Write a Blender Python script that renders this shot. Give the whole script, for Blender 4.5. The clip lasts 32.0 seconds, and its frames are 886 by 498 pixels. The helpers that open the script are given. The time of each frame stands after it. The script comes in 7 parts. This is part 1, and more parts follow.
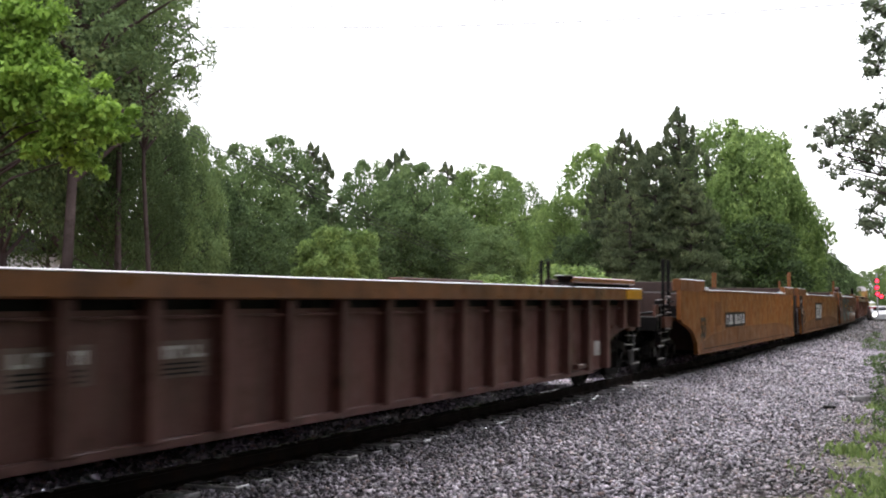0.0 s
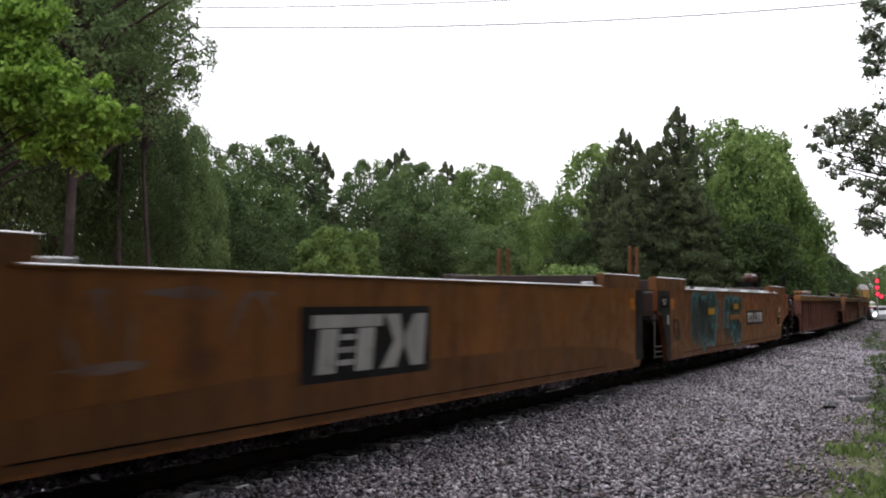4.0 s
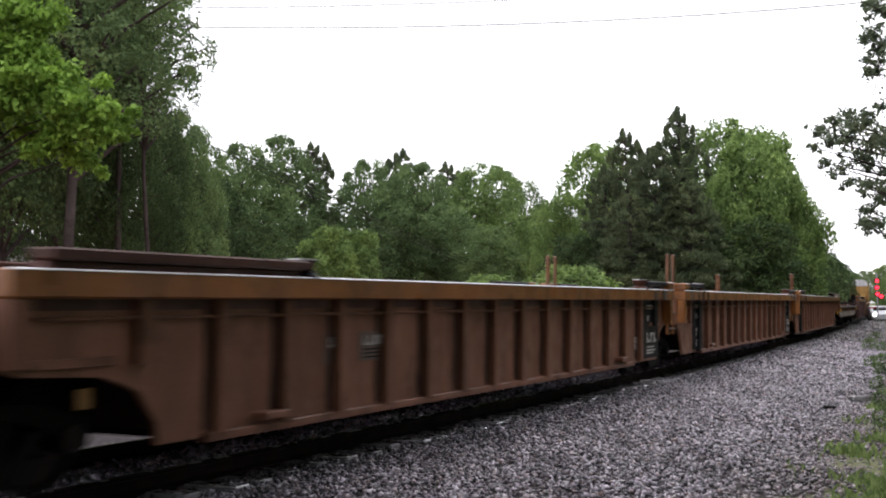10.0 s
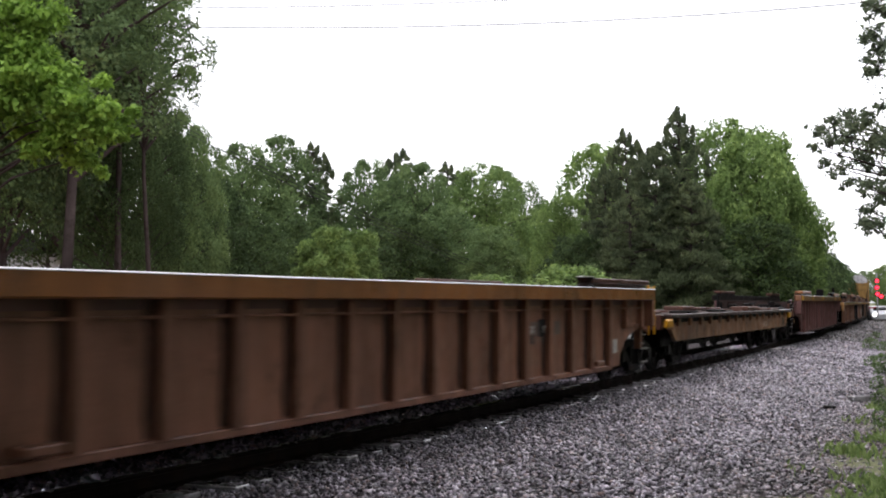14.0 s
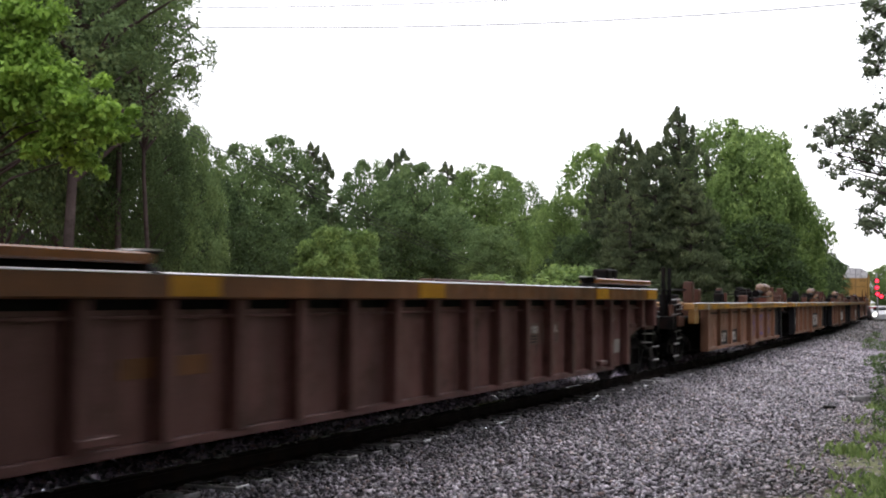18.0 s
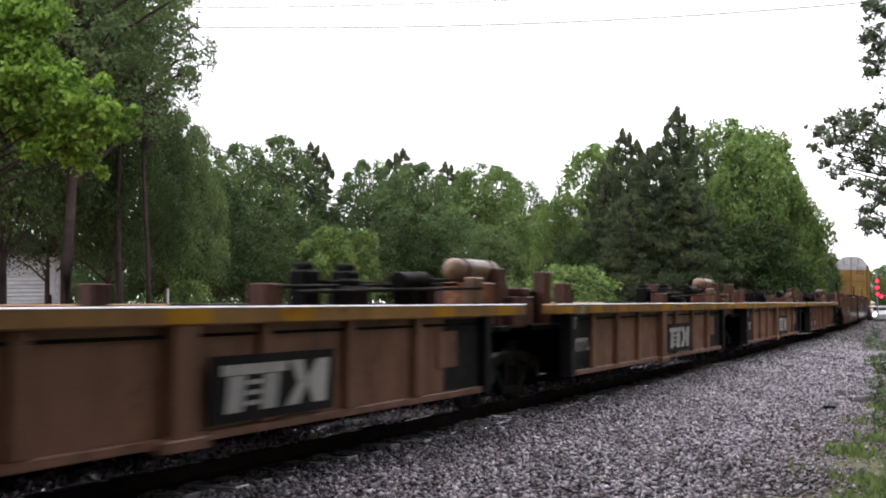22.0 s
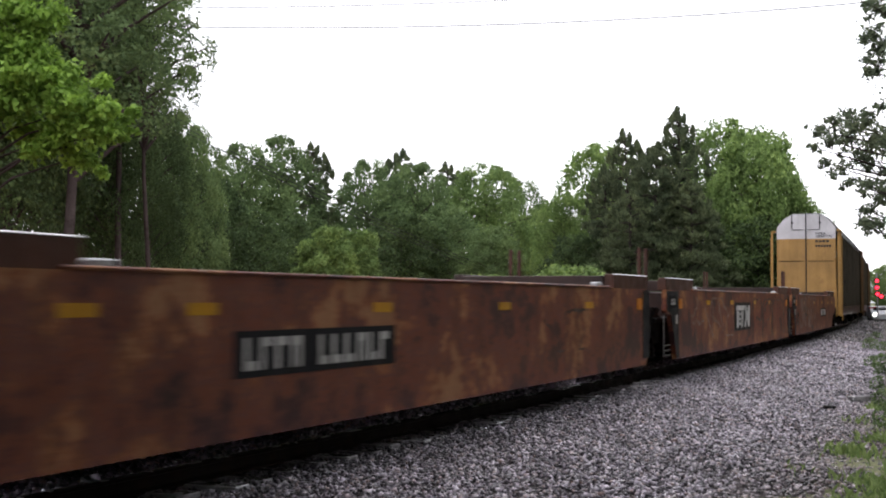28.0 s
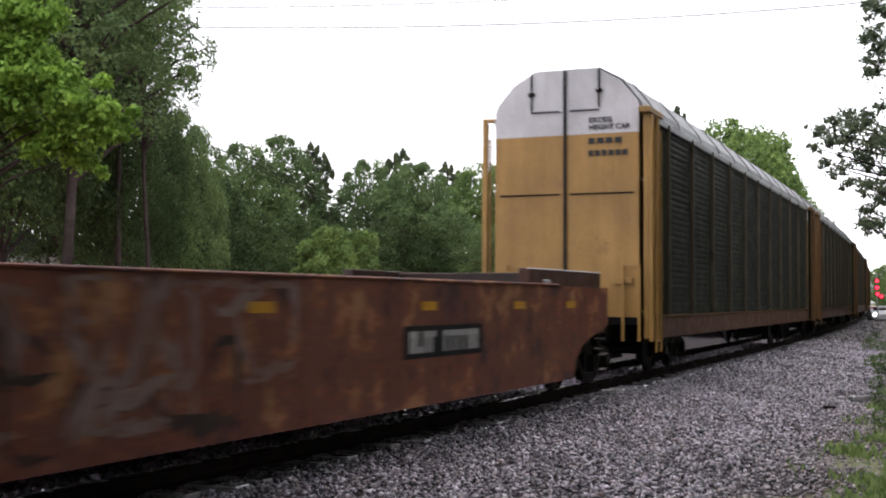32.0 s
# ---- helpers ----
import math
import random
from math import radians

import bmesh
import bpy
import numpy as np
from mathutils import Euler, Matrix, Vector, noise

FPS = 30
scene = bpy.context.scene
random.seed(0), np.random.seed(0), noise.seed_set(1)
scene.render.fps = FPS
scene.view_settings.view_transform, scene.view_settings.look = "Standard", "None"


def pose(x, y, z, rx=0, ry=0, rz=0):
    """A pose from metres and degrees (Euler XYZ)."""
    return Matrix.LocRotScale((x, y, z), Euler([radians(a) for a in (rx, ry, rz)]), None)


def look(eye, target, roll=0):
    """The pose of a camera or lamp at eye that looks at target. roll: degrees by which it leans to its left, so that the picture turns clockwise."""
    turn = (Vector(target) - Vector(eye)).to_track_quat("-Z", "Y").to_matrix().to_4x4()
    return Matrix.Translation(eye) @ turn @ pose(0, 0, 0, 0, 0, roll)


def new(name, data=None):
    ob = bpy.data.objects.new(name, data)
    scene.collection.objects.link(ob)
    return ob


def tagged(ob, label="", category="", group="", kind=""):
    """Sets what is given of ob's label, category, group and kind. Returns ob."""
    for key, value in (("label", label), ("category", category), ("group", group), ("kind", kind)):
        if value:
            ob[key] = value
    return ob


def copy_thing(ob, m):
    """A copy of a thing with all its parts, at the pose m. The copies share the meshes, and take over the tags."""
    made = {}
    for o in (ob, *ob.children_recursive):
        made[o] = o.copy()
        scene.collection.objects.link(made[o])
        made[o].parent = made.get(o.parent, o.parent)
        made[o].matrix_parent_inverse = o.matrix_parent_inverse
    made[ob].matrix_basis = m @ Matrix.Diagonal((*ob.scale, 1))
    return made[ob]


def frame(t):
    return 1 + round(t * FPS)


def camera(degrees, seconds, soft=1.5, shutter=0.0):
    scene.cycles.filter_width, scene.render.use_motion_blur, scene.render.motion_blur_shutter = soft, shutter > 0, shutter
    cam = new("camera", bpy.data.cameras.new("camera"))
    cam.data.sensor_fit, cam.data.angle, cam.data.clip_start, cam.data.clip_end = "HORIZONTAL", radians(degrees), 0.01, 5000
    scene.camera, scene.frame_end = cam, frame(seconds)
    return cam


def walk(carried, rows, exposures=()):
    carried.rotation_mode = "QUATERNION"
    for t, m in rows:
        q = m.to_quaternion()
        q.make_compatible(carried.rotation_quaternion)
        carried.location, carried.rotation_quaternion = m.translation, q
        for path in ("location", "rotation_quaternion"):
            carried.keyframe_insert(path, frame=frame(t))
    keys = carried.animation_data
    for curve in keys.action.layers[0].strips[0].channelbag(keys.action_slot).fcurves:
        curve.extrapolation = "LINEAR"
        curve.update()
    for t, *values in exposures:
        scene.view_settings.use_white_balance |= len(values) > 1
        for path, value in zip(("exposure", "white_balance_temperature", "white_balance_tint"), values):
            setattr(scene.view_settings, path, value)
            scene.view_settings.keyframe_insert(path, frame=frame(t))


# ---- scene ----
cam = camera(40.73, 32.0, soft=1.95, shutter=0.5)
EYE = (0.0, 0.0, 1.303)
VIEW = look(EYE, (0.0, 10.0, 1.303 + 10 * math.tan(0.0507)), -0.89)
walk(cam, [(0.0, VIEW), (32.0, VIEW)], [(0.0, 0.5), (1.0, 0.1), (2.0, -0.05), (3.0, -0.25), (6.0, -0.03), (9.0, 0.04), (13.0, 0.1), (32.0, 0.08)])

# ---- light: a bright overcast sky with a weak, wide sun behind the cloud ----
world = bpy.data.worlds.new("overcast_sky")
scene.world = world
world.use_nodes = True
wn, wl = world.node_tree.nodes, world.node_tree.links
sky = wn.new("ShaderNodeTexSky")
sky.sky_type = "NISHITA"
sky.sun_disc = False
sky.sun_elevation, sky.sun_rotation = radians(70), radians(-24)
sky.air_density, sky.dust_density = 1.0, 4.0
dim = wn.new("ShaderNodeVectorMath")
dim.operation = "SCALE"
dim.inputs["Scale"].default_value = 0.10
cloud = wn.new("ShaderNodeMix")
cloud.data_type = "RGBA"
cloud.inputs["Factor"].default_value = 0.86
cloud.inputs["B"].default_value = (1.05, 1.03, 1.1, 1.0)
wl.new(sky.outputs[0], dim.inputs[0])
wl.new(dim.outputs[0], cloud.inputs["A"])
wl.new(cloud.outputs["Result"], wn["Background"].inputs[0])
wn["Background"].inputs[1].default_value = 2.0
sun = new("sun", bpy.data.lights.new("sun", "SUN"))
sun.data.energy, sun.data.angle, sun.data.color = 1.0, radians(35), (1.0, 0.96, 0.9)
sun.matrix_world = look((0, 0, 50), (4, -9, 20))

# ---- materials ----


def shader(name):
    m = bpy.data.materials.new(name)
    m.use_nodes = True
    nt = m.node_tree
    return m, nt.nodes, nt.links, nt.nodes["Principled BSDF"]


def noise_tex(n, l, scale, detail=6.0, rough=0.6, stretch=None, coord="Object"):
    tc = n.new("ShaderNodeTexCoord")
    info = n.new("ShaderNodeObjectInfo")
    shift = n.new("ShaderNodeVectorMath")
    shift.operation = "MULTIPLY_ADD"
    shift.inputs[1].default_value = (41.0, 23.0, 17.0)
    l.new(info.outputs["Random"], shift.inputs[0])
    l.new(tc.outputs[coord], shift.inputs[2])
    t = n.new("ShaderNodeTexNoise")
    t.inputs["Scale"].default_value, t.inputs["Detail"].default_value, t.inputs["Roughness"].default_value = scale, detail, rough
    if stretch:
        mp = n.new("ShaderNodeMapping")
        mp.inputs["Scale"].default_value = stretch
        l.new(shift.outputs[0], mp.inputs[0])
        l.new(mp.outputs[0], t.inputs[0])
    else:
        l.new(shift.outputs[0], t.inputs[0])
    return t.outputs["Fac"]


def ramp(n, l, fac, stops):
    r = n.new("ShaderNodeValToRGB")
    while len(r.color_ramp.elements) < len(stops):
        r.color_ramp.elements.new(0.5)
    for e, (p, c) in zip(r.color_ramp.elements, stops):
        e.position, e.color = p, (c if len(c) == 4 else (*c, 1.0))
    l.new(fac, r.inputs[0])
    return r.outputs[0]


def blend(n, l, fac, a, b, mode="MIX"):
    m = n.new("ShaderNodeMix")
    m.data_type, m.blend_type = "RGBA", mode
    for key, v in (("Factor", fac), ("A", a), ("B", b)):
        if isinstance(v, bpy.types.NodeSocket):
            l.new(v, m.inputs[key])
        else:
            m.inputs[key].default_value = v if key == "Factor" else (*v[:3], 1.0)
    return m.outputs["Result"]


def bump(n, l, bsdf, fac, strength=0.3, distance=0.02):
    b = n.new("ShaderNodeBump")
    b.inputs["Strength"].default_value, b.inputs["Distance"].default_value = strength, distance
    l.new(fac, b.inputs["Height"])
    l.new(b.outputs[0], bsdf.inputs["Normal"])


def grey(v):
    return (v, v, v, 1.0)


def paint(name, base, rust=(0.075, 0.03, 0.014), amount=0.5, rough=0.5, grime=0.5, metallic=0.0, wet=0.16):
    """Weathered paint on steel: faded patches, upright dirt streaks, rust blooms, fine grain."""
    m, n, l, b = shader(name)
    fade = ramp(n, l, noise_tex(n, l, 0.55, 4), [(0.3, [c * 0.72 for c in base]), (0.7, [min(1, c * 1.18) for c in base])])
    streak = ramp(n, l, noise_tex(n, l, 1.0, 5, 0.65, (3.2, 3.2, 0.35)), [(0.42, grey(1.0)), (0.72, grey(1 - grime))])
    col = blend(n, l, 1.0, fade, streak, "MULTIPLY")
    bloom = ramp(n, l, noise_tex(n, l, 1.7, 9, 0.68), [(0.62 - 0.22 * amount, grey(0)), (0.74 - 0.12 * amount, grey(1))])
    col = blend(n, l, bloom, col, rust)
    grain = noise_tex(n, l, 38, 4)
    col = blend(n, l, 0.35, col, ramp(n, l, grain, [(0.3, grey(0.35)), (0.75, grey(1.0))]), "MULTIPLY")
    l.new(col, b.inputs["Base Color"])
    l.new(ramp(n, l, noise_tex(n, l, 4, 6), [(0.3, grey(rough - 0.14)), (0.7, grey(min(1, rough + 0.2)))]), b.inputs["Roughness"])
    b.inputs["Metallic"].default_value = metallic
    b.inputs["Specular IOR Level"].default_value = min(0.3, 0.015 + 1.3 * wet)
    b.inputs["Coat Weight"].default_value, b.inputs["Coat Roughness"].default_value = wet, 0.16
    bump(n, l, b, grain, 0.18, 0.004)
    return m


TAN = paint("tan_orange_paint", (0.275, 0.097, 0.019), (0.11, 0.036, 0.022), amount=0.34, rough=0.42, grime=0.35, wet=0.13)
RED_BROWN = paint("reddish_brown_paint", (0.225, 0.093, 0.067), (0.095, 0.04, 0.03), 0.4, 0.5, 0.5)
BROWN = paint("grimy_brown_paint", (0.145, 0.065, 0.057), (0.06, 0.028, 0.018), 0.4, 0.5, 0.55)
UMBER = paint("worn_umber_paint", (0.185, 0.086, 0.078), (0.06, 0.028, 0.02), 0.4, 0.5, 0.55)
CLAY = paint("faded_tan_paint", (0.275, 0.124, 0.077), (0.11, 0.05, 0.03), 0.36, 0.5, 0.5)
def blotched(name, tones, rough=0.6):
    """Steel gone to rust in large overlapping blotches."""
    m, n, l, b = shader(name)
    fac = noise_tex(n, l, 0.85, 9, 0.74)
    col = ramp(n, l, fac, [(0.41 + 0.18 * k / (len(tones) - 1), t) for k, t in enumerate(tones)])
    streak = ramp(n, l, noise_tex(n, l, 1.0, 6, 0.65, (2.4, 2.4, 0.3)), [(0.45, grey(1.0)), (0.8, grey(0.55))])
    col = blend(n, l, 1.0, col, streak, "MULTIPLY")
    fine = noise_tex(n, l, 30, 5)
    col = blend(n, l, 0.4, col, ramp(n, l, fine, [(0.3, grey(0.3)), (0.75, grey(1.0))]), "MULTIPLY")
    l.new(col, b.inputs["Base Color"])
    b.inputs["Roughness"].default_value, b.inputs["Specular IOR Level"].default_value = rough, 0.25
    b.inputs["Coat Weight"].default_value, b.inputs["Coat Roughness"].default_value = 0.14, 0.14
    bump(n, l, b, fine, 0.25, 0.005)
    return m


RUST = blotched("blotched_rust_steel", [(0.065, 0.023, 0.02), (0.12, 0.039, 0.03), (0.22, 0.058, 0.023), (0.145, 0.052, 0.044), (0.265, 0.084, 0.028), (0.38, 0.175, 0.08)])
SILL = paint("grimy_tan_sill_paint", (0.25, 0.118, 0.06), (0.045, 0.022, 0.016), 0.62, 0.5, 0.6)
INNER = paint("dark_inner_brown", (0.045, 0.023, 0.018), (0.02, 0.011, 0.009), 0.4, 0.6, 0.4)
STREAK_BLACK = paint("black_streak_paint", (0.028, 0.017, 0.014), (0.09, 0.04, 0.028), 0.3, 0.6, 0.3)
POST = paint("dusty_grey_post_paint", (0.12, 0.1, 0.075), (0.06, 0.05, 0.04), 0.3, 0.7, 0.3, wet=0.0)
CHORD = paint("amber_chord_paint", (0.33, 0.12, 0.028), (0.12, 0.045, 0.018), 0.4, 0.38, 0.35, wet=0.5)
YELLOW = paint("yellow_paint", (0.6, 0.29, 0.012), amount=0.15, rough=0.4, grime=0.25)
DOOR_YELLOW = paint("ochre_door_paint", (0.44, 0.25, 0.075), (0.3, 0.16, 0.06), 0.15, 0.42, 0.22)
ROOF = paint("dull_galvanised_roof", (0.17, 0.175, 0.175), (0.1, 0.1, 0.09), 0.35, 0.55, 0.4, 0.1)
DULL_OCHRE = paint("dull_ochre_paint", (0.17, 0.088, 0.03), (0.08, 0.05, 0.03), 0.4, 0.5, 0.4, wet=0.3)
DOOR_WHITE = paint("white_door_paint", (0.74, 0.72, 0.74), (0.5, 0.45, 0.42), 0.02, 0.45, 0.15)
BLACK = paint("black_panel_paint", (0.022, 0.021, 0.024), (0.035, 0.026, 0.022), 0.2, 0.55, 0.3, wet=0.05)
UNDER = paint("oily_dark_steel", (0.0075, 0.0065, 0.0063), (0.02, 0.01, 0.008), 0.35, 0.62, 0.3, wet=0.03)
WHITE = paint("white_stencil", (0.62, 0.6, 0.58), (0.3, 0.25, 0.2), 0.12, 0.5, 0.35)
TEAL = paint("teal_spray", (0.06, 0.22, 0.26), (0.1, 0.09, 0.07), 0.15, 0.4, 0.3)
DARK_SPRAY = paint("worn_dark_spray", (0.035, 0.019, 0.016), (0.11, 0.045, 0.03), 0.45, 0.5, 0.3)
INK = paint("black_spray", (0.012, 0.014, 0.018), (0.03, 0.03, 0.03), 0.1, 0.4, 0.2)
PALE = paint("pale_grey_spray", (0.25, 0.17, 0.15), (0.17, 0.07, 0.04), 0.75, 0.5, 0.3)
VIOLET = paint("violet_spray", (0.15, 0.09, 0.27), (0.3, 0.15, 0.1), 0.6, 0.5, 0.3)
GALVA = paint("galvanised_sheet", (0.5, 0.51, 0.53), (0.3, 0.29, 0.28), 0.2, 0.36, 0.2, 0.35)
SCREEN = paint("dark_green_screen", (0.019, 0.022, 0.016), (0.042, 0.038, 0.028), 0.3, 0.75, 0.35, wet=0.05)
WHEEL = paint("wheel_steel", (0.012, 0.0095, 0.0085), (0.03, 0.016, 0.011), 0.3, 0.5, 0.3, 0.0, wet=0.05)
TREAD = paint("rubbed_wheel_tread", (0.14, 0.135, 0.135), (0.08, 0.07, 0.06), 0.2, 0.42, 0.2, 0.7)
GRAB = paint("dull_grab_iron", (0.2, 0.185, 0.18), (0.08, 0.05, 0.04), 0.35, 0.4, 0.3, wet=0.3)
RAIL_SIDE = paint("rusty_rail", (0.016, 0.012, 0.011), (0.025, 0.014, 0.01), 0.4, 0.55, 0.3, wet=0.0)
RAIL_HEAD = paint("polished_rail_head", (0.45, 0.45, 0.46), (0.2, 0.18, 0.17), 0.05, 0.18, 0.1, 1.0)
TIE_WOOD = paint("wet_weathered_wood", (0.4, 0.385, 0.4), (0.6, 0.58, 0.6), 0.45, 0.22, 0.4, wet=1.0)
WORN = paint("worn_wet_steel_edge", (0.74, 0.73, 0.74), (0.35, 0.28, 0.25), 0.12, 0.38, 0.15, 0.85, wet=0.3)
TANK = paint("dull_red_tank_paint", (0.1, 0.034, 0.022), (0.05, 0.022, 0.014), 0.3, 0.4, 0.4, wet=0.35)
TANK_TAN = paint("tan_tank_paint", (0.24, 0.14, 0.085), (0.1, 0.05, 0.03), 0.35, 0.4, 0.4, wet=0.3)
DARK_CHORD = paint("dark_amber_chord_paint", (0.22, 0.085, 0.029), (0.08, 0.032, 0.016), 0.45, 0.4, 0.4, wet=0.35)
TAN_RED = paint("reddened_tan_paint", (0.215, 0.074, 0.026), (0.09, 0.03, 0.02), 0.34, 0.45, 0.35, wet=0.1)
SHORT_TAN = paint("bright_tan_paint", (0.29, 0.145, 0.093), (0.12, 0.055, 0.03), 0.28, 0.5, 0.4)
SHORT_CHORD = paint("yellow_tan_chord_paint", (0.42, 0.215, 0.065), (0.2, 0.09, 0.03), 0.35, 0.38, 0.35, wet=0.4)
PATCH = paint("faded_grey_patch", (0.2, 0.145, 0.125), (0.12, 0.065, 0.045), 0.4, 0.6, 0.4)
TAN_LOW = paint("darker_tan_paint", (0.2, 0.08, 0.027), (0.1, 0.04, 0.018), 0.3, 0.55, 0.4, wet=0.1)
RUST_LOW = paint("grimy_rust_steel", (0.095, 0.037, 0.023), (0.05, 0.022, 0.014), 0.4, 0.65, 0.4)
ORANGE = paint("orange_reflector", (0.62, 0.2, 0.015), (0.3, 0.1, 0.02), 0.1, 0.35, 0.2)
CONCRETE = paint("stained_concrete", (0.2, 0.2, 0.185), (0.07, 0.075, 0.06), 0.35, 0.8, 0.4, wet=0.0)
RED_PAINT = paint("red_stripe_paint", (0.5, 0.03, 0.03), (0.3, 0.05, 0.04), 0.05, 0.4, 0.1)
WHITE_WALL = paint("white_siding", (0.7, 0.71, 0.75), (0.4, 0.4, 0.4), 0.05, 0.6, 0.12, wet=0.0)
ASPHALT = paint("asphalt", (0.06, 0.06, 0.062), (0.09, 0.09, 0.09), 0.3, 0.7, 0.2)
POLE_WOOD = paint("weathered_pole_wood", (0.09, 0.075, 0.06), (0.05, 0.04, 0.03), 0.4, 0.8, 0.4, wet=0.0)
WIRE = paint("black_cable", (0.03, 0.03, 0.032), (0.04, 0.04, 0.04), 0.1, 0.6, 0.1)


def lamp_glow(name, colour, power):
    m, n, l, b = shader(name)
    b.inputs["Base Color"].default_value = (*colour, 1)
    b.inputs["Emission Color"].default_value = (*colour, 1)
    b.inputs["Emission Strength"].default_value = power
    return m


RED_LIGHT = lamp_glow("red_signal_light", (1.0, 0.03, 0.06), 3.2)
HEADLIGHT = lamp_glow("headlight", (1.0, 0.97, 0.92), 14.0)


def stone_material(name, tint=(1.0, 1.0, 1.0), coat=0.25):
    m, n, l, b = shader(name)
    geo = n.new("ShaderNodeNewGeometry")
    tone = ramp(n, l, geo.outputs["Random Per Island"], [(k, [c * t for c, t in zip(q, tint)]) for k, q in ((0.0, (0.022, 0.019, 0.024)), (0.32, (0.105, 0.092, 0.113)), (0.58, (0.3, 0.263, 0.318)), (0.82, (0.7, 0.63, 0.735)), (0.92, (0.36, 0.25, 0.23)), (1.0, (0.88, 0.83, 0.9)))])
    speck = ramp(n, l, noise_tex(n, l, 60, 5), [(0.35, grey(0.55)), (0.7, grey(1.0))])
    wide = ramp(n, l, noise_tex(n, l, 0.5, 4), [(0.35, grey(0.74)), (0.65, grey(1.05))])
    col = blend(n, l, 1.0, blend(n, l, 1.0, tone, speck, "MULTIPLY"), wide, "MULTIPLY")
    at = n.new("ShaderNodeAttribute")
    at.attribute_name = "across"
    place = n.new("ShaderNodeMapRange")
    place.inputs["From Min"].default_value, place.inputs["From Max"].default_value = -1.0, 7.0
    l.new(at.outputs["Fac"], place.inputs["Value"])
    # darker just outside the rail, browner at the outer edge
    across_tint = ramp(n, l, place.outputs[0], [(0.21, grey(1.0)), (0.23, grey(0.62)), (0.285, grey(0.62)), (0.44, grey(0.97)), (0.7, grey(0.97)), (0.83, (0.74, 0.68, 0.62))])
    col = blend(n, l, 1.0, col, across_tint, "MULTIPLY")
    l.new(col, b.inputs["Base Color"])
    b.inputs["Roughness"].default_value = 0.3
    b.inputs["Coat Weight"].default_value, b.inputs["Coat Roughness"].default_value = coat, 0.1
    bump(n, l, b, noise_tex(n, l, 45, 6), 0.4, 0.006)
    return m


def ground_material():
    """Gravel by the track, grass beside it, red clay on the bank; 'across' is the distance from the track's centre."""
    m, n, l, b = shader("ground_cover")
    at = n.new("ShaderNodeAttribute")
    at.attribute_name = "across"
    wob = n.new("ShaderNodeMath")
    wob.operation = "MULTIPLY_ADD"
    nz = noise_tex(n, l, 0.9, 6)
    l.new(nz, wob.inputs[0])
    wob.inputs[1].default_value = 2.4
    l.new(at.outputs["Fac"], wob.inputs[2])
    vor = n.new("ShaderNodeTexVoronoi")
    vor.inputs["Scale"].default_value = 16
    tc = n.new("ShaderNodeTexCoord")
    l.new(tc.outputs["Object"], vor.inputs[0])
    gravel = blend(n, l, 1.0, ramp(n, l, vor.outputs["Color"], [(0.0, (0.03, 0.026, 0.028)), (0.45, (0.085, 0.075, 0.078)), (1.0, (0.22, 0.2, 0.2))]), ramp(n, l, vor.outputs["Distance"], [(0.1, grey(1.0)), (0.65, grey(0.25))]), "MULTIPLY")
    fine = noise_tex(n, l, 9, 8, 0.7)
    grass = ramp(n, l, fine, [(0.3, (0.07, 0.085, 0.04)), (0.5, (0.16, 0.17, 0.1)), (0.75, (0.26, 0.22, 0.17))])
    clay = ramp(n, l, noise_tex(n, l, 2.2, 8, 0.7), [(0.3, (0.1, 0.055, 0.035)), (0.5, (0.23, 0.12, 0.08)), (0.72, (0.3, 0.19, 0.14))])

    def zone(lo, hi):
        r = n.new("ShaderNodeMapRange")
        r.inputs["From Min"].default_value, r.inputs["From Max"].default_value = lo, hi
        l.new(wob.outputs[0], r.inputs["Value"])
        return r.outputs[0]

    col = blend(n, l, zone(6.3, 6.9), gravel, grass)
    # darker ground below and beyond the train, its shadow put into the colour
    col = blend(n, l, zone(0.4, -0.2), col, ramp(n, l, fine, [(0.3, (0.025, 0.022, 0.023)), (0.7, (0.08, 0.072, 0.074))]))
    col = blend(n, l, zone(-7.5, -8.5), col, clay)
    col = blend(n, l, zone(-34.0, -40.0), col, grass)
    l.new(col, b.inputs["Base Color"])
    b.inputs["Roughness"].default_value, b.inputs["Specular IOR Level"].default_value = 0.9, 0.0
    bump(n, l, b, vor.outputs["Distance"], 0.7, 0.03)
    return m


def leaf_material(name, dark, light, gloss=0.5, clumped=True):
    m, n, l, b = shader(name)
    geo = n.new("ShaderNodeNewGeometry")
    info = n.new("ShaderNodeObjectInfo")
    col = ramp(n, l, geo.outputs["Random Per Island"], [(0.0, dark), (0.55, [(a + c) / 2 for a, c in zip(dark, light)]), (1.0, light)])
    clump = n.new("ShaderNodeAttribute")
    clump.attribute_name = "clump"
    col = blend(n, l, 1.0, col, ramp(n, l, clump.outputs["Fac"], [(0.0, (0.62, 0.66, 0.66)), (0.6, (1.0, 1.0, 1.0)), (1.0, (1.3, 1.22, 1.08))]), "MULTIPLY") if clumped else col
    col = blend(n, l, 1.0, col, ramp(n, l, info.outputs["Random"], [(0.0, (0.8, 0.82, 0.8)), (1.0, (1.0, 1.0, 0.9))]), "MULTIPLY")
    l.new(col, b.inputs["Base Color"])
    b.inputs["Roughness"].default_value, b.inputs["Specular IOR Level"].default_value = gloss, 0.14
    thin = n.new("ShaderNodeBsdfTranslucent")
    l.new(col, thin.inputs[0])
    mix = n.new("ShaderNodeMixShader")
    mix.inputs[0].default_value = 0.35
    l.new(b.outputs[0], mix.inputs[1])
    l.new(thin.outputs[0], mix.inputs[2])
    l.new(mix.outputs[0], n["Material Output"].inputs[0])
    return m


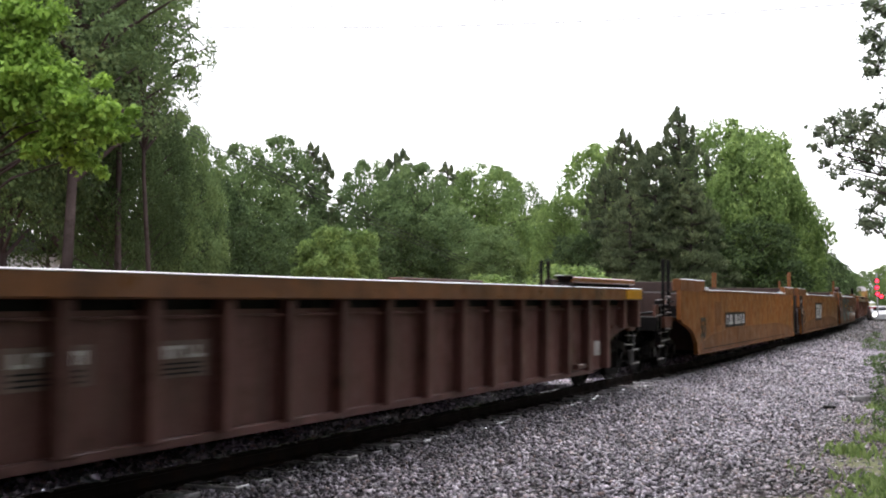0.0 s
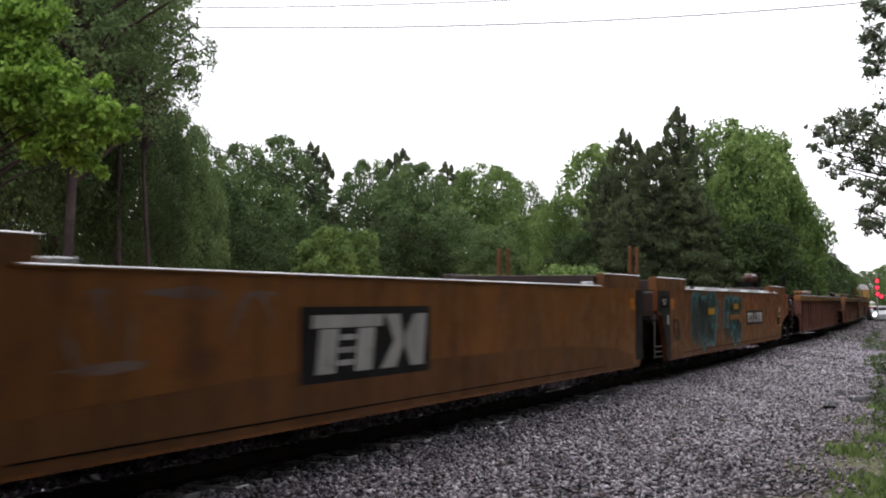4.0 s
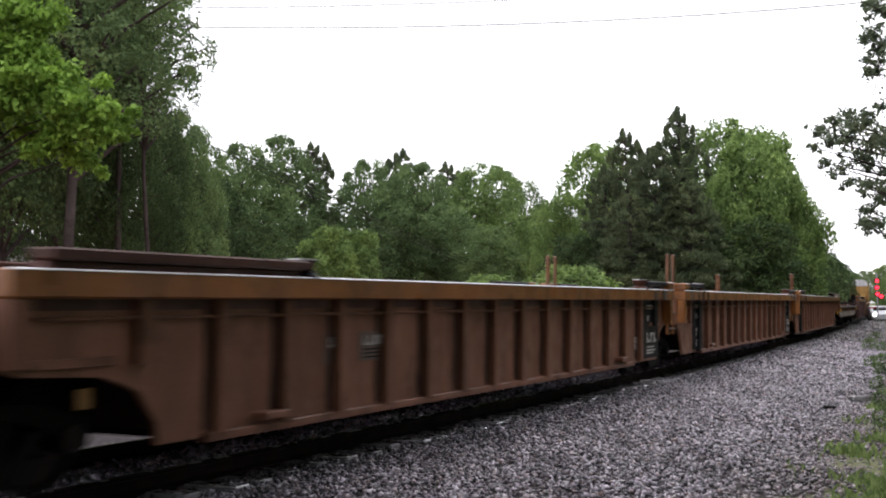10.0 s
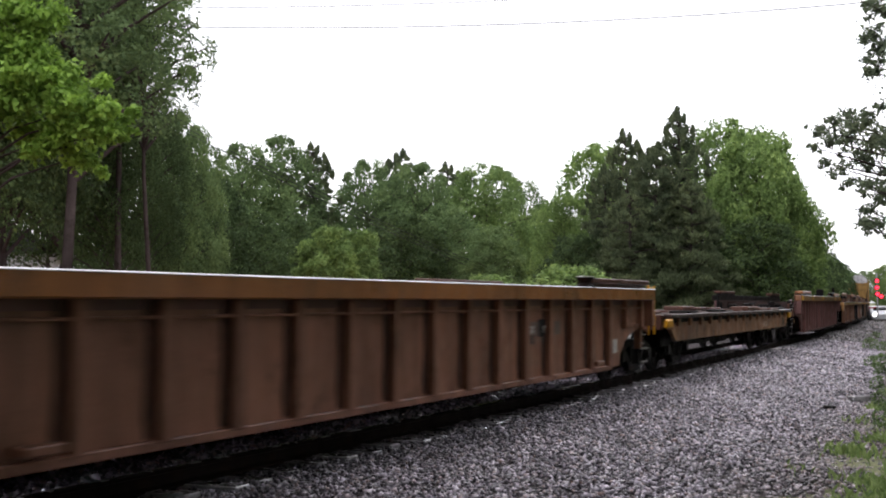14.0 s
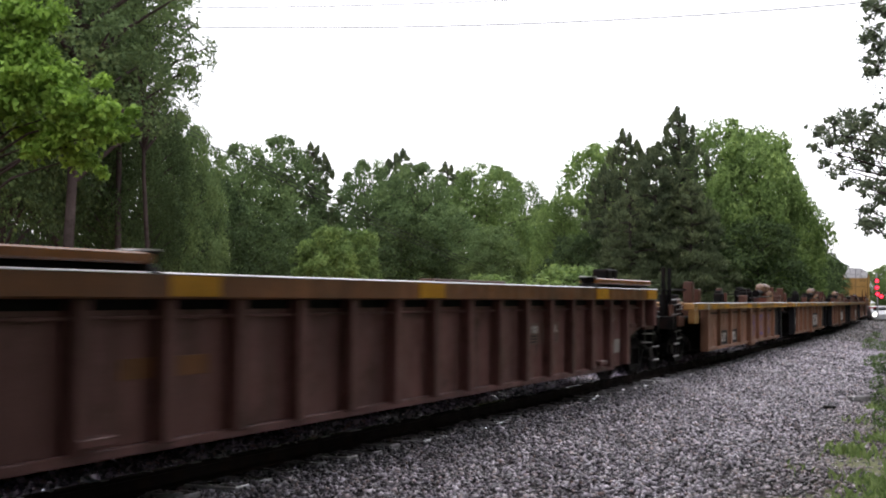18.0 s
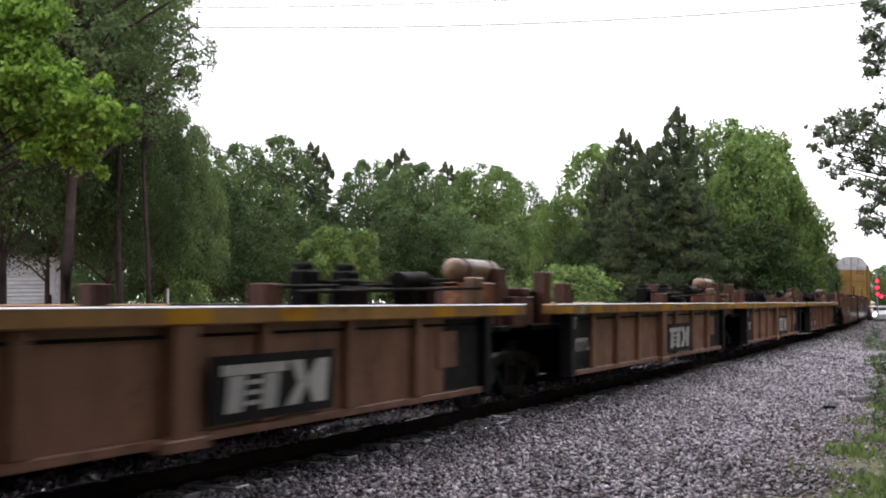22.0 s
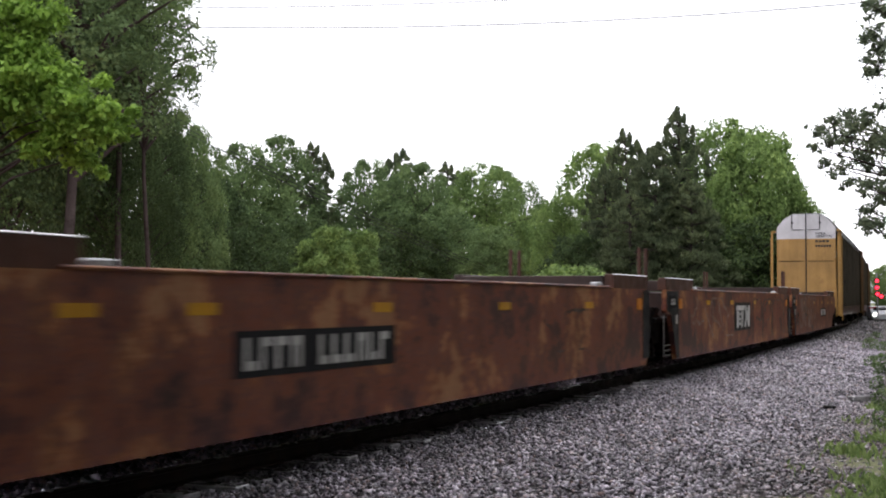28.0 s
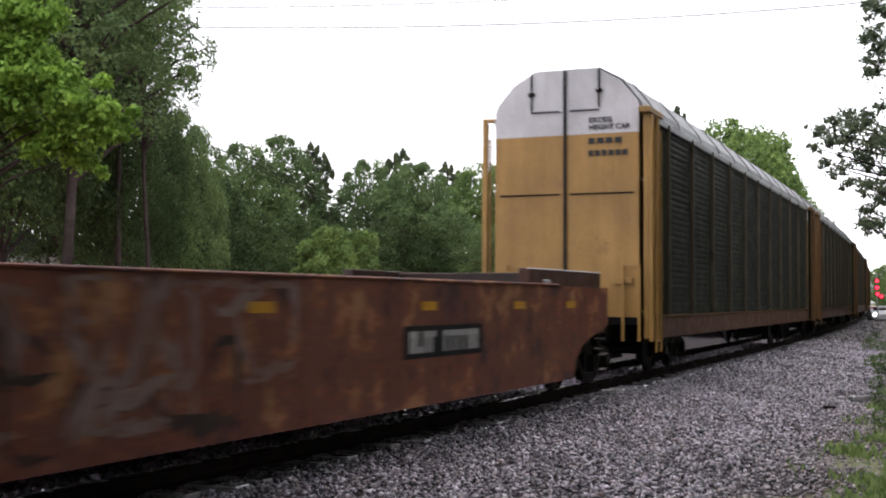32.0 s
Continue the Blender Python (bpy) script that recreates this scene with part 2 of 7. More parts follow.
STONE = stone_material("granite_ballast")
# crib stones brightened in colour for the light that reaches under the train
STONE_CRIB = stone_material("lit_wet_crib_ballast", (1.9, 1.85, 1.9), 1.0)
# far stones: some mud, but mostly tree shade put into the colour
STONE_FAR_SHADED = stone_material("muddy_shade_dark_ballast", (0.4, 0.38, 0.34), 0.1)
GROUND = ground_material()
OAK_LEAF = leaf_material("oak_leaves", (0.09, 0.138, 0.06), (0.19, 0.27, 0.115), 0.8)
MAPLE_LEAF = leaf_material("maple_leaves", (0.132, 0.2, 0.07), (0.275, 0.39, 0.135), 0.75)
PINE_LEAF = leaf_material("pine_needles", (0.075, 0.098, 0.056), (0.19, 0.228, 0.13), 0.85)
# darker copy of the leaf greens, with deep shade put into the colour
SHADE_LEAF = leaf_material("shade_coloured_leaves", (0.034, 0.056, 0.026), (0.108, 0.16, 0.064), 0.8)
OVERHANG_LEAF = leaf_material("overhanging_oak_leaves", (0.1, 0.125, 0.085), (0.25, 0.3, 0.19), 0.6)
LIME_LEAF = leaf_material("lime_maple_leaves", (0.115, 0.205, 0.03), (0.28, 0.45, 0.088), 0.6)
GRASS_BLADE = leaf_material("grass_blades", (0.15, 0.225, 0.085), (0.36, 0.45, 0.19), 0.7, clumped=False)
BARK = paint("furrowed_bark", (0.08, 0.063, 0.06), (0.03, 0.024, 0.02), 0.5, 0.9, 0.5, wet=0.0)

# ---- the line of the track: s metres along it, u metres to its right, z above the rails ----
CANT = -0.0215


def heading(s):
    if s > 300:
        return 0.343 - 0.0016 * (min(s, 420) - 300)
    if s > 156:
        return 0.3385 + 0.0045 * min(1, (s - 156) / 60)
    s = max(s, -200) / 100
    return 0.4286 - 0.1153 * s + 0.0369 * s * s


STEP = 1.0
LINE_S = np.arange(-700, 1400.5, STEP)
LINE_H = np.array([heading(float(v)) for v in LINE_S])
LINE_X = np.concatenate([[0], np.cumsum((np.sin(LINE_H[1:]) + np.sin(LINE_H[:-1])) / 2 * STEP)])
LINE_Y = np.concatenate([[0], np.cumsum((np.cos(LINE_H[1:]) + np.cos(LINE_H[:-1])) / 2 * STEP)])
LINE_X -= LINE_X[700]
LINE_Y += 17.344 - LINE_Y[700]


def on_line(s, u, z):
    """World places (n, 3) of track coordinates given as numbers or arrays."""
    s, u, z = np.broadcast_arrays(np.asarray(s, float), np.asarray(u, float), np.asarray(z, float))
    h = np.interp(s, LINE_S, LINE_H)
    return np.stack([np.interp(s, LINE_S, LINE_X) + u * np.cos(h), np.interp(s, LINE_S, LINE_Y) - u * np.sin(h), z], -1)


def travelled(t):
    t -= 16.0
    return 9.9907 * t + 0.0009 * t * t


# ---- mesh helpers ----


def mesh_object(name, bm, mat, smooth=False):
    me = bpy.data.meshes.new(name)
    bm.to_mesh(me)
    bm.free()
    for m in (mat if isinstance(mat, (list, tuple)) else [mat]):
        me.materials.append(m)
    if smooth:
        me.polygons.foreach_set("use_smooth", [True] * len(me.polygons))
    return new(name, me)


def part(name, bm, mat, parent, label="", smooth=False):
    ob = mesh_object(name, bm, mat, smooth)
    ob.parent = parent
    if label:
        ob["label"] = label
    return ob


def share(name, me, parent, m=None):
    ob = new(name, me)
    ob.parent = parent
    if m is not None:
        ob.matrix_basis = m
    return ob


def raw(name, verts, faces, mat):
    me = bpy.data.meshes.new(name)
    me.from_pydata(verts, [], faces)
    me.materials.append(mat)
    return me


def box(bm, x0, x1, y0, y1, z0, z1):
    v = [bm.verts.new((x, y, z)) for z in (z0, z1) for x, y in ((x0, y0), (x1, y0), (x1, y1), (x0, y1))]
    for f in ((3, 2, 1, 0), (4, 5, 6, 7), (0, 1, 5, 4), (1, 2, 6, 5), (2, 3, 7, 6), (3, 0, 4, 7)):
        bm.faces.new([v[i] for i in f])


def slab(bm, outline, y0, y1):
    """A plate with the outline [(x, z), ...], from y0 to y1."""
    a = [bm.verts.new((x, y0, z)) for x, z in outline]
    b = [bm.verts.new((x, y1, z)) for x, z in outline]
    n = len(a)
    bm.faces.new(a)
    bm.faces.new(b[::-1])
    for i in range(n):
        bm.faces.new((a[i], b[i], b[(i + 1) % n], a[(i + 1) % n]))


def rod(bm, p, q, r, n=8, r2=None):
    p, q = Vector(p), Vector(q)
    m = Matrix.Translation((p + q) / 2) @ (q - p).to_track_quat("Z", "Y").to_matrix().to_4x4()
    bmesh.ops.create_cone(bm, cap_ends=True, segments=n, radius1=r, radius2=r if r2 is None else r2, depth=(q - p).length, matrix=m)


def tidy(bm, bevel=0.0):
    bmesh.ops.recalc_face_normals(bm, faces=bm.faces)
    if bevel:
        bmesh.ops.bevel(bm, geom=list(bm.edges), offset=bevel, segments=1, affect="EDGES", clamp_overlap=True)
    return bm


def boxes(*dims, bevel=0.0):
    bm = bmesh.new()
    for d in dims:
        box(bm, *d)
    return tidy(bm, bevel)


def empty(name, m=None):
    ob = new(name)
    ob.empty_display_size = 0.3
    if m is not None:
        ob.matrix_basis = m
    return ob


# ---- ground and track ----


def ground_z(u):
    pts = [(-900, 6), (-120, 3.2), (-60, 2.0), (-40, 1.65), (-28, 1.25), (-20, 0.85), (-12, 0.3), (-6, -0.45), (-3.2, -0.5), (-1.75, -0.24), (-0.8, -0.185), (0.7, -0.185), (0.85, -0.225), (1.75, -0.255), (2.6, -0.31), (5.4, -0.52), (9, -0.5), (20, -0.35), (60, 0.3), (900, 4)]
    return float(np.interp(u, [p[0] for p in pts], [p[1] for p in pts]))


def build_ground():
    us = [-900, -400, -200, -120, -80, -60, -50, -40, -34, -28, -24, -20, -16, -12, -9, -6, -4.5, -3.2, -1.75, -0.8, 0, 0.7, 0.85, 1.75, 2.6, 3.5, 4.5, 5.4, 6.5, 8, 10, 13, 17, 24, 40, 60, 120, 300, 900]
    ss = list(range(-690, -40, 50)) + [-40 + 2.0 * i for i in range(81)] + list(range(130, 300, 10)) + list(range(300, 1390, 60))
    rng = random.Random(3)
    verts, across = [], []
    for s in ss:
        for u in us:
            z = ground_z(u) + (rng.uniform(-0.1, 0.14) if u < -8 and u > -130 else rng.uniform(-0.02, 0.02) if u > 5 else 0)
            verts.append(tuple(on_line(s, u, z)))
            across.append(u)
    w = len(us)
    faces = [(i * w + j, i * w + j + 1, (i + 1) * w + j + 1, (i + 1) * w + j) for i in range(len(ss) - 1) for j in range(w - 1)]
    me = raw("ground", verts, faces, GROUND)
    at = me.attributes.new("across", "FLOAT", "POINT")
    at.data.foreach_set("value", across)
    me.polygons.foreach_set("use_smooth", [True] * len(me.polygons))
    tagged(new("ground", me), "gravel, grass and red clay ground along the railway", "ground", kind="structure")


def sweep(name, profile, s0, s1, step, mat, parent, offset):
    """A bar with the cross-section [(u, z), ...] along the track."""
    ss = np.arange(s0, s1 + 0.01, step)
    n = len(profile)
    verts = []
    for u, z in profile:
        verts.append(on_line(ss, u + offset, z + (u + offset) * math.sin(CANT)))
    verts = np.stack(verts, 1).reshape(-1, 3)
    faces = [(i * n + j, i * n + (j + 1) % n, (i + 1) * n + (j + 1) % n, (i + 1) * n + j) for i in range(len(ss) - 1) for j in range(n)]
    ob = new(name, raw(name, verts.tolist(), faces, mat))
    ob.parent = parent
    return ob


def build_track():
    track = tagged(empty("railway_track"), "single railway track of steel rails on wooden sleepers", "railway track", kind="structure")
    web = [(-0.075, -0.17), (0.075, -0.17), (0.075, -0.155), (0.012, -0.13), (0.012, -0.045), (0.034, -0.035), (0.034, -0.006), (-0.034, -0.006), (-0.034, -0.035), (-0.012, -0.045), (-0.012, -0.13), (-0.075, -0.155)]
    head = [(-0.034, -0.006), (0.034, -0.006), (0.03, 0.0), (-0.03, 0.0)]
    for side in (-0.7525, 0.7525):
        rail = sweep("rail", web, -60, 420, 2.0, RAIL_SIDE, track, side)
        sweep("rail_head", head, -60, 420, 2.0, RAIL_HEAD, rail, side)["label"] = "polished running surface"
    bm = boxes((-0.11, 0.11, -1.3, 1.3, -0.345, -0.17), bevel=0.012)
    tie = mesh_object("sleeper", bm, TIE_WOOD)
    me = tie.data
    bpy.data.objects.remove(tie)
    rng = random.Random(5)
    for k in range(270):
        s = -14 + 0.53 * k
        x, y, z = on_line(s, rng.uniform(-0.1, 0.08), rng.uniform(-0.03, 0.002))
        share("sleeper", me, track, pose(x, y, z, 0, 0, 90 - math.degrees(float(np.interp(s, LINE_S, LINE_H))) + rng.uniform(-1, 1)))



def build_stones():
    """Broken granite, piece by piece near the camera, over the gravel sheet."""
    rng = np.random.default_rng(8)
    lay_stones(rng, ((-10, 12, 0.86, 6.6, 760, 0.019), (12, 36, 0.86, 6.4, 280, 0.027)), "ballast", STONE, "grey broken granite ballast beside the track")
    lay_stones(rng, ((-9, 36, -1.5, 0.66, 460, 0.028),), "crib_ballast", STONE_CRIB, "wet ballast between the rails, colour raised to look lit")
    lay_stones(rng, ((36, 56, 0.86, 6.0, 90, 0.045), (56, 92, 0.86, 6.0, 45, 0.06)), "fouled_ballast", STONE_FAR_SHADED, "muddy ballast towards the road crossing, tree shade in its dark colour")


def lay_stones(rng, fields, name, mat, label):
    lots = []
    for s0, s1, u0, u1, per, r in fields:
        n = int((s1 - s0) * (u1 - u0) * per)
        s, u = rng.uniform(s0, s1, n), rng.uniform(u0, u1, n)
        keep = rng.uniform(0, 1, n) > np.clip((u - 5.3) / 1.4, 0, 0.85)
        s, u = s[keep], u[keep]
        z = np.interp(u, [-1.75, 0.7, 0.85, 1.45, 1.75, 2.6, 5.4, 9], [-0.165, -0.165, -0.212, -0.215, -0.238, -0.29, -0.51, -0.5])
        z = z + 0.025 * np.sin(s * 1.7 + u * 2.3) * np.clip(u - 1.4, 0, 1) + rng.uniform(-0.012, 0.02, len(s))
        tie = np.abs((s + 14) / 0.53 - np.round((s + 14) / 0.53)) * 0.53
        keep = ~((u > 0.7) & (u < 1.32) & (tie < 0.12) & (rng.uniform(0, 1, len(s)) > 0.12))
        s, u, z = s[keep], u[keep], z[keep]
        lots.append((s, u, z, r * rng.lognormal(0, 0.28, len(s))))
    s, u, z, r = (np.concatenate([a[k] for a in lots]) for k in range(4))
    n = len(s)
    base = np.array([(1, 0, 0), (-1, 0, 0), (0, 1, 0), (0, -1, 0), (0, 0, 1), (0, 0, -1)], float)
    v = base[None] * rng.uniform(0.42, 1.75, (n, 6, 1)) + rng.normal(0, 0.26, (n, 6, 3))
    q = rng.normal(size=(n, 3, 3))
    q = np.linalg.qr(q)[0]
    v = np.einsum("nij,nkj->nki", q, v) * r[:, None, None] * [1, 1, 0.78]
    v = v + on_line(s, u, z)[:, None, :]
    tri = np.array([(0, 2, 4), (2, 1, 4), (1, 3, 4), (3, 0, 4), (2, 0, 5), (1, 2, 5), (3, 1, 5), (0, 3, 5)])
    f = (tri[None] + 6 * np.arange(n)[:, None, None]).reshape(-1)
    me = bpy.data.meshes.new(name)
    me.vertices.add(n * 6)
    me.vertices.foreach_set("co", v.ravel())
    me.loops.add(n * 24)
    me.loops.foreach_set("vertex_index", f)
    me.polygons.add(n * 8)
    me.polygons.foreach_set("loop_start", np.arange(n * 8) * 3)
    me.polygons.foreach_set("loop_total", np.full(n * 8, 3))
    at = me.attributes.new("across", "FLOAT", "POINT")
    at.data.foreach_set("value", np.repeat(u, 6))
    me.update(calc_edges=True)
    me.materials.append(mat)
    tagged(new(name, me), label, "ballast", kind="stuff")


def build_grass():
    """Tufts of grass and weeds at the edge of the gravel."""
    rng = np.random.default_rng(9)
    n = 60000
    s, u = np.concatenate([rng.uniform(-14, 16, n // 2), rng.uniform(-14, 75, n // 2)]), 5.0 + rng.exponential(1.3, n)
    tuft = np.sin(s * 2.1) * np.sin(u * 3.3 + s) + 0.5 * np.sin(s * 5.3 + u * 4.1)
    keep = (tuft + (u - 5.9) * 1.6 > rng.normal(0.45, 0.35, n)) & (u < 11)
    s, u = s[keep], u[keep]
    n = len(s)
    p = on_line(s, u, -0.53)
    a = rng.uniform(0, 6.28, n)
    h = rng.uniform(0.05, 0.19, n)
    w = rng.uniform(0.007, 0.02, n)
    side = np.stack([np.cos(a), np.sin(a), 0 * a], -1) * w[:, None]
    out = np.stack([np.sin(a), -np.cos(a), 0 * a], -1) * (h * rng.uniform(0.2, 0.9, n))[:, None]
    up = np.stack([0 * h, 0 * h, h], -1)
    v = np.stack([p - side, p + side, p + out * 0.4 + up * 0.7 + side * 0.7, p + out + up, p + out * 0.4 + up * 0.7 - side * 0.7], 1).reshape(-1, 3)
    k = 5 * np.arange(n)[:, None]
    me = raw("grass", v.tolist(), (np.arange(5)[None] + k).tolist(), GRASS_BLADE)
    tagged(new("grass", me), "patchy green grass at the edge of the gravel", "grass", kind="stuff")


# ---- the train: local x runs along it, away from where it is heading; its near side is -y ----
WHEEL_R = 0.42


def truck_meshes():
    """One sideframe, bolster, spring nest and wheelset, shared by all trucks."""
    bm = bmesh.new()
    for y in (-1.0, 1.0):
        a, b = y - 0.07, y + 0.07
        slab(bm, [(-1.12, 0.36), (-1.12, 0.56), (-0.95, 0.62), (-0.45, 0.72), (0.45, 0.72), (0.95, 0.62), (1.12, 0.56), (1.12, 0.36), (0.98, 0.3), (0.78, 0.42), (0.62, 0.52), (0.3, 0.6), (-0.3, 0.6), (-0.62, 0.52), (-0.78, 0.42), (-0.98, 0.3)], a, b)
        slab(bm, [(-0.66, 0.5), (-0.5, 0.5), (-0.28, 0.24), (0.28, 0.24), (0.5, 0.5), (0.66, 0.5), (0.36, 0.13), (-0.36, 0.13)], a + 0.01, b - 0.01)
        box(bm, -0.3, -0.2, a + 0.005, b - 0.005, 0.22, 0.62)
        box(bm, 0.2, 0.3, a + 0.005, b - 0.005, 0.22, 0.62)
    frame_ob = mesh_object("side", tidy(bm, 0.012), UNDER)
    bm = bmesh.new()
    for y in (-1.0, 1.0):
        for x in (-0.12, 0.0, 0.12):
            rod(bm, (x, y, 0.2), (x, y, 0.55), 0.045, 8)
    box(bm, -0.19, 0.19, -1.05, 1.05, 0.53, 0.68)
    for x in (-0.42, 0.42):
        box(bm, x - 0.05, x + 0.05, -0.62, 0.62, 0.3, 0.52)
    # dark plates added to close the see-through space between the wheels
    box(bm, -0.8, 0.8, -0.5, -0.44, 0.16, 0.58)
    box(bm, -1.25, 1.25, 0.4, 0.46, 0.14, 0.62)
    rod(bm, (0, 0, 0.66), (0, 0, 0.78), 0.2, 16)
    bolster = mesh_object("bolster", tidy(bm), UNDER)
    bm = bmesh.new()
    rod(bm, (0, -1.05, 0), (0, 1.05, 0), 0.075, 10)
    for sgn in (-1, 1):
        rod(bm, (0, sgn * 0.92, 0), (0, sgn * 1.12, 0), 0.11, 10)
    axle = mesh_object("axle", tidy(bm), WHEEL)
    bm = bmesh.new()
    prof = [(0.67, 0.44), (0.70, 0.44), (0.705, 0.42), (0.80, 0.415), (0.81, 0.37), (0.765, 0.35), (0.76, 0.17), (0.83, 0.15), (0.83, 0.07), (0.67, 0.07), (0.67, 0.35)]
    rings = [[bm.verts.new((math.cos(2 * math.pi * k / 26) * r, -y, math.sin(2 * math.pi * k / 26) * r)) for y, r in prof] for k in range(26)]
    for k in range(26):
        p, q = rings[k], rings[(k + 1) % 26]
        for i in range(len(prof)):
            j = (i + 1) % len(prof)
            bm.faces.new((p[i], p[j], q[j], q[i]))
    tidy(bm)
    for f in bm.faces:
        if 0.412 < min(math.hypot(v.co.x, v.co.z) for v in f.verts) and max(math.hypot(v.co.x, v.co.z) for v in f.verts) < 0.425:
            f.material_index = 1
    wheels = mesh_object("wheel", bm, [WHEEL, TREAD])
    out = [o.data for o in (frame_ob, bolster, axle, wheels)]
    for o in (frame_ob, bolster, axle, wheels):
        bpy.data.objects.remove(o)
    return out


SIDEFRAME, BOLSTER, AXLE, WHEEL_MESH = truck_meshes()
ROLLING = []  # (wheelset, x on its unit, unit's span)


def truck(unit, x, span):
    t = share("truck_frame", SIDEFRAME, unit, pose(x, 0, 0.0))
    share("bolster", BOLSTER, t)
    for dx in (-0.89, 0.89):
        w = share("axle", AXLE, unit, pose(x + dx, 0, WHEEL_R))
        share("wheel", WHEEL_MESH, w)
        share("wheel", WHEEL_MESH, w, pose(0, 0, 0, 0, 0, 180))
        ROLLING.append((w, x + dx, span))
    return t


UNITS = []  # (unit, c0, c1)


def railcar(name, c0, c1, label, category, group):
    u = tagged(empty(name), label, category, group)
    UNITS.append((u, c0, c1))
    return u, (c1 - c0) / 2


def bars_of_writing(unit, x0, x1, z0, z1, y, n, seed, plate=True, mat=None, gaps=()):
    """A row of upright strokes on a black plate, standing in for lettering."""
    if plate:
        part("plate", boxes((x0 - 0.12, x1 + 0.12, y - 0.006, y, z0 - 0.06, z1 + 0.06)), BLACK, unit, "black lettering plate")
    rng = random.Random(seed)
    w = (x1 - x0) / n
    for k in range(n):
        if k in gaps:
            continue
        bm = bmesh.new()
        a = x0 + k * w
        kind = rng.randrange(3)
        h = z1 - z0
        if kind == 0:
            pts = [(0.1, 0), (0.36, 0), (0.36, 0.72), (0.84, 0.72), (0.84, 1), (0.1, 1)]
        elif kind == 1:
            pts = [(0.1, 0), (0.84, 0), (0.84, 0.28), (0.36, 0.28), (0.36, 1), (0.1, 1)]
        else:
            pts = [(0.1, 0), (0.34, 0), (0.34, 0.7), (0.6, 0.7), (0.6, 0), (0.84, 0), (0.84, 1), (0.1, 1)]
        slab(bm, [(a + p * w, z0 + q * h) for p, q in pts], y - 0.012, y - 0.006)
        part("letter_bar", tidy(bm), mat or WHITE, unit)


def logo_block(unit, x0, x1, z0, z1, y):
    """A black square with a white banded emblem."""
    plate = part("emblem_plate", boxes((x0 - 0.12, x1 + 0.12, y - 0.006, y, z0 - 0.08, z1 + 0.08)), BLACK, unit, "black emblem plate")
    w, h = x1 - x0, z1 - z0

    def piece(outline):
        bm = bmesh.new()
        slab(bm, [(x0 + p * w, z0 + q * h) for p, q in outline], y - 0.012, y - 0.006)
        part("emblem_bar", tidy(bm), WHITE, plate, "white emblem bar")

    lean = 0.16 * h / w
    for a, b, c, d in ((0.0, 0.56, 0.78, 1.0), (0.06, 0.2, 0.0, 0.76), (0.36, 0.5, 0.0, 0.76), (0.22, 0.34, 0.12, 0.22), (0.22, 0.34, 0.34, 0.44), (0.22, 0.34, 0.56, 0.66)):
        piece([(a + lean * c, c), (b + lean * c, c), (b + lean * d, d), (a + lean * d, d)])
    piece([(0.58, 0), (0.71, 0), (0.78, 0.4), (0.78, 0.6), (0.75, 1), (0.62, 1), (0.7, 0.5)])
    piece([(0.98, 0), (0.98 + 0.03, 1), (0.89, 1), (0.8, 0.6), (0.8, 0.4), (0.86, 0)])


def ribbon(bm, pts, half, y):
    """A sprayed line of even width with blunt round ends along the points (x, z)."""
    pts = [Vector((p[0], 0, p[1])) for p in pts]
    way = [(pts[min(i + 1, len(pts) - 1)] - pts[max(i - 1, 0)]).normalized() for i in range(len(pts))]
    pts, way = [pts[0] - way[0] * half * 0.6] + pts + [pts[-1] + way[-1] * half * 0.6], [way[0]] + way + [way[-1]]
    left, right = [], []
    for i, (p, d) in enumerate(zip(pts, way)):
        k = half * (0.55 if i in (0, len(pts) - 1) else 1.0)
        side = Vector((-d.z, 0, d.x)) * k
        left.append(bm.verts.new((p.x + side.x, y, p.z + side.z)))
        right.append(bm.verts.new((p.x - side.x, y, p.z - side.z)))
    for i in range(len(pts) - 1):
        bm.faces.new((left[i], right[i], right[i + 1], left[i + 1]))


def letter_paths(kind):
    """Strokes of one fat abstract sprayed form, in a unit square."""
    arc = lambda cx, cz, rx, rz, a, b: [(cx + rx * math.cos(radians(a + (b - a) * k / 12)), cz + rz * math.sin(radians(a + (b - a) * k / 12))) for k in range(13)]
    return {
        0: [arc(0.52, 0.5, 0.32, 0.42, 50, 310)],
        1: [[(0.3, 0.05), (0.3, 0.5), (0.32, 0.95)], arc(0.5, 0.68, 0.24, 0.25, 170, -20) + [(0.74, 0.3), (0.78, 0.05)]],
        2: [arc(0.5, 0.72, 0.26, 0.22, 20, 250) + arc(0.5, 0.28, 0.28, 0.23, 80, -160)],
        3: [[(0.25, 0.95), (0.24, 0.4)] + arc(0.5, 0.32, 0.26, 0.26, 180, 360) + [(0.76, 0.95)]],
        4: [arc(0.5, 0.5, 0.27, 0.42, 90, 450)],
    }[kind]


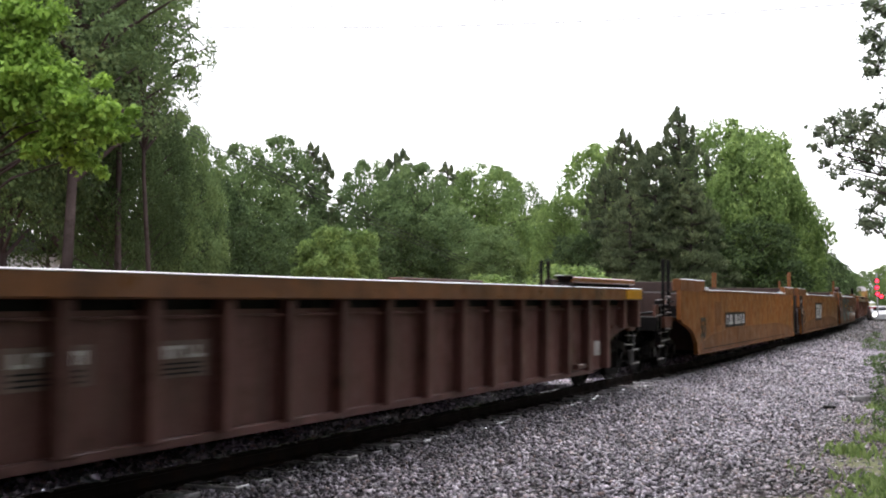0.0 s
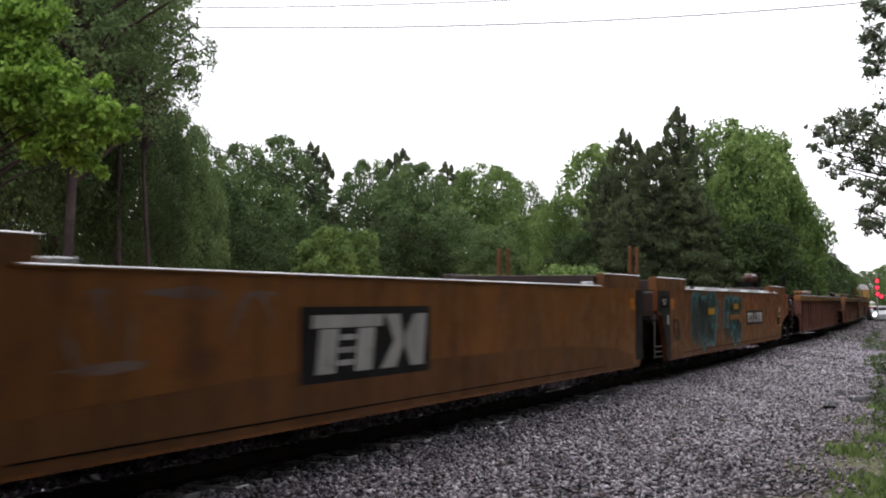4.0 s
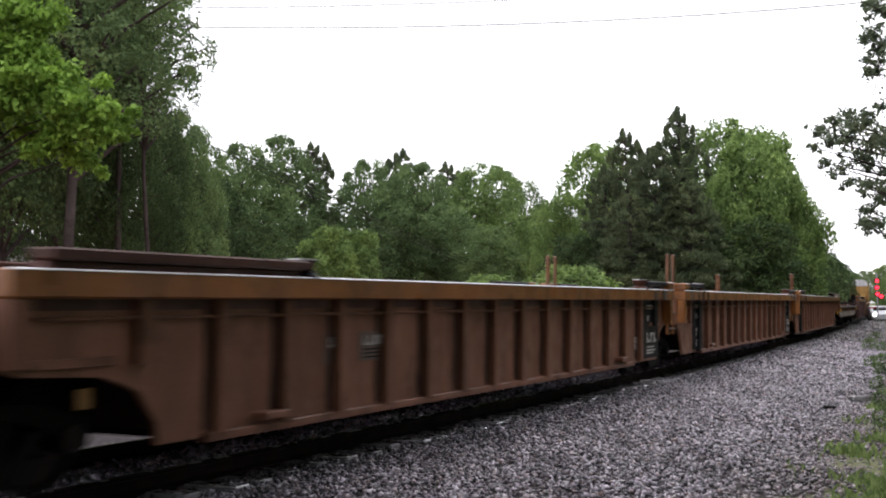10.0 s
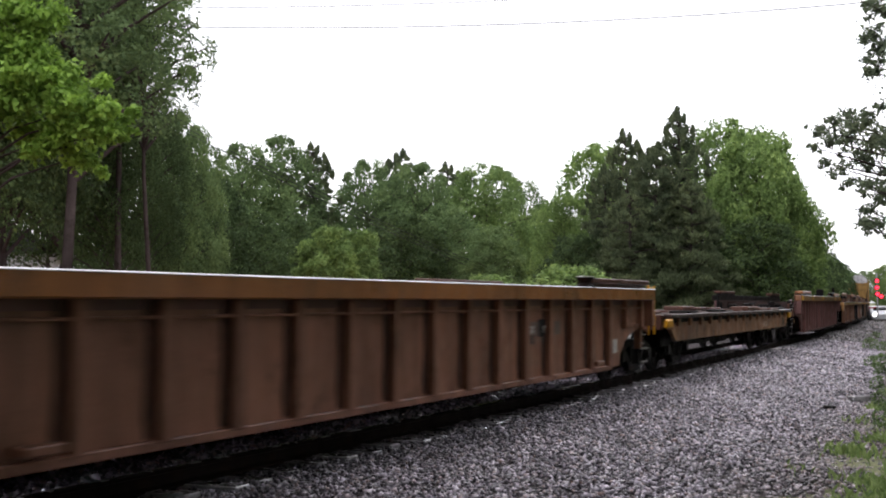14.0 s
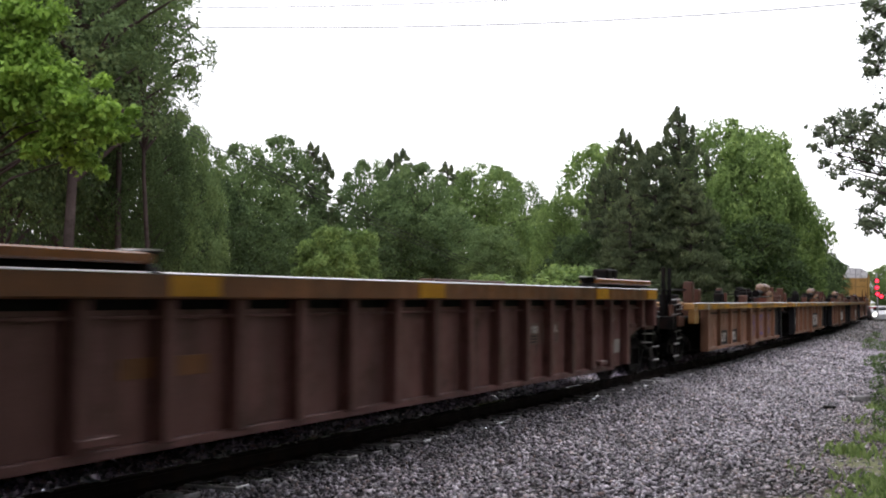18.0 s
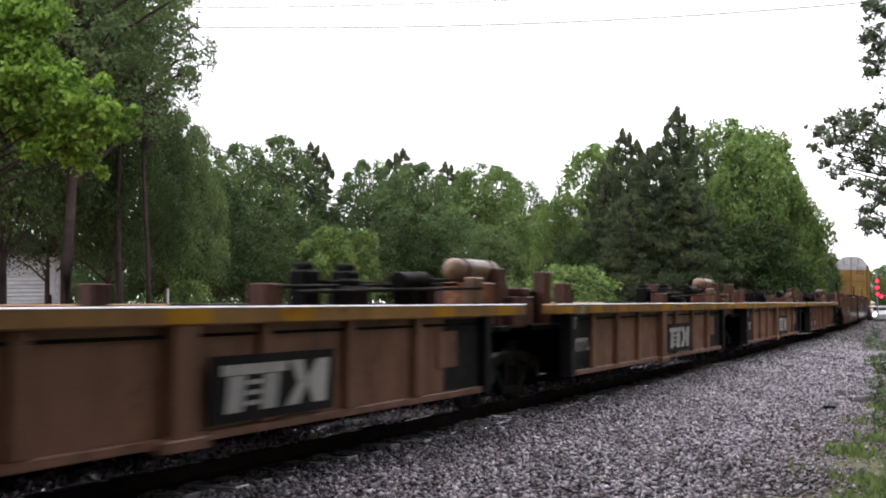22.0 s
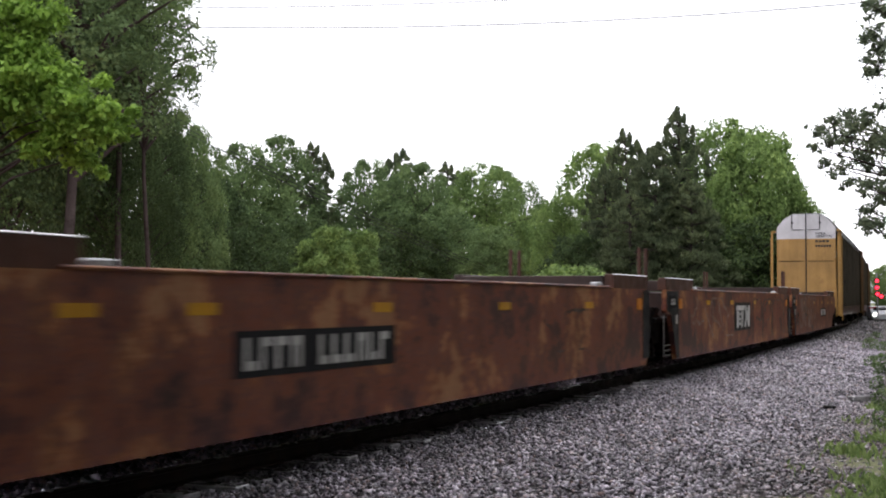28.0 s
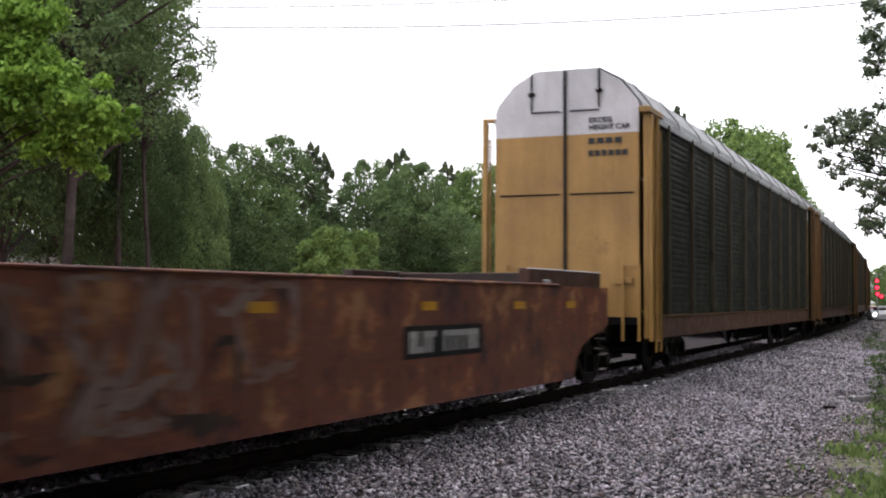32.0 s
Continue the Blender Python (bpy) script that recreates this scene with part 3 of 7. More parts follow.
def spray(unit, x0, x1, z0, z1, y, kinds, fill, edge, fat=0.13, halo=1.75):
    """A row of overlapping sprayed forms: a wide edge colour, a dark body, and a thin line of the edge colour within."""
    w, h = (x1 - x0) / len(kinds), z1 - z0
    for k, kind in enumerate(kinds):
        lift = 0.04 * math.sin(k * 2.1)
        paths = [[(x0 + (k - 0.06 + 1.12 * p) * w, z0 + (q + lift) * h) for p, q in path] for path in letter_paths(kind)]
        bm = bmesh.new()
        for n, path in enumerate(paths):
            ribbon(bm, path, fat * halo, y - 0.004 - 0.0006 * k - 0.0003 * n)
        form = part("graffiti_form", bm, edge, unit, "spray-painted form")
        bm = bmesh.new()
        for n, path in enumerate(paths):
            ribbon(bm, path, fat, y - 0.009 - 0.0003 * n)
        part("form_body", bm, fill, form)
        bm = bmesh.new()
        for n, path in enumerate(paths):
            ribbon(bm, path[3:-3] if len(path) > 8 else path, fat * 0.16, y - 0.011 - 0.0003 * n)
        part("form_line", bm, edge, form)


def scrawl(unit, x0, x1, z0, z1, y, n, seed, mat, thick=0.08):
    """Loose sprayed strokes: wavering ribbons of uneven width."""
    rng = random.Random(seed)
    for k in range(n):
        bm = bmesh.new()
        x, z = rng.uniform(x0, x1), rng.uniform(z0, z1)
        a = rng.uniform(0, 6.28)
        left, right = [], []
        for i in range(12):
            a += rng.uniform(-0.75, 0.75)
            x = min(x1, max(x0, x + 0.13 * math.cos(a)))
            z = min(z1, max(z0, z + 0.13 * math.sin(a)))
            t = thick * rng.uniform(0.35, 1.0) * math.sin(math.pi * (i + 0.6) / 12.2)
            left.append(bm.verts.new((x - math.sin(a) * t, y - 0.003 - 0.0003 * k, z + math.cos(a) * t)))
            right.append(bm.verts.new((x + math.sin(a) * t, y - 0.003 - 0.0003 * k, z - math.cos(a) * t)))
        for i in range(11):
            bm.faces.new((left[i], right[i], right[i + 1], left[i + 1]))
        part("spray_stroke", tidy(bm), mat, unit, "faded spray stroke")


def arches(unit, spans, z0, z1, y, mat):
    """Tall sprayed outlines with round tops."""
    for a, b in spans:
        bm = bmesh.new()
        path = [(a, z0)] + [((a + b) / 2 - (b - a) / 2 * math.cos(math.pi * k / 14), z1 - 0.35 + 0.35 * math.sin(math.pi * k / 14) * (1 - 0.25 * (5 < k < 9))) for k in range(15)] + [(b, z0)]
        m = ((a + b) / 2, (z0 + z1) / 2)
        pts = [(m[0] + (px - m[0]) * 0.9, m[1] + (pz - m[1]) * 0.93) for px, pz in path]
        v = [bm.verts.new((px, y - 0.004, pz)) for px, pz in path]
        w = [bm.verts.new((px, y - 0.004, pz)) for px, pz in pts]
        for i in range(len(v) - 1):
            bm.faces.new((v[i], w[i], w[i + 1], v[i + 1]))
        part("graffiti_outline", tidy(bm), mat, unit, "dark sprayed arch outline")


def handrail(unit, x, y, z0, z1, mat, w=0.42, along=False):
    bm = bmesh.new()
    d = (w, 0) if along else (0, w if y < 0 else -w)
    rod(bm, (x, y, z0), (x, y, z1), 0.022, 6)
    rod(bm, (x + d[0], y + d[1], z0), (x + d[0], y + d[1], z1), 0.022, 6)
    k = z0 + 0.2
    while k < z1:
        rod(bm, (x, y, k), (x + d[0], y + d[1], k), 0.012, 6)
        k += 0.34
    part("ladder", tidy(bm), mat, unit)


def worn_edge(unit, x0, x1, y, z, r=0.013):
    """A bright worn steel strip, added so that the top outer edge of a member gleams."""
    prof = [(y - r * 0.4, z - r), (y - r * 0.4, z - r * 0.5), (y + r * 0.4, z + r * 0.25), (y + r * 2.2, z + r * 0.35), (y + r * 2.2, z - r)]
    bm = bmesh.new()
    a = [bm.verts.new((x0, *p)) for p in prof]
    b = [bm.verts.new((x1, *p)) for p in prof]
    for i in range(5):
        bm.faces.new((a[i], b[i], b[(i + 1) % 5], a[(i + 1) % 5]))
    bm.faces.new(a)
    bm.faces.new(b[::-1])
    part("worn_edge", tidy(bm), WORN, unit, "worn steel strip added for the bright edge gleam")


def tank(unit, x0, x1, y, z, r, mat, label):
    """An air tank with domed ends and two straps."""
    bm = bmesh.new()
    prof = [(x0, 0.02), (x0 + 0.03, r * 0.62), (x0 + 0.1, r * 0.95), (x0 + 0.15, r), (x1 - 0.15, r), (x1 - 0.1, r * 0.95), (x1 - 0.03, r * 0.62), (x1, 0.02)]
    rings = [[bm.verts.new((x, y + q * math.cos(2 * math.pi * k / 28), z + q * math.sin(2 * math.pi * k / 28))) for k in range(28)] for x, q in prof]
    for p, q in zip(rings, rings[1:]):
        for k in range(28):
            bm.faces.new((p[k], p[(k + 1) % 28], q[(k + 1) % 28], q[k]))
    bm.faces.new(rings[0])
    bm.faces.new(rings[-1])
    t = part("air_tank", tidy(bm), mat, unit, label, True)
    for x in (x0 + 0.3, x1 - 0.3):
        bm = bmesh.new()
        rod(bm, (x - 0.025, y, z), (x + 0.025, y, z), r + 0.008, 28)
        part("strap", tidy(bm), UNDER, t)
    return t


def coupler(unit, x, sgn):
    bm = boxes((min(x, x + sgn * 0.75), max(x, x + sgn * 0.75), -0.09, 0.09, 0.72, 0.92), (min(x + sgn * 0.6, x + sgn * 0.9), max(x + sgn * 0.6, x + sgn * 0.9), -0.17, 0.17, 0.68, 0.97), bevel=0.02)
    part("coupler", bm, UNDER, unit)


def end_platform(unit, h, sgn, mat, tall, seed):
    """The deck over a truck at one end: plate, cross-beams, brake gear and hoses."""
    a, b = (h - 1.9, h) if sgn > 0 else (-h, -h + 1.9)
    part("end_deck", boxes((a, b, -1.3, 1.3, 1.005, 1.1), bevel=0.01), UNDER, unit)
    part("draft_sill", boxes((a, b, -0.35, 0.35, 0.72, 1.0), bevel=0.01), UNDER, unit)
    # backing plates added to keep the space behind the truck black
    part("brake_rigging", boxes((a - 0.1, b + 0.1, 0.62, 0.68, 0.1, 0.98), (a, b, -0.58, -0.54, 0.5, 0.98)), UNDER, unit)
    rng = random.Random(seed)
    bm = bmesh.new()
    for k in range(5):
        x = rng.uniform(a + 0.2, b - 0.2)
        y = rng.uniform(-1.1, 0.9)
        box(bm, x - 0.14, x + 0.14, y - 0.12, y + 0.12, 1.1, 1.1 + rng.uniform(0.12, 0.36))
        rod(bm, (a + 0.1, y, 1.16 + 0.06 * k), (b - 0.1, y + 0.15, 1.18 + 0.06 * k), 0.018, 6)
    part("brake_gear", tidy(bm), UNDER, unit)
    coupler(unit, sgn * h, sgn)


def coupler_deck(unit, h, e, reach, mat, seed):
    """The open platform beyond the side, over the outer truck, with rails, brackets and brake gear."""
    rng = random.Random(seed)

    def span(a, b):
        return tuple(sorted((e * (h + a), e * (h + b))))

    part("outer_deck", boxes((*span(0, reach - 0.165), -1.2, 1.2, 0.985, 1.06), bevel=0.01), mat, unit)
    part("end_beam", boxes((*span(reach - 0.16, reach), -1.3, 1.3, 0.85, 1.12), bevel=0.01), mat, unit)
    part("draft_sill", boxes((*span(0, reach - 0.165), -0.3, 0.3, 0.7, 0.98), bevel=0.01), UNDER, unit)
    for y in (-1.22, 1.22):
        part("deck_bracket", boxes((*span(reach - 0.5, reach - 0.38), y - 0.06, y + 0.06, 0.55, 1.45), bevel=0.01), mat, unit)
        part("deck_bracket", boxes((*span(0.12, 0.26), y - 0.06, y + 0.06, 0.7, 1.38), bevel=0.01), UNDER, unit)
    for k, z in enumerate((0.66, 0.82, 1.17, 1.27, 1.37, 1.47)):
        bm = bmesh.new()
        rod(bm, (e * (h + 0.05 * (k % 3)), -1.27, z), (e * (h + reach * (0.55 + 0.2 * (k % 3))), -1.27, z - 0.02), 0.013, 6)
        part("grab_rail", tidy(bm), GRAB, unit)
    for k in range(6):
        x = e * (h + rng.uniform(0.15, reach - 0.2))
        y = rng.uniform(-1.0, 0.9)
        w = rng.uniform(0.1, 0.24)
        part("brake_valve", boxes((x - w, x + w, y - 0.14, y + 0.14, 1.06, 1.06 + rng.uniform(0.1, 0.3)), bevel=0.02), UNDER, unit)
    plate = RUST_LOW if mat is UNDER else mat
    part("side_bracket", boxes((*span(0.02, reach * 0.55), -1.33, -1.26, 0.9, 1.12), bevel=0.01), plate, unit, "rusty side bracket plate")
    part("gusset", boxes((*span(reach * 0.62, reach * 0.9), -1.25, -1.19, 1.02, 1.36), bevel=0.01), plate, unit)
    bm = bmesh.new()
    slab(bm, [(e * (h + p), z) for p, z in ((0.06, 1.12), (0.3, 1.12), (0.22, 1.34), (0.06, 1.5))], -1.24, -1.18)
    part("gusset", tidy(bm, 0.008), plate, unit)
    bm = bmesh.new()
    for k in range(3):
        y = -0.9 + 0.5 * k
        rod(bm, (e * (h - 0.6), y, 1.2 + 0.08 * k), (e * (h + reach), y + 0.2, 1.16 + 0.08 * k), 0.03, 6)
    part("brake_pipe", tidy(bm), UNDER, unit)
    for z in (0.3, 0.55):
        bm = bmesh.new()
        rod(bm, (e * (h + reach - 0.55), -1.3, z), (e * (h + reach - 0.1), -1.3, z), 0.018, 6)
        part("stirrup_step", tidy(bm), GRAB, unit)


def arch_end(h, sgn, z0, zt):
    """Outline points of a side plate at a truck end, from the bottom up to the top."""
    return [(sgn * (h - 1.7), z0), (sgn * (h - 1.62), 0.52), (sgn * (h - 1.32), 0.74), (sgn * (h - 0.9), 0.86), (sgn * (h - 0.4), 0.95), (sgn * (h - 0.12), 1.0), (sgn * h, 1.06), (sgn * h, zt)]


def strut_end(h, sgn, z0, zt):
    return [(sgn * (h - 0.85), z0), (sgn * (h - 0.78), 0.45), (sgn * (h - 0.38), 1.15), (sgn * (h - 0.05), 1.2), (sgn * h, 1.25), (sgn * h, zt)]


def short_arch(h, sgn, z0, zt):
    return [(sgn * (h - 0.55), z0), (sgn * (h - 0.5), 0.5), (sgn * (h - 0.3), 0.82), (sgn * h, 0.95), (sgn * h, zt)]


def wheel_arch(h, sgn, z0, zt):
    return [(sgn * (h - 1.75), z0), (sgn * (h - 1.72), 0.5), (sgn * (h - 1.5), 0.75), (sgn * (h - 1.1), 0.88), (sgn * (h - 0.3), 0.92), (sgn * h, 0.98), (sgn * h, zt)]


def square_end(h, sgn, z0, zt):
    return [(sgn * (h - 0.1), z0), (sgn * h, z0 + 0.1), (sgn * h, zt)]


def well_body(unit, h, z0, zt, y, thick, mat, left, right):
    out = [p for p in right(h, 1, z0, zt)] + [p for p in reversed(left(h, -1, z0, zt))]
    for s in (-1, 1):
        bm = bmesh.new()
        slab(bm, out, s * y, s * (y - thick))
        # only the near wall has the car's paint, the far one is dark brown
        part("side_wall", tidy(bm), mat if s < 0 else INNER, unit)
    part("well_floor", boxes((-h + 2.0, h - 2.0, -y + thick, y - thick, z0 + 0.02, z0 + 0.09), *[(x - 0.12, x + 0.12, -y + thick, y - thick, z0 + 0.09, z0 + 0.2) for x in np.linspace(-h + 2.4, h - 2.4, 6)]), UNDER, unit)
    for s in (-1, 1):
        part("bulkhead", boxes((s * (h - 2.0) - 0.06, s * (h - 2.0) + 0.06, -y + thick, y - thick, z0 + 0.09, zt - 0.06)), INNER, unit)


def guide_span(h, e, left, right):
    """Where the raised guide at one end of a smooth side begins and ends."""
    if e > 0 and right is square_end:
        return h - 2.0, h + 0.05
    if e > 0 and left is strut_end:
        return h - 3.5, h - 0.3
    return tuple(sorted((e * (h - 0.12), e * (h - 2.6))))


def smooth_well(c0, c1, label, mat, low, seed, left, right):
    unit, h = railcar("well_car", c0, c1, label, "well car", "empty container well cars of the train")
    zt = 1.65
    well_body(unit, h, 0.27, zt, 1.5, 0.09, mat, left, right)
    for s in (-1, 1):
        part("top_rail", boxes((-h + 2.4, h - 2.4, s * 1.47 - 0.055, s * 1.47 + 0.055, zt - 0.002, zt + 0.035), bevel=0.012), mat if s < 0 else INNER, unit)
        if mat is RUST:
            continue
        # lower band of the side in the darker paint
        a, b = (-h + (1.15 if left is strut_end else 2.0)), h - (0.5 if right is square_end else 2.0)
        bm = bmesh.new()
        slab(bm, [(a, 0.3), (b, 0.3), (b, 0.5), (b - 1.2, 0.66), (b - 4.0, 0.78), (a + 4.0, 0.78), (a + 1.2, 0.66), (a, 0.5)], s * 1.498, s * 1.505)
        part("lower_panel", tidy(bm), low, unit, "darker lower band of the side")
    if mat is not RUST:
        worn_edge(unit, -h + 2.4, h - 2.4, -1.525, zt + 0.035)
    for e in (-1, 1):
        a, b = guide_span(h, e, left, right)
        worn_edge(unit, a, b, -1.47, 1.89)
    if mat is not RUST:
        part("sill_seam", boxes((-h + 2.3, h - 2.3, -1.514, -1.5, 0.37, 0.385)), UNDER, unit)
    for e in (-1, 1):
        a, b = guide_span(h, e, left, right)
        for s in (-1, 1):
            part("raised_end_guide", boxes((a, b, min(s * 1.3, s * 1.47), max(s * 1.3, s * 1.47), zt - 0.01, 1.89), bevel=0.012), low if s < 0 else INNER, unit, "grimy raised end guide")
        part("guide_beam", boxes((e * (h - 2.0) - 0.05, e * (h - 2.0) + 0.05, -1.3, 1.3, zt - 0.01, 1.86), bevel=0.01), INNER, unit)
        part("guide_cap", boxes((min(e * (h - 2.7), e * (h - 2.95)), max(e * (h - 2.7), e * (h - 2.95)), -1.49, -1.36, zt, zt + 0.09), bevel=0.015), GALVA, unit)
        end_platform(unit, h, e, mat, True, seed + e)
    if left is strut_end:
        bm = bmesh.new()
        slab(bm, [(-h + p, z) for p, z in ((0.86, 0.28), (1.12, 0.28), (1.02, 1.63), (0.02, 1.63), (0.02, 1.26), (0.38, 1.17), (0.79, 0.46))], -1.506, -1.499)
        part("black_end_panel", tidy(bm), BLACK, unit, "black painted end of the side")
        part("end_plate", boxes((-h + 0.22, -h + 0.82, -1.512, -1.506, 1.3, 1.54), bevel=0.003), UNDER, unit)
        bars_of_writing(unit, -h + 0.36, -h + 0.68, 1.36, 1.48, -1.512, 3, seed, False)
        part("cream_label", boxes((-h + 0.78, -h + 0.92, -1.512, -1.506, 0.98, 1.16)), WHITE, unit, "small cream label")
        part("square_reflector", boxes((-h + 1.08, -h + 1.42, -1.507, -1.499, 1.28, 1.48)), ORANGE, unit, "orange square reflector")
        bm = bmesh.new()
        for z in (0.36, 0.46, 0.56):
            rod(bm, (-h + 0.2, -1.4, z), (-h + 0.75, -1.4, z), 0.014, 6)
        rod(bm, (-h + 0.2, -1.4, 0.34), (-h + 0.2, -1.4, 1.2), 0.014, 6)
        part("step_ladder", tidy(bm), GRAB, unit)
        part("end_web", boxes((-h + 0.1, -h + 0.7, -1.2, -1.14, 0.6, 1.15)), UNDER, unit)
        # block added at the joint so that the gap looks dark
        part("articulated_joint", boxes((-h - 1.0, -h - 0.15, -0.95, 0.95, 0.62, 1.5), (-h - 0.8, -h + 0.05, -1.2, -0.96, 0.7, 1.3), bevel=0.03), UNDER, unit, "dark block added to close off the gap at the joint")
        part("joint_cover", boxes((-h - 0.9, -h - 0.3, -0.7, 0.7, 1.502, 1.72), bevel=0.03), RUST_LOW, unit)
    if right is square_end:
        part("black_end_panel", boxes((h - 0.3, h + 0.12, -1.506, -1.499, 0.4, 1.63)), BLACK, unit, "black painted end of the side")
        part("square_reflector", boxes((h - 0.68, h - 0.36, -1.507, -1.499, 1.28, 1.48)), ORANGE, unit, "orange square reflector")
    return unit, h


def top_plates(unit, spans, mat):
    """Long bent cover plates lying along the top of the side."""
    for a, b in spans:
        bm = bmesh.new()
        slab(bm, [(a - 0.05, 1.66), (b + 0.05, 1.66), (b, 1.74), (a, 1.74)], -1.5, -1.28)
        part("cover_plate", tidy(bm, 0.012), mat, unit, "pale bent cover plate")


def reflectors(unit, xs, z, y=1.5, mat=None, w=0.32):
    for x in xs:
        part("reflector", boxes((x - w / 2, x + w / 2, -y - 0.005, -y + 0.002, z - 0.05, z + 0.05)), mat or YELLOW, unit, "yellow reflector")


def stake_posts(unit, x, mat, top=2.42):
    """A tall two-post ladder on each side of an articulated joint."""
    for s in (-1, 1):
        for dx in (-0.23, 0.23):
            part("ladder_post", boxes((x + dx - 0.032, x + dx + 0.032, s * 1.28 - 0.032, s * 1.28 + 0.032, 0.75, top), bevel=0.01), mat, unit)
        for z in (0.88, 1.2, 1.52):
            bm = bmesh.new()
            rod(bm, (x - 0.23, s * 1.33, z), (x + 0.23, s * 1.33, z), 0.016, 6)
            part("rung", tidy(bm), GRAB, unit)


def ribbed_well(c0, c1, label, mat, chord, seed, left, right, black=(), first=0.9, gap=0.97, marks=((-6.0, -5.4), (-5.0, -4.4))):
    unit, h = railcar("well_car", c0, c1, label, "well car", "empty container well cars of the train")
    zt, zc = 1.65, 1.45
    well_body(unit, h, 0.32, zc + 0.01, 1.37, 0.05, mat, left, right)
    for s in (-1, 1):
        # near chord in its paint, far chord near-black
        part("top_chord", boxes((-h, h, s * 1.45 - 0.12, s * 1.45 + 0.12, zc, zt), bevel=0.015), chord if s < 0 else UNDER, unit, "painted top chord")
        part("bottom_sill", boxes((-h + 2.3, h - 2.3, s * 1.385 - 0.05, s * 1.385 + 0.05, 0.28, 0.36), bevel=0.01), mat, unit)
    worn_edge(unit, -h, h, -1.57, zt)
    # dark strip that paints in the shadow below the overhanging chord
    part("chord_recess", boxes((-h + 0.4, h - 0.4, -1.378, -1.368, zc - 0.085, zc - 0.004)), BROWN if mat is CLAY else UNDER, unit, "dark strip painted as the shadow below the chord")
    part("chord_lip", boxes((-h + 0.4, h - 0.4, -1.43, -1.37, zc - 0.155, zc - 0.128), bevel=0.006), mat, unit)
    rng = random.Random(seed)
    bm = bmesh.new()
    slab(bm, [(-0.085, 0.34), (0.085, 0.34), (0.07, zc), (-0.07, zc)], -1.46 if mat is CLAY else -1.5, -1.365)
    rib = mesh_object("rib", tidy(bm, 0.012), mat)
    me = rib.data
    dark = me.copy()
    dark.materials[0] = BLACK
    bpy.data.objects.remove(rib)
    x = -h + first
    while x < h - 0.35:
        z = 0.0 if abs(x) < h - 1.6 else 0.62
        for s in (0, 180):
            r = share("rib", dark if any(a - 0.12 < x < b + 0.12 for a, b in black) else me, unit, pose(x, 0, 0, 0, 0, s))
            if z:
                r.scale = (1, 1, 0.44)
                r.location.z = 0.81
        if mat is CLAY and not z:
            # narrow near-black plate on the panel, left of the rib
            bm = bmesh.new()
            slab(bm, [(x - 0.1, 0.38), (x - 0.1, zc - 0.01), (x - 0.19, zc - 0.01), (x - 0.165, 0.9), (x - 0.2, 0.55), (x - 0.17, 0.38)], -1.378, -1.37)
            part("grime_streak", tidy(bm), STREAK_BLACK, unit, "black streak beside the rib")
        x += gap
    for e in (-1, 1):
        inked = any(p * e > 0 for p, q in black)
        reach = 1.95 if inked else 3.75
        a, b = sorted((e * (h - 0.4), e * (h - reach)))
        if inked:
            for s in (-1, 1):
                part("end_block", boxes((min(e * h, e * (h - 0.37)), max(e * h, e * (h - 0.37)), min(s * 1.3, s * 1.575), max(s * 1.3, s * 1.575), zt + 0.002, 1.8), bevel=0.015), chord, unit, "amber end block")
            for q in (0.62, 1.35):
                part("grey_mark", boxes((e * (h - q) - 0.09, e * (h - q) + 0.09, -1.482, -1.47, zt + 0.015, 1.735), (e * (h - q) - 0.09, e * (h - q) + 0.09, -1.582, -1.57, zc + 0.015, zt - 0.015)), PATCH, unit, "faded grey square mark")
        for s in (-1, 1):
            guide = part("raised_end_guide", boxes((a, b, min(s * 1.32, s * 1.47), max(s * 1.32, s * 1.47), zt - 0.01, 1.71), bevel=0.01), BLACK if inked else UNDER if mat is not CLAY else BROWN, unit, "grimy raised end guide")
            part("guide_flange", boxes((a, b, min(s * 1.3, s * 1.56), max(s * 1.3, s * 1.55), 1.712, 1.8), bevel=0.015), BLACK if inked else RUST_LOW if s > 0 or mat is CLAY else CHORD, guide, "painted guide flange")
        q = e * (h - reach)
        bm = bmesh.new()
        rod(bm, (q, -1.43, zt - 0.01), (q, -1.43, 1.72), 0.17, 14, 0.1)
        rod(bm, (q, -1.43, 1.72), (q, -1.43, 1.81), 0.1, 14, 0.15)
        cap = part("guide_cap", tidy(bm, 0.01), RUST_LOW if inked else UNDER, unit, "dark cone-shaped guide casting")
        bm = bmesh.new()
        rod(bm, (q, -1.43, 1.812), (q, -1.43, 1.825), 0.14, 14)
        part("cap_top", tidy(bm), WORN, cap, "bright wet cap top")
        end_platform(unit, h, e, mat, False, seed * 3 + e)
        # corner post and stiffener at each end of the side
        part("corner_post", boxes((e * (h - 0.08) - 0.08, e * (h - 0.08) + 0.08, -1.555, -1.38, 0.98, zc - 0.002), bevel=0.012), chord if inked else mat, unit)
        part("arch_band", boxes((min(e * h, e * (h - 1.2)), max(e * h, e * (h - 1.2)), -1.4, -1.371, 0.96, 1.03), bevel=0.006), mat, unit)
        part("amber_tag", boxes((e * (h - 1.1) - 0.07, e * (h - 1.1) + 0.07, -1.2, -1.19, 0.64, 0.79)), SHORT_CHORD, unit, "small amber tag in the arch")
    for a, b in black:
        part("black_panel", boxes((a, b, -1.39, -1.37, 0.37, 1.43)), BLACK, unit, "black painted end panel")
        part("black_chord_band", boxes((a + 0.15, a + 0.32, -1.578, -1.57, zc + 0.01, zt - 0.01), (b - 0.32, b - 0.15, -1.578, -1.57, zc + 0.01, zt - 0.01)), BLACK, unit)
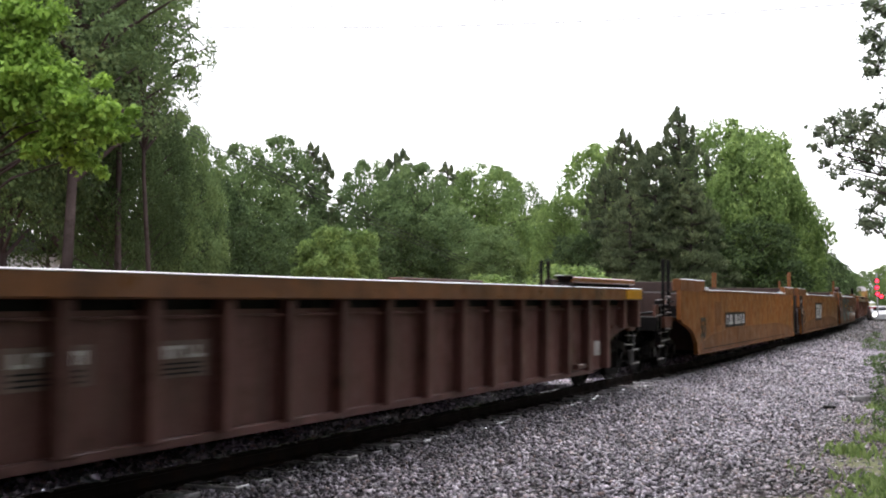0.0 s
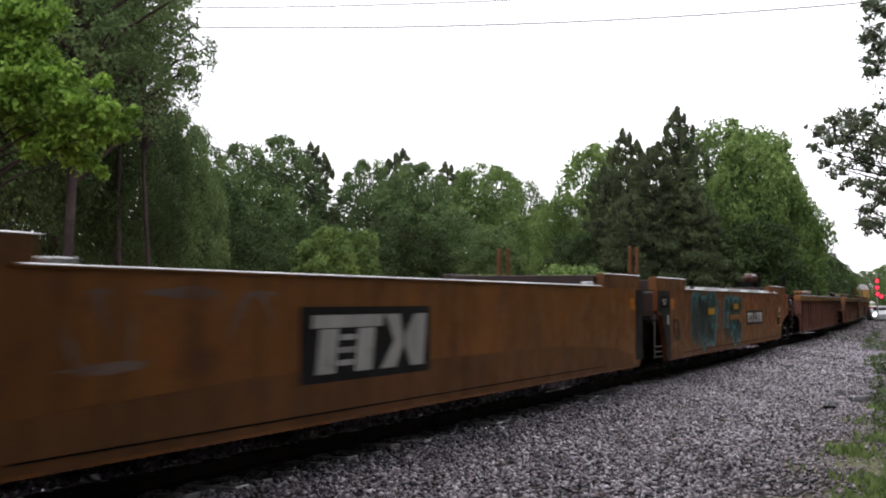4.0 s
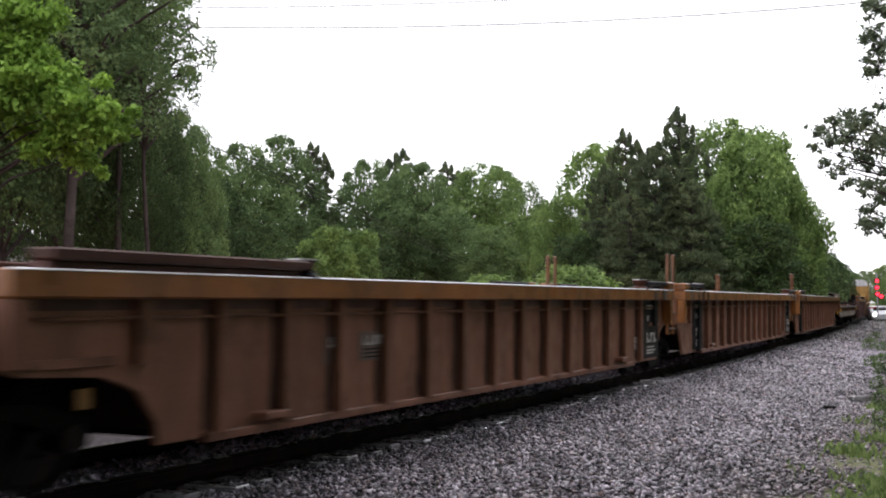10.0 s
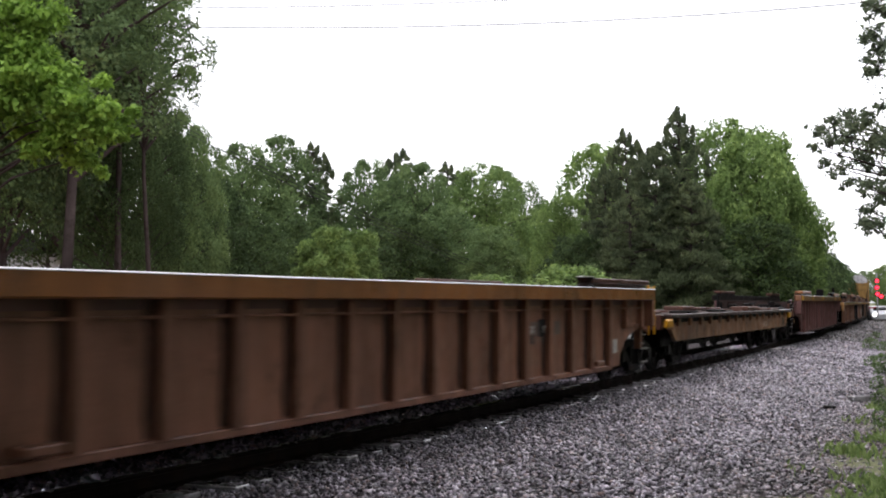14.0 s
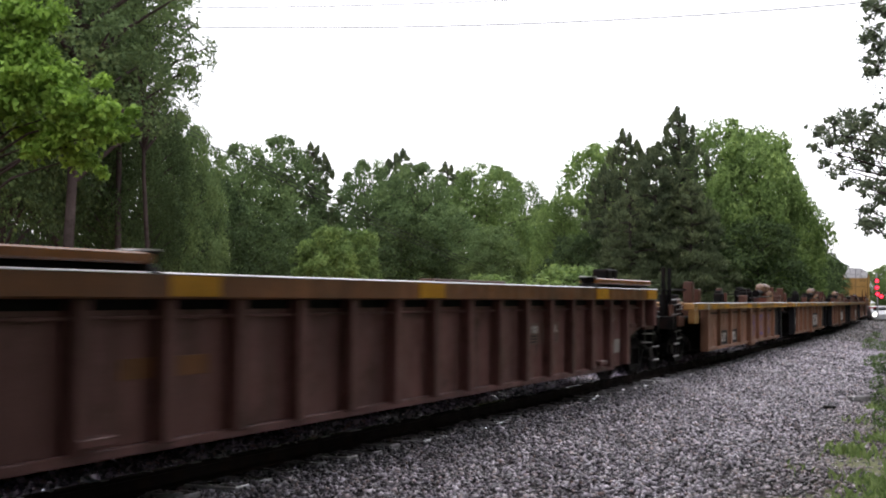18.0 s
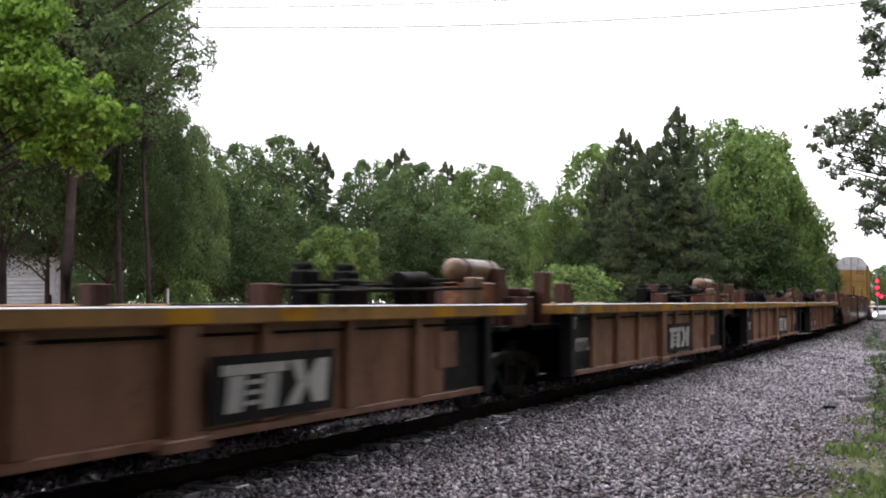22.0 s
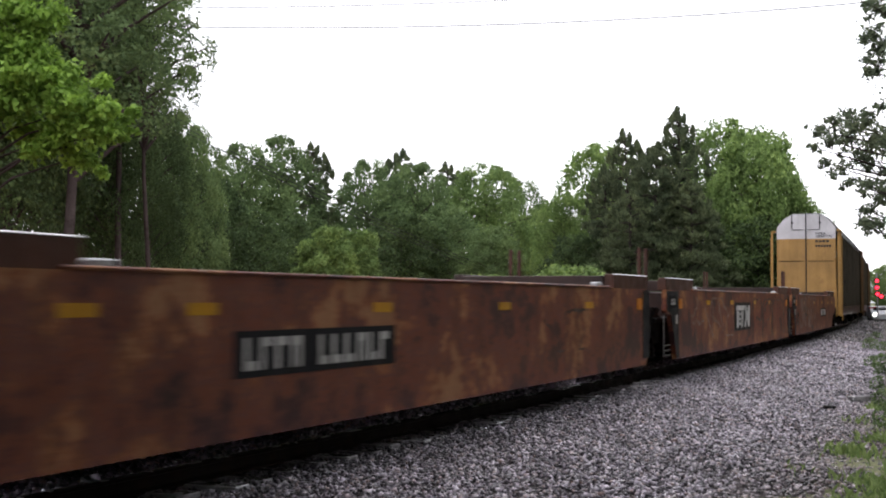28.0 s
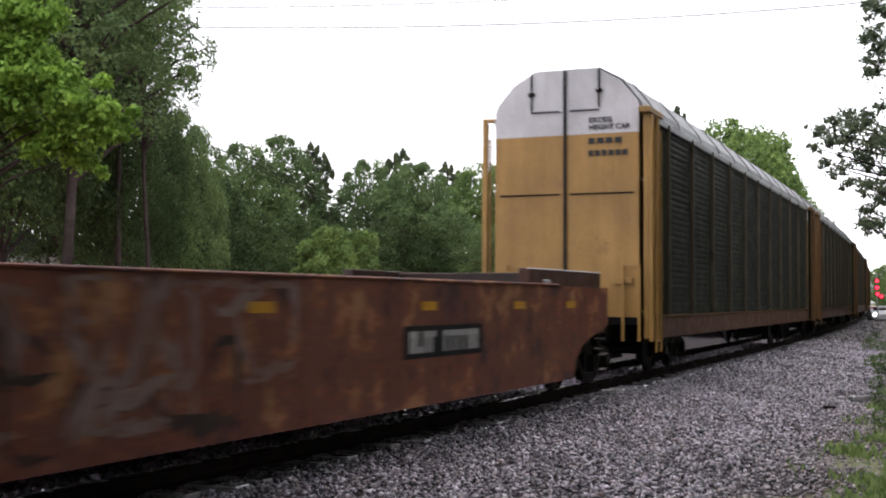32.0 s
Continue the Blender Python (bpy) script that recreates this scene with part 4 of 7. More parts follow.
        bars_of_writing(unit, a + 0.22, b - 0.16, 0.66, 0.84, -1.39, 3, seed + 1, False)
        for z, r in ((0.5, 0.28), (0.56, 0.35), (0.45, 0.4), (1.28, 0.45), (1.33, 0.3)):
            part("white_line", boxes((a + 0.24, b - r, -1.398, -1.39, z, z + 0.03)), WHITE, unit)
        bars_of_writing(unit, a + 0.24, a + 0.42, 1.06, 1.16, -1.39, 2, seed + 4, False)
        bars_of_writing(unit, b - 0.42, b - 0.2, 1.06, 1.16, -1.39, 2, seed + 6, False)
    for k, (lo, hi) in enumerate(marks):
        part("faded_patch", boxes((lo - 0.04, hi + 0.04, -1.376, -1.366, 0.82, 1.12), bevel=0.003), PATCH, unit, "faded grey lettering patch")
        bars_of_writing(unit, lo + 0.02, hi - 0.02, 0.98, 1.08, -1.376, 4, seed + 5 + k, False)
        for q in range(3):
            part("text_line", boxes((lo + 0.04, hi - 0.06, -1.382, -1.376, 0.85 + 0.04 * q, 0.865 + 0.04 * q)), BLACK, unit)
    part("data_sheet", boxes((h - 2.12, h - 1.82, -1.378, -1.368, 0.55, 0.78)), WHITE, unit, "white paper data sheet")
    for e in (-1, 1):
        part("jacking_pad", boxes((e * (h - 3.2) - 0.18, e * (h - 3.2) + 0.18, -1.53, -1.37, 0.4, 0.47), bevel=0.01), mat, unit)
    return unit, h


def low_well(c0, c1, label, seed, dark_left, emblem, gear):
    """A short well with a heavy yellow-marked chord and brake gear on the end deck."""
    unit, h = railcar("well_car", c0, c1, label, "well car", "short well cars with yellow-marked chords")
    zc, zt = 1.24, 1.39
    xl, xr = (-h + 1.75 if gear == 0 else -h + 1.2), h - 1.3
    at = (-4.02, -2.57, -1.22, 1.78, 3.23, 4.65) if gear == 0 else (-4.7, -3.3, -1.9, 1.0, 2.5, 4.0)
    for s in (-1, 1):
        part("side_wall", boxes((xl, xr, s * 1.38 - 0.03, s * 1.38 + 0.03, 0.36, zc)), SHORT_TAN, unit)
        part("top_chord", boxes((-h + (0.35 if gear else 0), h - 0.1, s * 1.42 - 0.12, s * 1.42 + 0.12, zc, zt), bevel=0.015), SHORT_CHORD, unit, "amber top chord")
        part("end_post", boxes((xl - 0.12, xl + 0.12, s * 1.42 - 0.09, s * 1.42 + 0.09, 0.3, zc), bevel=0.012), BLACK if dark_left else SHORT_TAN, unit)
        part("end_post", boxes((xr - 0.1, xr + 0.1, s * 1.42 - 0.09, s * 1.42 + 0.09, 0.3, zc), bevel=0.012), BLACK, unit)
        part("bottom_sill", boxes((xl, xr, s * 1.4 - 0.07, s * 1.4 + 0.07, 0.3, 0.38), bevel=0.01), SHORT_TAN, unit)
    part("well_floor", boxes((xl, xr, -1.35, 1.35, 0.34, 0.4)), UNDER, unit)
    part("bulkhead", boxes((xl, xl + 0.08, -1.35, 1.35, 0.4, zc)), UNDER, unit)
    part("bulkhead", boxes((xr - 0.08, xr, -1.35, 1.35, 0.4, zc)), UNDER, unit)
    bm = bmesh.new()
    slab(bm, [(-0.09, 0.38), (0.09, 0.38), (0.07, zc), (-0.07, zc)], -1.49, -1.38)
    rib = mesh_object("rib", tidy(bm, 0.012), SHORT_TAN)
    me = rib.data
    bpy.data.objects.remove(rib)
    for x in at:
        for s in (0, 180):
            share("rib", me, unit, pose(x, 0, 0, 0, 0, s))
    wide = 0.25 if gear == 0 else -0.2
    part("jacking_post", boxes((wide - 0.16, wide + 0.16, -1.53, -1.38, 0.3, zc), (wide - 0.3, wide + 0.3, -1.56, -1.4, 0.26, 0.36), bevel=0.012), SHORT_TAN, unit)
    worn_edge(unit, -h + (0.35 if gear else 0), h - 0.1, -1.54, zt)
    if gear:
        part("draw_bracket", boxes((-h - 0.55, -h + 0.3, -1.2, -1.0, 1.06, 1.5), (-h - 0.25, -h + 0.1, -1.22, -0.98, 1.5, 1.62), bevel=0.02), RUST_LOW, unit, "rusty brown draw bracket")
    part("chord_lip", boxes((xl, xr, -1.44, -1.41, zc - 0.1, zc - 0.07)), UNDER, unit)
    for x in (-h + 0.75, -h + 2.3, -h + 3.8, -0.2, 1.4, h - 2.7, h - 0.8):
        part("yellow_mark", boxes((x - 0.3, x + 0.3, -1.545, -1.535, zc + 0.015, zt - 0.015)), YELLOW, unit, "yellow clearance mark")
    part("grey_joint", boxes((-h + 1.45, -h + 1.62, -1.545, -1.535, zc, zt - 0.002)), GALVA, unit)
    if dark_left:
        part("black_panel", boxes((xl + 0.14, xl + 1.24, -1.42, -1.405, 0.385, zc - 0.02)), BLACK, unit, "black painted end panel")
        bars_of_writing(unit, xl + 0.35, xl + 1.1, 0.66, 0.86, -1.42, 4, seed, False)
        bars_of_writing(unit, xl + 0.02, xl + 0.1, 1.02, 1.2, -1.512, 1, seed, False)
    part("black_panel", boxes((xr - 1.1, xr - 0.12, -1.42, -1.405, 0.39, zc - 0.02)), BLACK, unit, "black painted end panel")
    part("tan_placard", boxes((xr - 1.32, xr - 0.78, -1.43, -1.42, 0.66, 1.08)), SHORT_TAN, unit)
    if emblem:
        logo_block(unit, 0.25, 2.0, 0.5, 0.9, -1.492)
    else:
        q = -3.85 if gear == 0 else -5.1
        bars_of_writing(unit, q, q + 0.85, 0.46, 0.67, -1.42, 4, seed)
        bars_of_writing(unit, q + 1.33, q + 2.2, 0.46, 0.67, -1.42, 6, seed + 3)
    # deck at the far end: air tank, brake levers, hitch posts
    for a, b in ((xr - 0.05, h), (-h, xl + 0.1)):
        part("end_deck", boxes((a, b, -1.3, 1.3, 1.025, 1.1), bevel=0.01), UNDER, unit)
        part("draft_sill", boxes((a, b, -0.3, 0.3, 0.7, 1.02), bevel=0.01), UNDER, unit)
    last = gear == 4
    back = 1.6 if last else 0.0
    tan = gear != 4
    if gear != 3:
        tank(unit, h - 0.95 - back, h + 0.5 - back, -0.8, 1.84, 0.155, TANK_TAN if tan else TANK, "tan air tank" if tan else "rusty red air tank")
    part("tank_bracket", boxes((h - 0.92 - back, h - 0.6 - back, -1.14, -1.0, zt - 0.35, 1.74), bevel=0.015), TANK_TAN, unit, "tan bracket plate")
    bm = bmesh.new()
    slab(bm, [(h + 0.05 - back, 1.05), (h + 0.62 - back, 1.05), (h + 0.5 - back, 1.5), (h + 0.3 - back, 1.88), (h + 0.08 - back, 1.88)], -1.06, -0.92)
    part("tank_bracket", tidy(bm, 0.012), RUST_LOW, unit, "rusty gusset bracket")
    part("tank_cradle", boxes((h - 0.5 - back, h - 0.1 - back, -1.1, -0.5, 1.1, 1.68), bevel=0.02), RUST, unit)
    rng = random.Random(seed)
    for k in range(6):
        x = h - 1.5 - back - 0.5 * k + rng.uniform(-0.12, 0.12)
        y, w, z = rng.uniform(-0.85, 0.1), rng.uniform(0.1, 0.24), rng.uniform(1.55, 1.86)
        v = part("brake_valve", boxes((x - w, x + w, y - 0.12, y + 0.12, 1.3, z - 0.08), (x - w * 0.6, x + w * 0.5, y - 0.09, y + 0.1, z - 0.09, z), bevel=0.025), UNDER, unit, "oily brake valve")
    bm = bmesh.new()
    rod(bm, (h - 2.7 - back, -0.95, 1.66), (h - 2.0 - back, -0.95, 1.68), 0.11, 14)
    rod(bm, (h - 2.0 - back, -0.95, 1.68), (h - 1.2 - back, -0.95, 1.7), 0.03, 8)
    part("brake_cylinder", tidy(bm, 0.012), UNDER, unit, "oily brake cylinder")
    part("lever_plate", boxes((h - 3.9 - back, h - 1.1 - back, -0.75, -0.3, 1.62, 1.655), bevel=0.01), UNDER, unit)
    for k in range(2):
        bm = bmesh.new()
        rod(bm, (h - 5.2 - back, -1.15 + 0.35 * k, 1.52 + 0.05 * k), (h - 0.7 - back, -1.15 + 0.35 * k, 1.6 + 0.05 * k), 0.02, 8)
        part("brake_rod", tidy(bm), UNDER, unit, "long black brake rod")
    part("gear_beam", boxes((h - 5.4 - back, h - 0.6 - back, -0.25, 0.25, 1.05, 1.4), bevel=0.02), UNDER, unit)
    for x, z in ((-h + 1.75 if gear == 0 else -h + 1.08, 1.87), (-h + 2.5 if gear == 0 else -h + 2.05, 1.71), (h - 5.6, 1.6)):
        part("hitch_post", boxes((x - 0.13, x + 0.13, -1.15, -0.95, zt - 0.3, z), (x - 0.13, x + 0.13, 0.9, 1.1, zt - 0.3, z), (x - 0.05, x + 0.05, -0.95, 0.9, zt - 0.22, zt - 0.08), bevel=0.012), RUST_LOW, unit, "rusty hitch post")
    part("cross_beam", boxes((-h - 0.3, -h + 0.95, -1.0, -0.85, 1.12, 1.58), bevel=0.02), UNDER, unit)
    if gear == 0:
        part("corner_bracket", boxes((-h + 0.03, -h + 0.5, -1.53, -1.4, 0.95, zc), bevel=0.015), SHORT_CHORD, unit, "amber corner bracket")
        bm = bmesh.new()
        rod(bm, (-h - 2.0, -1.0, 1.63), (-h + 1.7, -1.0, 1.69), 0.018, 8)
        part("brake_rod", tidy(bm), UNDER, unit)
    return unit, h


def flat_car(c0, c1):
    unit, h = railcar("flat_car", c0, c1, "empty rusty flat car with tan side sills and worn deck", "flat car", "")
    for s in (-1, 1):
        bm = bmesh.new()
        slab(bm, [(-h, 0.92), (-h + 0.35, 0.86), (-h + 0.8, 0.62), (h - 0.8, 0.62), (h - 0.35, 0.86), (h, 0.92), (h, 0.99), (-h, 0.99)], s * 1.42, s * 1.34)
        part("side_sill", tidy(bm), SILL, unit, "tan painted side sill")
        # near-black strip gives the recess its dark look
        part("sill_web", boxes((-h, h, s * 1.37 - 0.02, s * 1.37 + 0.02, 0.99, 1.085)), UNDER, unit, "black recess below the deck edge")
        part("deck_edge", boxes((-h, h, s * 1.43 - 0.09, s * 1.43 + 0.09, 1.085, 1.17), bevel=0.012), INNER, unit)
        worn_edge(unit, h - 2.6, h, -1.52, 1.17) if s < 0 else None
    pocket = mesh_object("pocket", boxes((-0.08, 0.08, -1.48, -1.42, 0.92, 1.083), bevel=0.012), SILL)
    me = pocket.data
    bpy.data.objects.remove(pocket)
    for x in np.arange(-h + 0.9, h - 0.4, 1.12):
        for s in (0, 180):
            share("stake_pocket", me, unit, pose(x, 0, 0, 0, 0, s))
    plank = mesh_object("plank", boxes((-h + 0.05, h - 0.05, -0.128, 0.128, 1.06, 1.14)), BARK)
    me = plank.data
    bpy.data.objects.remove(plank)
    for k in range(10):
        share("plank", me, unit, pose(0, -1.21 + 0.27 * k, 0))
    part("centre_sill", boxes((-h, h, -0.35, 0.35, 0.6, 1.05), (-h + 3.9, h - 3.9, -0.4, 0.4, 0.34, 0.6)), UNDER, unit)
    for x in np.arange(-h + 4.2, h - 4.0, 1.6):
        part("cross_bearer", boxes((x - 0.07, x + 0.07, -1.33, 1.33, 0.56, 1.05)), UNDER, unit)
    for e in (-1, 1):
        part("bolster", boxes((e * (h - 2.4) - 0.25, e * (h - 2.4) + 0.25, -1.32, 1.32, 0.62, 1.05), bevel=0.02), UNDER, unit)
        part("brake_gear", boxes((e * (h - 0.9) - 0.35, e * (h - 0.9) + 0.35, -1.15, 0.9, 0.5, 0.84), (e * (h - 0.5) - 0.2, e * (h - 0.5) + 0.2, -1.3, 1.3, 0.86, 1.05), bevel=0.02), UNDER, unit)
    rng = random.Random(11)
    for k in range(9):
        x, y, w = -h + 1 + 1.9 * k, rng.uniform(-0.9, 0.7), rng.uniform(0.5, 1.3)
        part("deck_plate", boxes((x, x + w, y - 0.25, y + 0.25, 1.14, 1.16 + rng.uniform(0.01, 0.05)), bevel=0.008), RUST_LOW if k % 2 else UNDER, unit)
    for x, z in ((h - 6.8, 1.28), (h - 5.0, 1.24), (h - 2.6, 1.22)):
        part("tie_down_ramp", boxes((x, x + 1.7, -1.25, -0.75, 1.16, z), (x, x + 1.7, 0.6, 1.15, 1.16, z), bevel=0.02), RUST_LOW, unit)
    for e in (-1, 1):
        part("end_beam", boxes((e * h - 0.12, e * h + 0.1, -1.33, 1.45, 0.86, 1.16), bevel=0.015), RUST_LOW, unit)
        part("yellow_corner", boxes((e * h - 0.42, e * h + 0.1, -1.53, -1.45, 0.9, 1.08), bevel=0.03), YELLOW, unit, "yellow corner casting")
        bm = bmesh.new()
        slab(bm, [(e * (h - p), z) for p, z in ((0.83, 0.64), (0.66, 0.64), (0.3, 0.87), (0.3, 0.96), (0.62, 0.96))], -1.434, -1.425)
        part("yellow_gusset", tidy(bm), CHORD, unit, "dull amber corner of the sill")
        coupler(unit, e * (h + 0.1), e)
    for a, b, k in ((3.46, 3.74, 4), (3.96, 4.2, 4)):
        for q in range(k):
            part("stripe", boxes((a, b, -1.427, -1.42, 0.7 + 0.04 * q, 0.718 + 0.04 * q)), WHITE, unit, "thin white stencil line")
    bm = bmesh.new()
    slab(bm, [(4.25, 0.68), (4.5, 0.7), (4.72, 0.9), (4.4, 0.92), (4.32, 0.8)], -1.426, -1.42)
    part("faded_mark", tidy(bm), PATCH, unit, "faded pale lettering remnant")
    part("warning_plate", boxes((7.41, 7.95, -1.43, -1.42, 0.64, 0.92)), PATCH, unit, "white framed plate")
    part("plate_face", boxes((7.46, 7.9, -1.436, -1.43, 0.68, 0.88)), DARK_SPRAY, unit)
    for x in (-h + 2.4, h - 2.4):
        truck(unit, x, (c0, c1))
    return unit, h


def autorack(c0, c1, near, label, first=False):
    unit, h = railcar("autorack_car", c0, c1, label, "autorack car", "enclosed autorack cars of the train")
    roof = [(-1.44, 4.9), (-1.4, 5.1), (-1.05, 5.55), (-0.62, 5.79), (0.62, 5.79), (1.05, 5.55), (1.4, 5.1), (1.44, 4.9)]

    def lengthwise(bm, prof, x0, x1):
        a = [bm.verts.new((x0, y, z)) for y, z in prof]
        b = [bm.verts.new((x1, y, z)) for y, z in prof]
        k = len(a)
        bm.faces.new(a)
        bm.faces.new(b[::-1])
        for i in range(k):
            bm.faces.new((a[i], b[i], b[(i + 1) % k], a[(i + 1) % k]))

    bm = bmesh.new()
    lengthwise(bm, [(y * 1.01, z + 0.01) for y, z in roof], -h + 0.25, h - 0.25)
    for x in np.arange(-h + 1.2, h - 0.5, 2.2):
        lengthwise(bm, [(y * 1.018, z + 0.03) for y, z in roof], x - 0.03, x + 0.03)
    part("roof", tidy(bm), ROOF, unit, "grey galvanised roof")
    posts = list(np.arange(-h + 2.1, h - 1.5, 2.27))
    for s in (-1, 1):
        part("side_sill", boxes((-h + 1.0, h - 1.0, s * 1.46 - 0.05, s * 1.46 + 0.05, 0.72, 1.14), bevel=0.012), RUST_LOW, unit, "rusty side sill")
        part("sill_lip", boxes((-h + 1.0, h - 1.0, s * 1.49 - 0.04, s * 1.49 + 0.04, 1.142, 1.165)), DULL_OCHRE, unit)
        part("roof_rail", boxes((-h + 0.3, h - 0.3, s * 1.47 - 0.035, s * 1.47 + 0.035, 4.82, 4.95), bevel=0.01), GALVA, unit)
        edges = [-h + 0.75] + posts + [h - 0.75]
        for a, b in zip(edges, edges[1:]):
            bm = bmesh.new()
            k = 30 if near else 6
            q = 3.62 / k
            prof = [(-1.4, 1.17)]
            for i in range(k):
                z = 1.17 + q * i
                prof += [(-1.452, z), (-1.46, z + q * 0.3), (-1.46, z + q * 0.7), (-1.452, z + q * 0.98)]
            prof += [(-1.4, 4.79)]
            lengthwise(bm, [(-s * y, zz) for y, zz in prof], a + 0.02, b - 0.02)
            part("screen_panel", tidy(bm), SCREEN, unit, "dark perforated side screen")
        for x in posts:
            part("side_post", boxes((x - 0.035, x + 0.035, s * 1.49 - 0.04, s * 1.49 + 0.04, 1.17, 4.9), bevel=0.008), POST, unit)
        for e in (-1, 1):
            a, b = sorted((e * (h - 0.12), e * (h - 0.7)))
            if s < 0:
                bright = first and e < 0
                part("corner_plate", boxes((a, b, -1.57, -1.48, 0.75, 4.9), bevel=0.012), DOOR_YELLOW if bright else DULL_OCHRE if e < 0 else SCREEN, unit, "ochre corner plate" if e < 0 else "dark corner plate")
                for q in (a, b - 0.14):
                    part("corner_post", boxes((q, q + (0.14 if bright else 0.07), -1.65, -1.572, 0.7, 4.85), bevel=0.012), DOOR_YELLOW if bright else DULL_OCHRE, unit, "ochre corner post")
                part("post_cap", boxes((min(e * (h + 0.1), e * (h - 1.0)), max(e * (h + 0.1), e * (h - 1.0)), -1.65, -1.45, 4.86, 4.97), bevel=0.012), DOOR_YELLOW if bright else DULL_OCHRE, unit)
            else:
                part("corner_post", boxes((a, a + 0.13, 1.58, 1.68, 0.7, 4.85), bevel=0.012), DOOR_YELLOW, unit, "slim yellow corner post")
                part("post_bracket", boxes((a, a + 0.1, 1.42, 1.68, 4.852, 4.93), bevel=0.008), DOOR_YELLOW, unit)
            handrail(unit, e * (h - 0.28), s * (1.68 if s < 0 else 1.7), 0.5, 4.6, DOOR_YELLOW if first and e < 0 else DULL_OCHRE, 0.36, e < 0)
    part("deck", boxes((-h, h, -1.4, 1.4, 1.0, 1.14), (-h, h, -0.4, 0.4, 0.62, 1.0)), UNDER, unit)
    for e in (-1, 1):
        x = e * (h - 0.1)
        for s in (-1, 1):
            y0, y1 = s * 0.025, s * 1.4
            bm = bmesh.new()

            def door_slab(prof):
                a = [bm.verts.new((x, y, z)) for y, z in prof]
                b = [bm.verts.new((x - e * 0.08, y, z)) for y, z in prof]
                k = len(a)
                bm.faces.new(a)
                bm.faces.new(b[::-1])
                for i in range(k):
                    bm.faces.new((a[i], b[i], b[(i + 1) % k], a[(i + 1) % k]))

            door_slab([(y0, 1.12), (y1, 1.12), (y1, 4.53), (y0, 4.53)])
            door = part("end_door", tidy(bm), DOOR_YELLOW, unit, "ochre end door with a white top")
            bm = bmesh.new()
            door_slab([(y0, 4.532), (y1, 4.532), (y1, 5.02), (s * 1.36, 5.14), (s * 1.04, 5.52), (s * 0.62, 5.76), (y0, 5.76)])
            part("door_top", tidy(bm), DOOR_WHITE, door, "white door top")
            for p, q, r in (((0.03, 0.1, 4.98), (0.03, 0.66, 4.98), 0.014), ((0.03, 0.66, 5.02), (0.03, 0.66, 5.72), 0.018), ((0.012, 0.1, 3.42), (0.012, 1.3, 3.42), 0.014)):
                bm = bmesh.new()
                rod(bm, (x + e * p[0], s * p[1], p[2]), (x + e * q[0], s * q[1], q[2]), r, 6)
                part("door_rod", tidy(bm), UNDER, door)
            part("rod_guide", boxes((min(x, x + e * 0.04), max(x, x + e * 0.04), min(s * 0.6, s * 0.72), max(s * 0.6, s * 0.72), 5.3, 5.36)), UNDER, door)
            part("door_step", boxes((min(x, x + e * 0.07), max(x, x + e * 0.07), min(s * 0.95, s * 1.3), max(s * 0.95, s * 1.3), 1.75, 1.86), bevel=0.01), DOOR_YELLOW, door)
        part("door_gap", boxes((x - 0.05, x + 0.05, -0.024, 0.024, 1.12, 5.74)), BLACK, unit)
        coupler(unit, e * h, e)
        part("end_handrail", boxes((x + e * 0.1 - 0.02, x + e * 0.1 + 0.02, -1.45, -1.4, 0.7, 2.1), (x + e * 0.1 - 0.02, x + e * 0.1 + 0.02, -1.15, -1.1, 0.7, 2.1), (x + e * 0.1 - 0.02, x + e * 0.1 + 0.02, -1.45, -1.1, 2.06, 2.1)), DOOR_YELLOW, unit)
        part("end_handrail", boxes((x + e * 0.1 - 0.02, x + e * 0.1 + 0.02, 1.1, 1.15, 0.7, 2.1)), DOOR_YELLOW, unit)
    for x in (-h + 4.4, h - 4.4):
        truck(unit, x, (c0, c1))
    return unit, h


def words(unit, text, size, m, mat, label):
    cu = bpy.data.curves.new("stencil", "FONT")
    cu.body, cu.size, cu.extrude, cu.align_x = text, size, 0.003, "LEFT"
    cu.offset = size * 0.02
    cu.materials.append(mat)
    ob = share("stencil", cu, unit, m)
    ob["label"] = label
    return ob


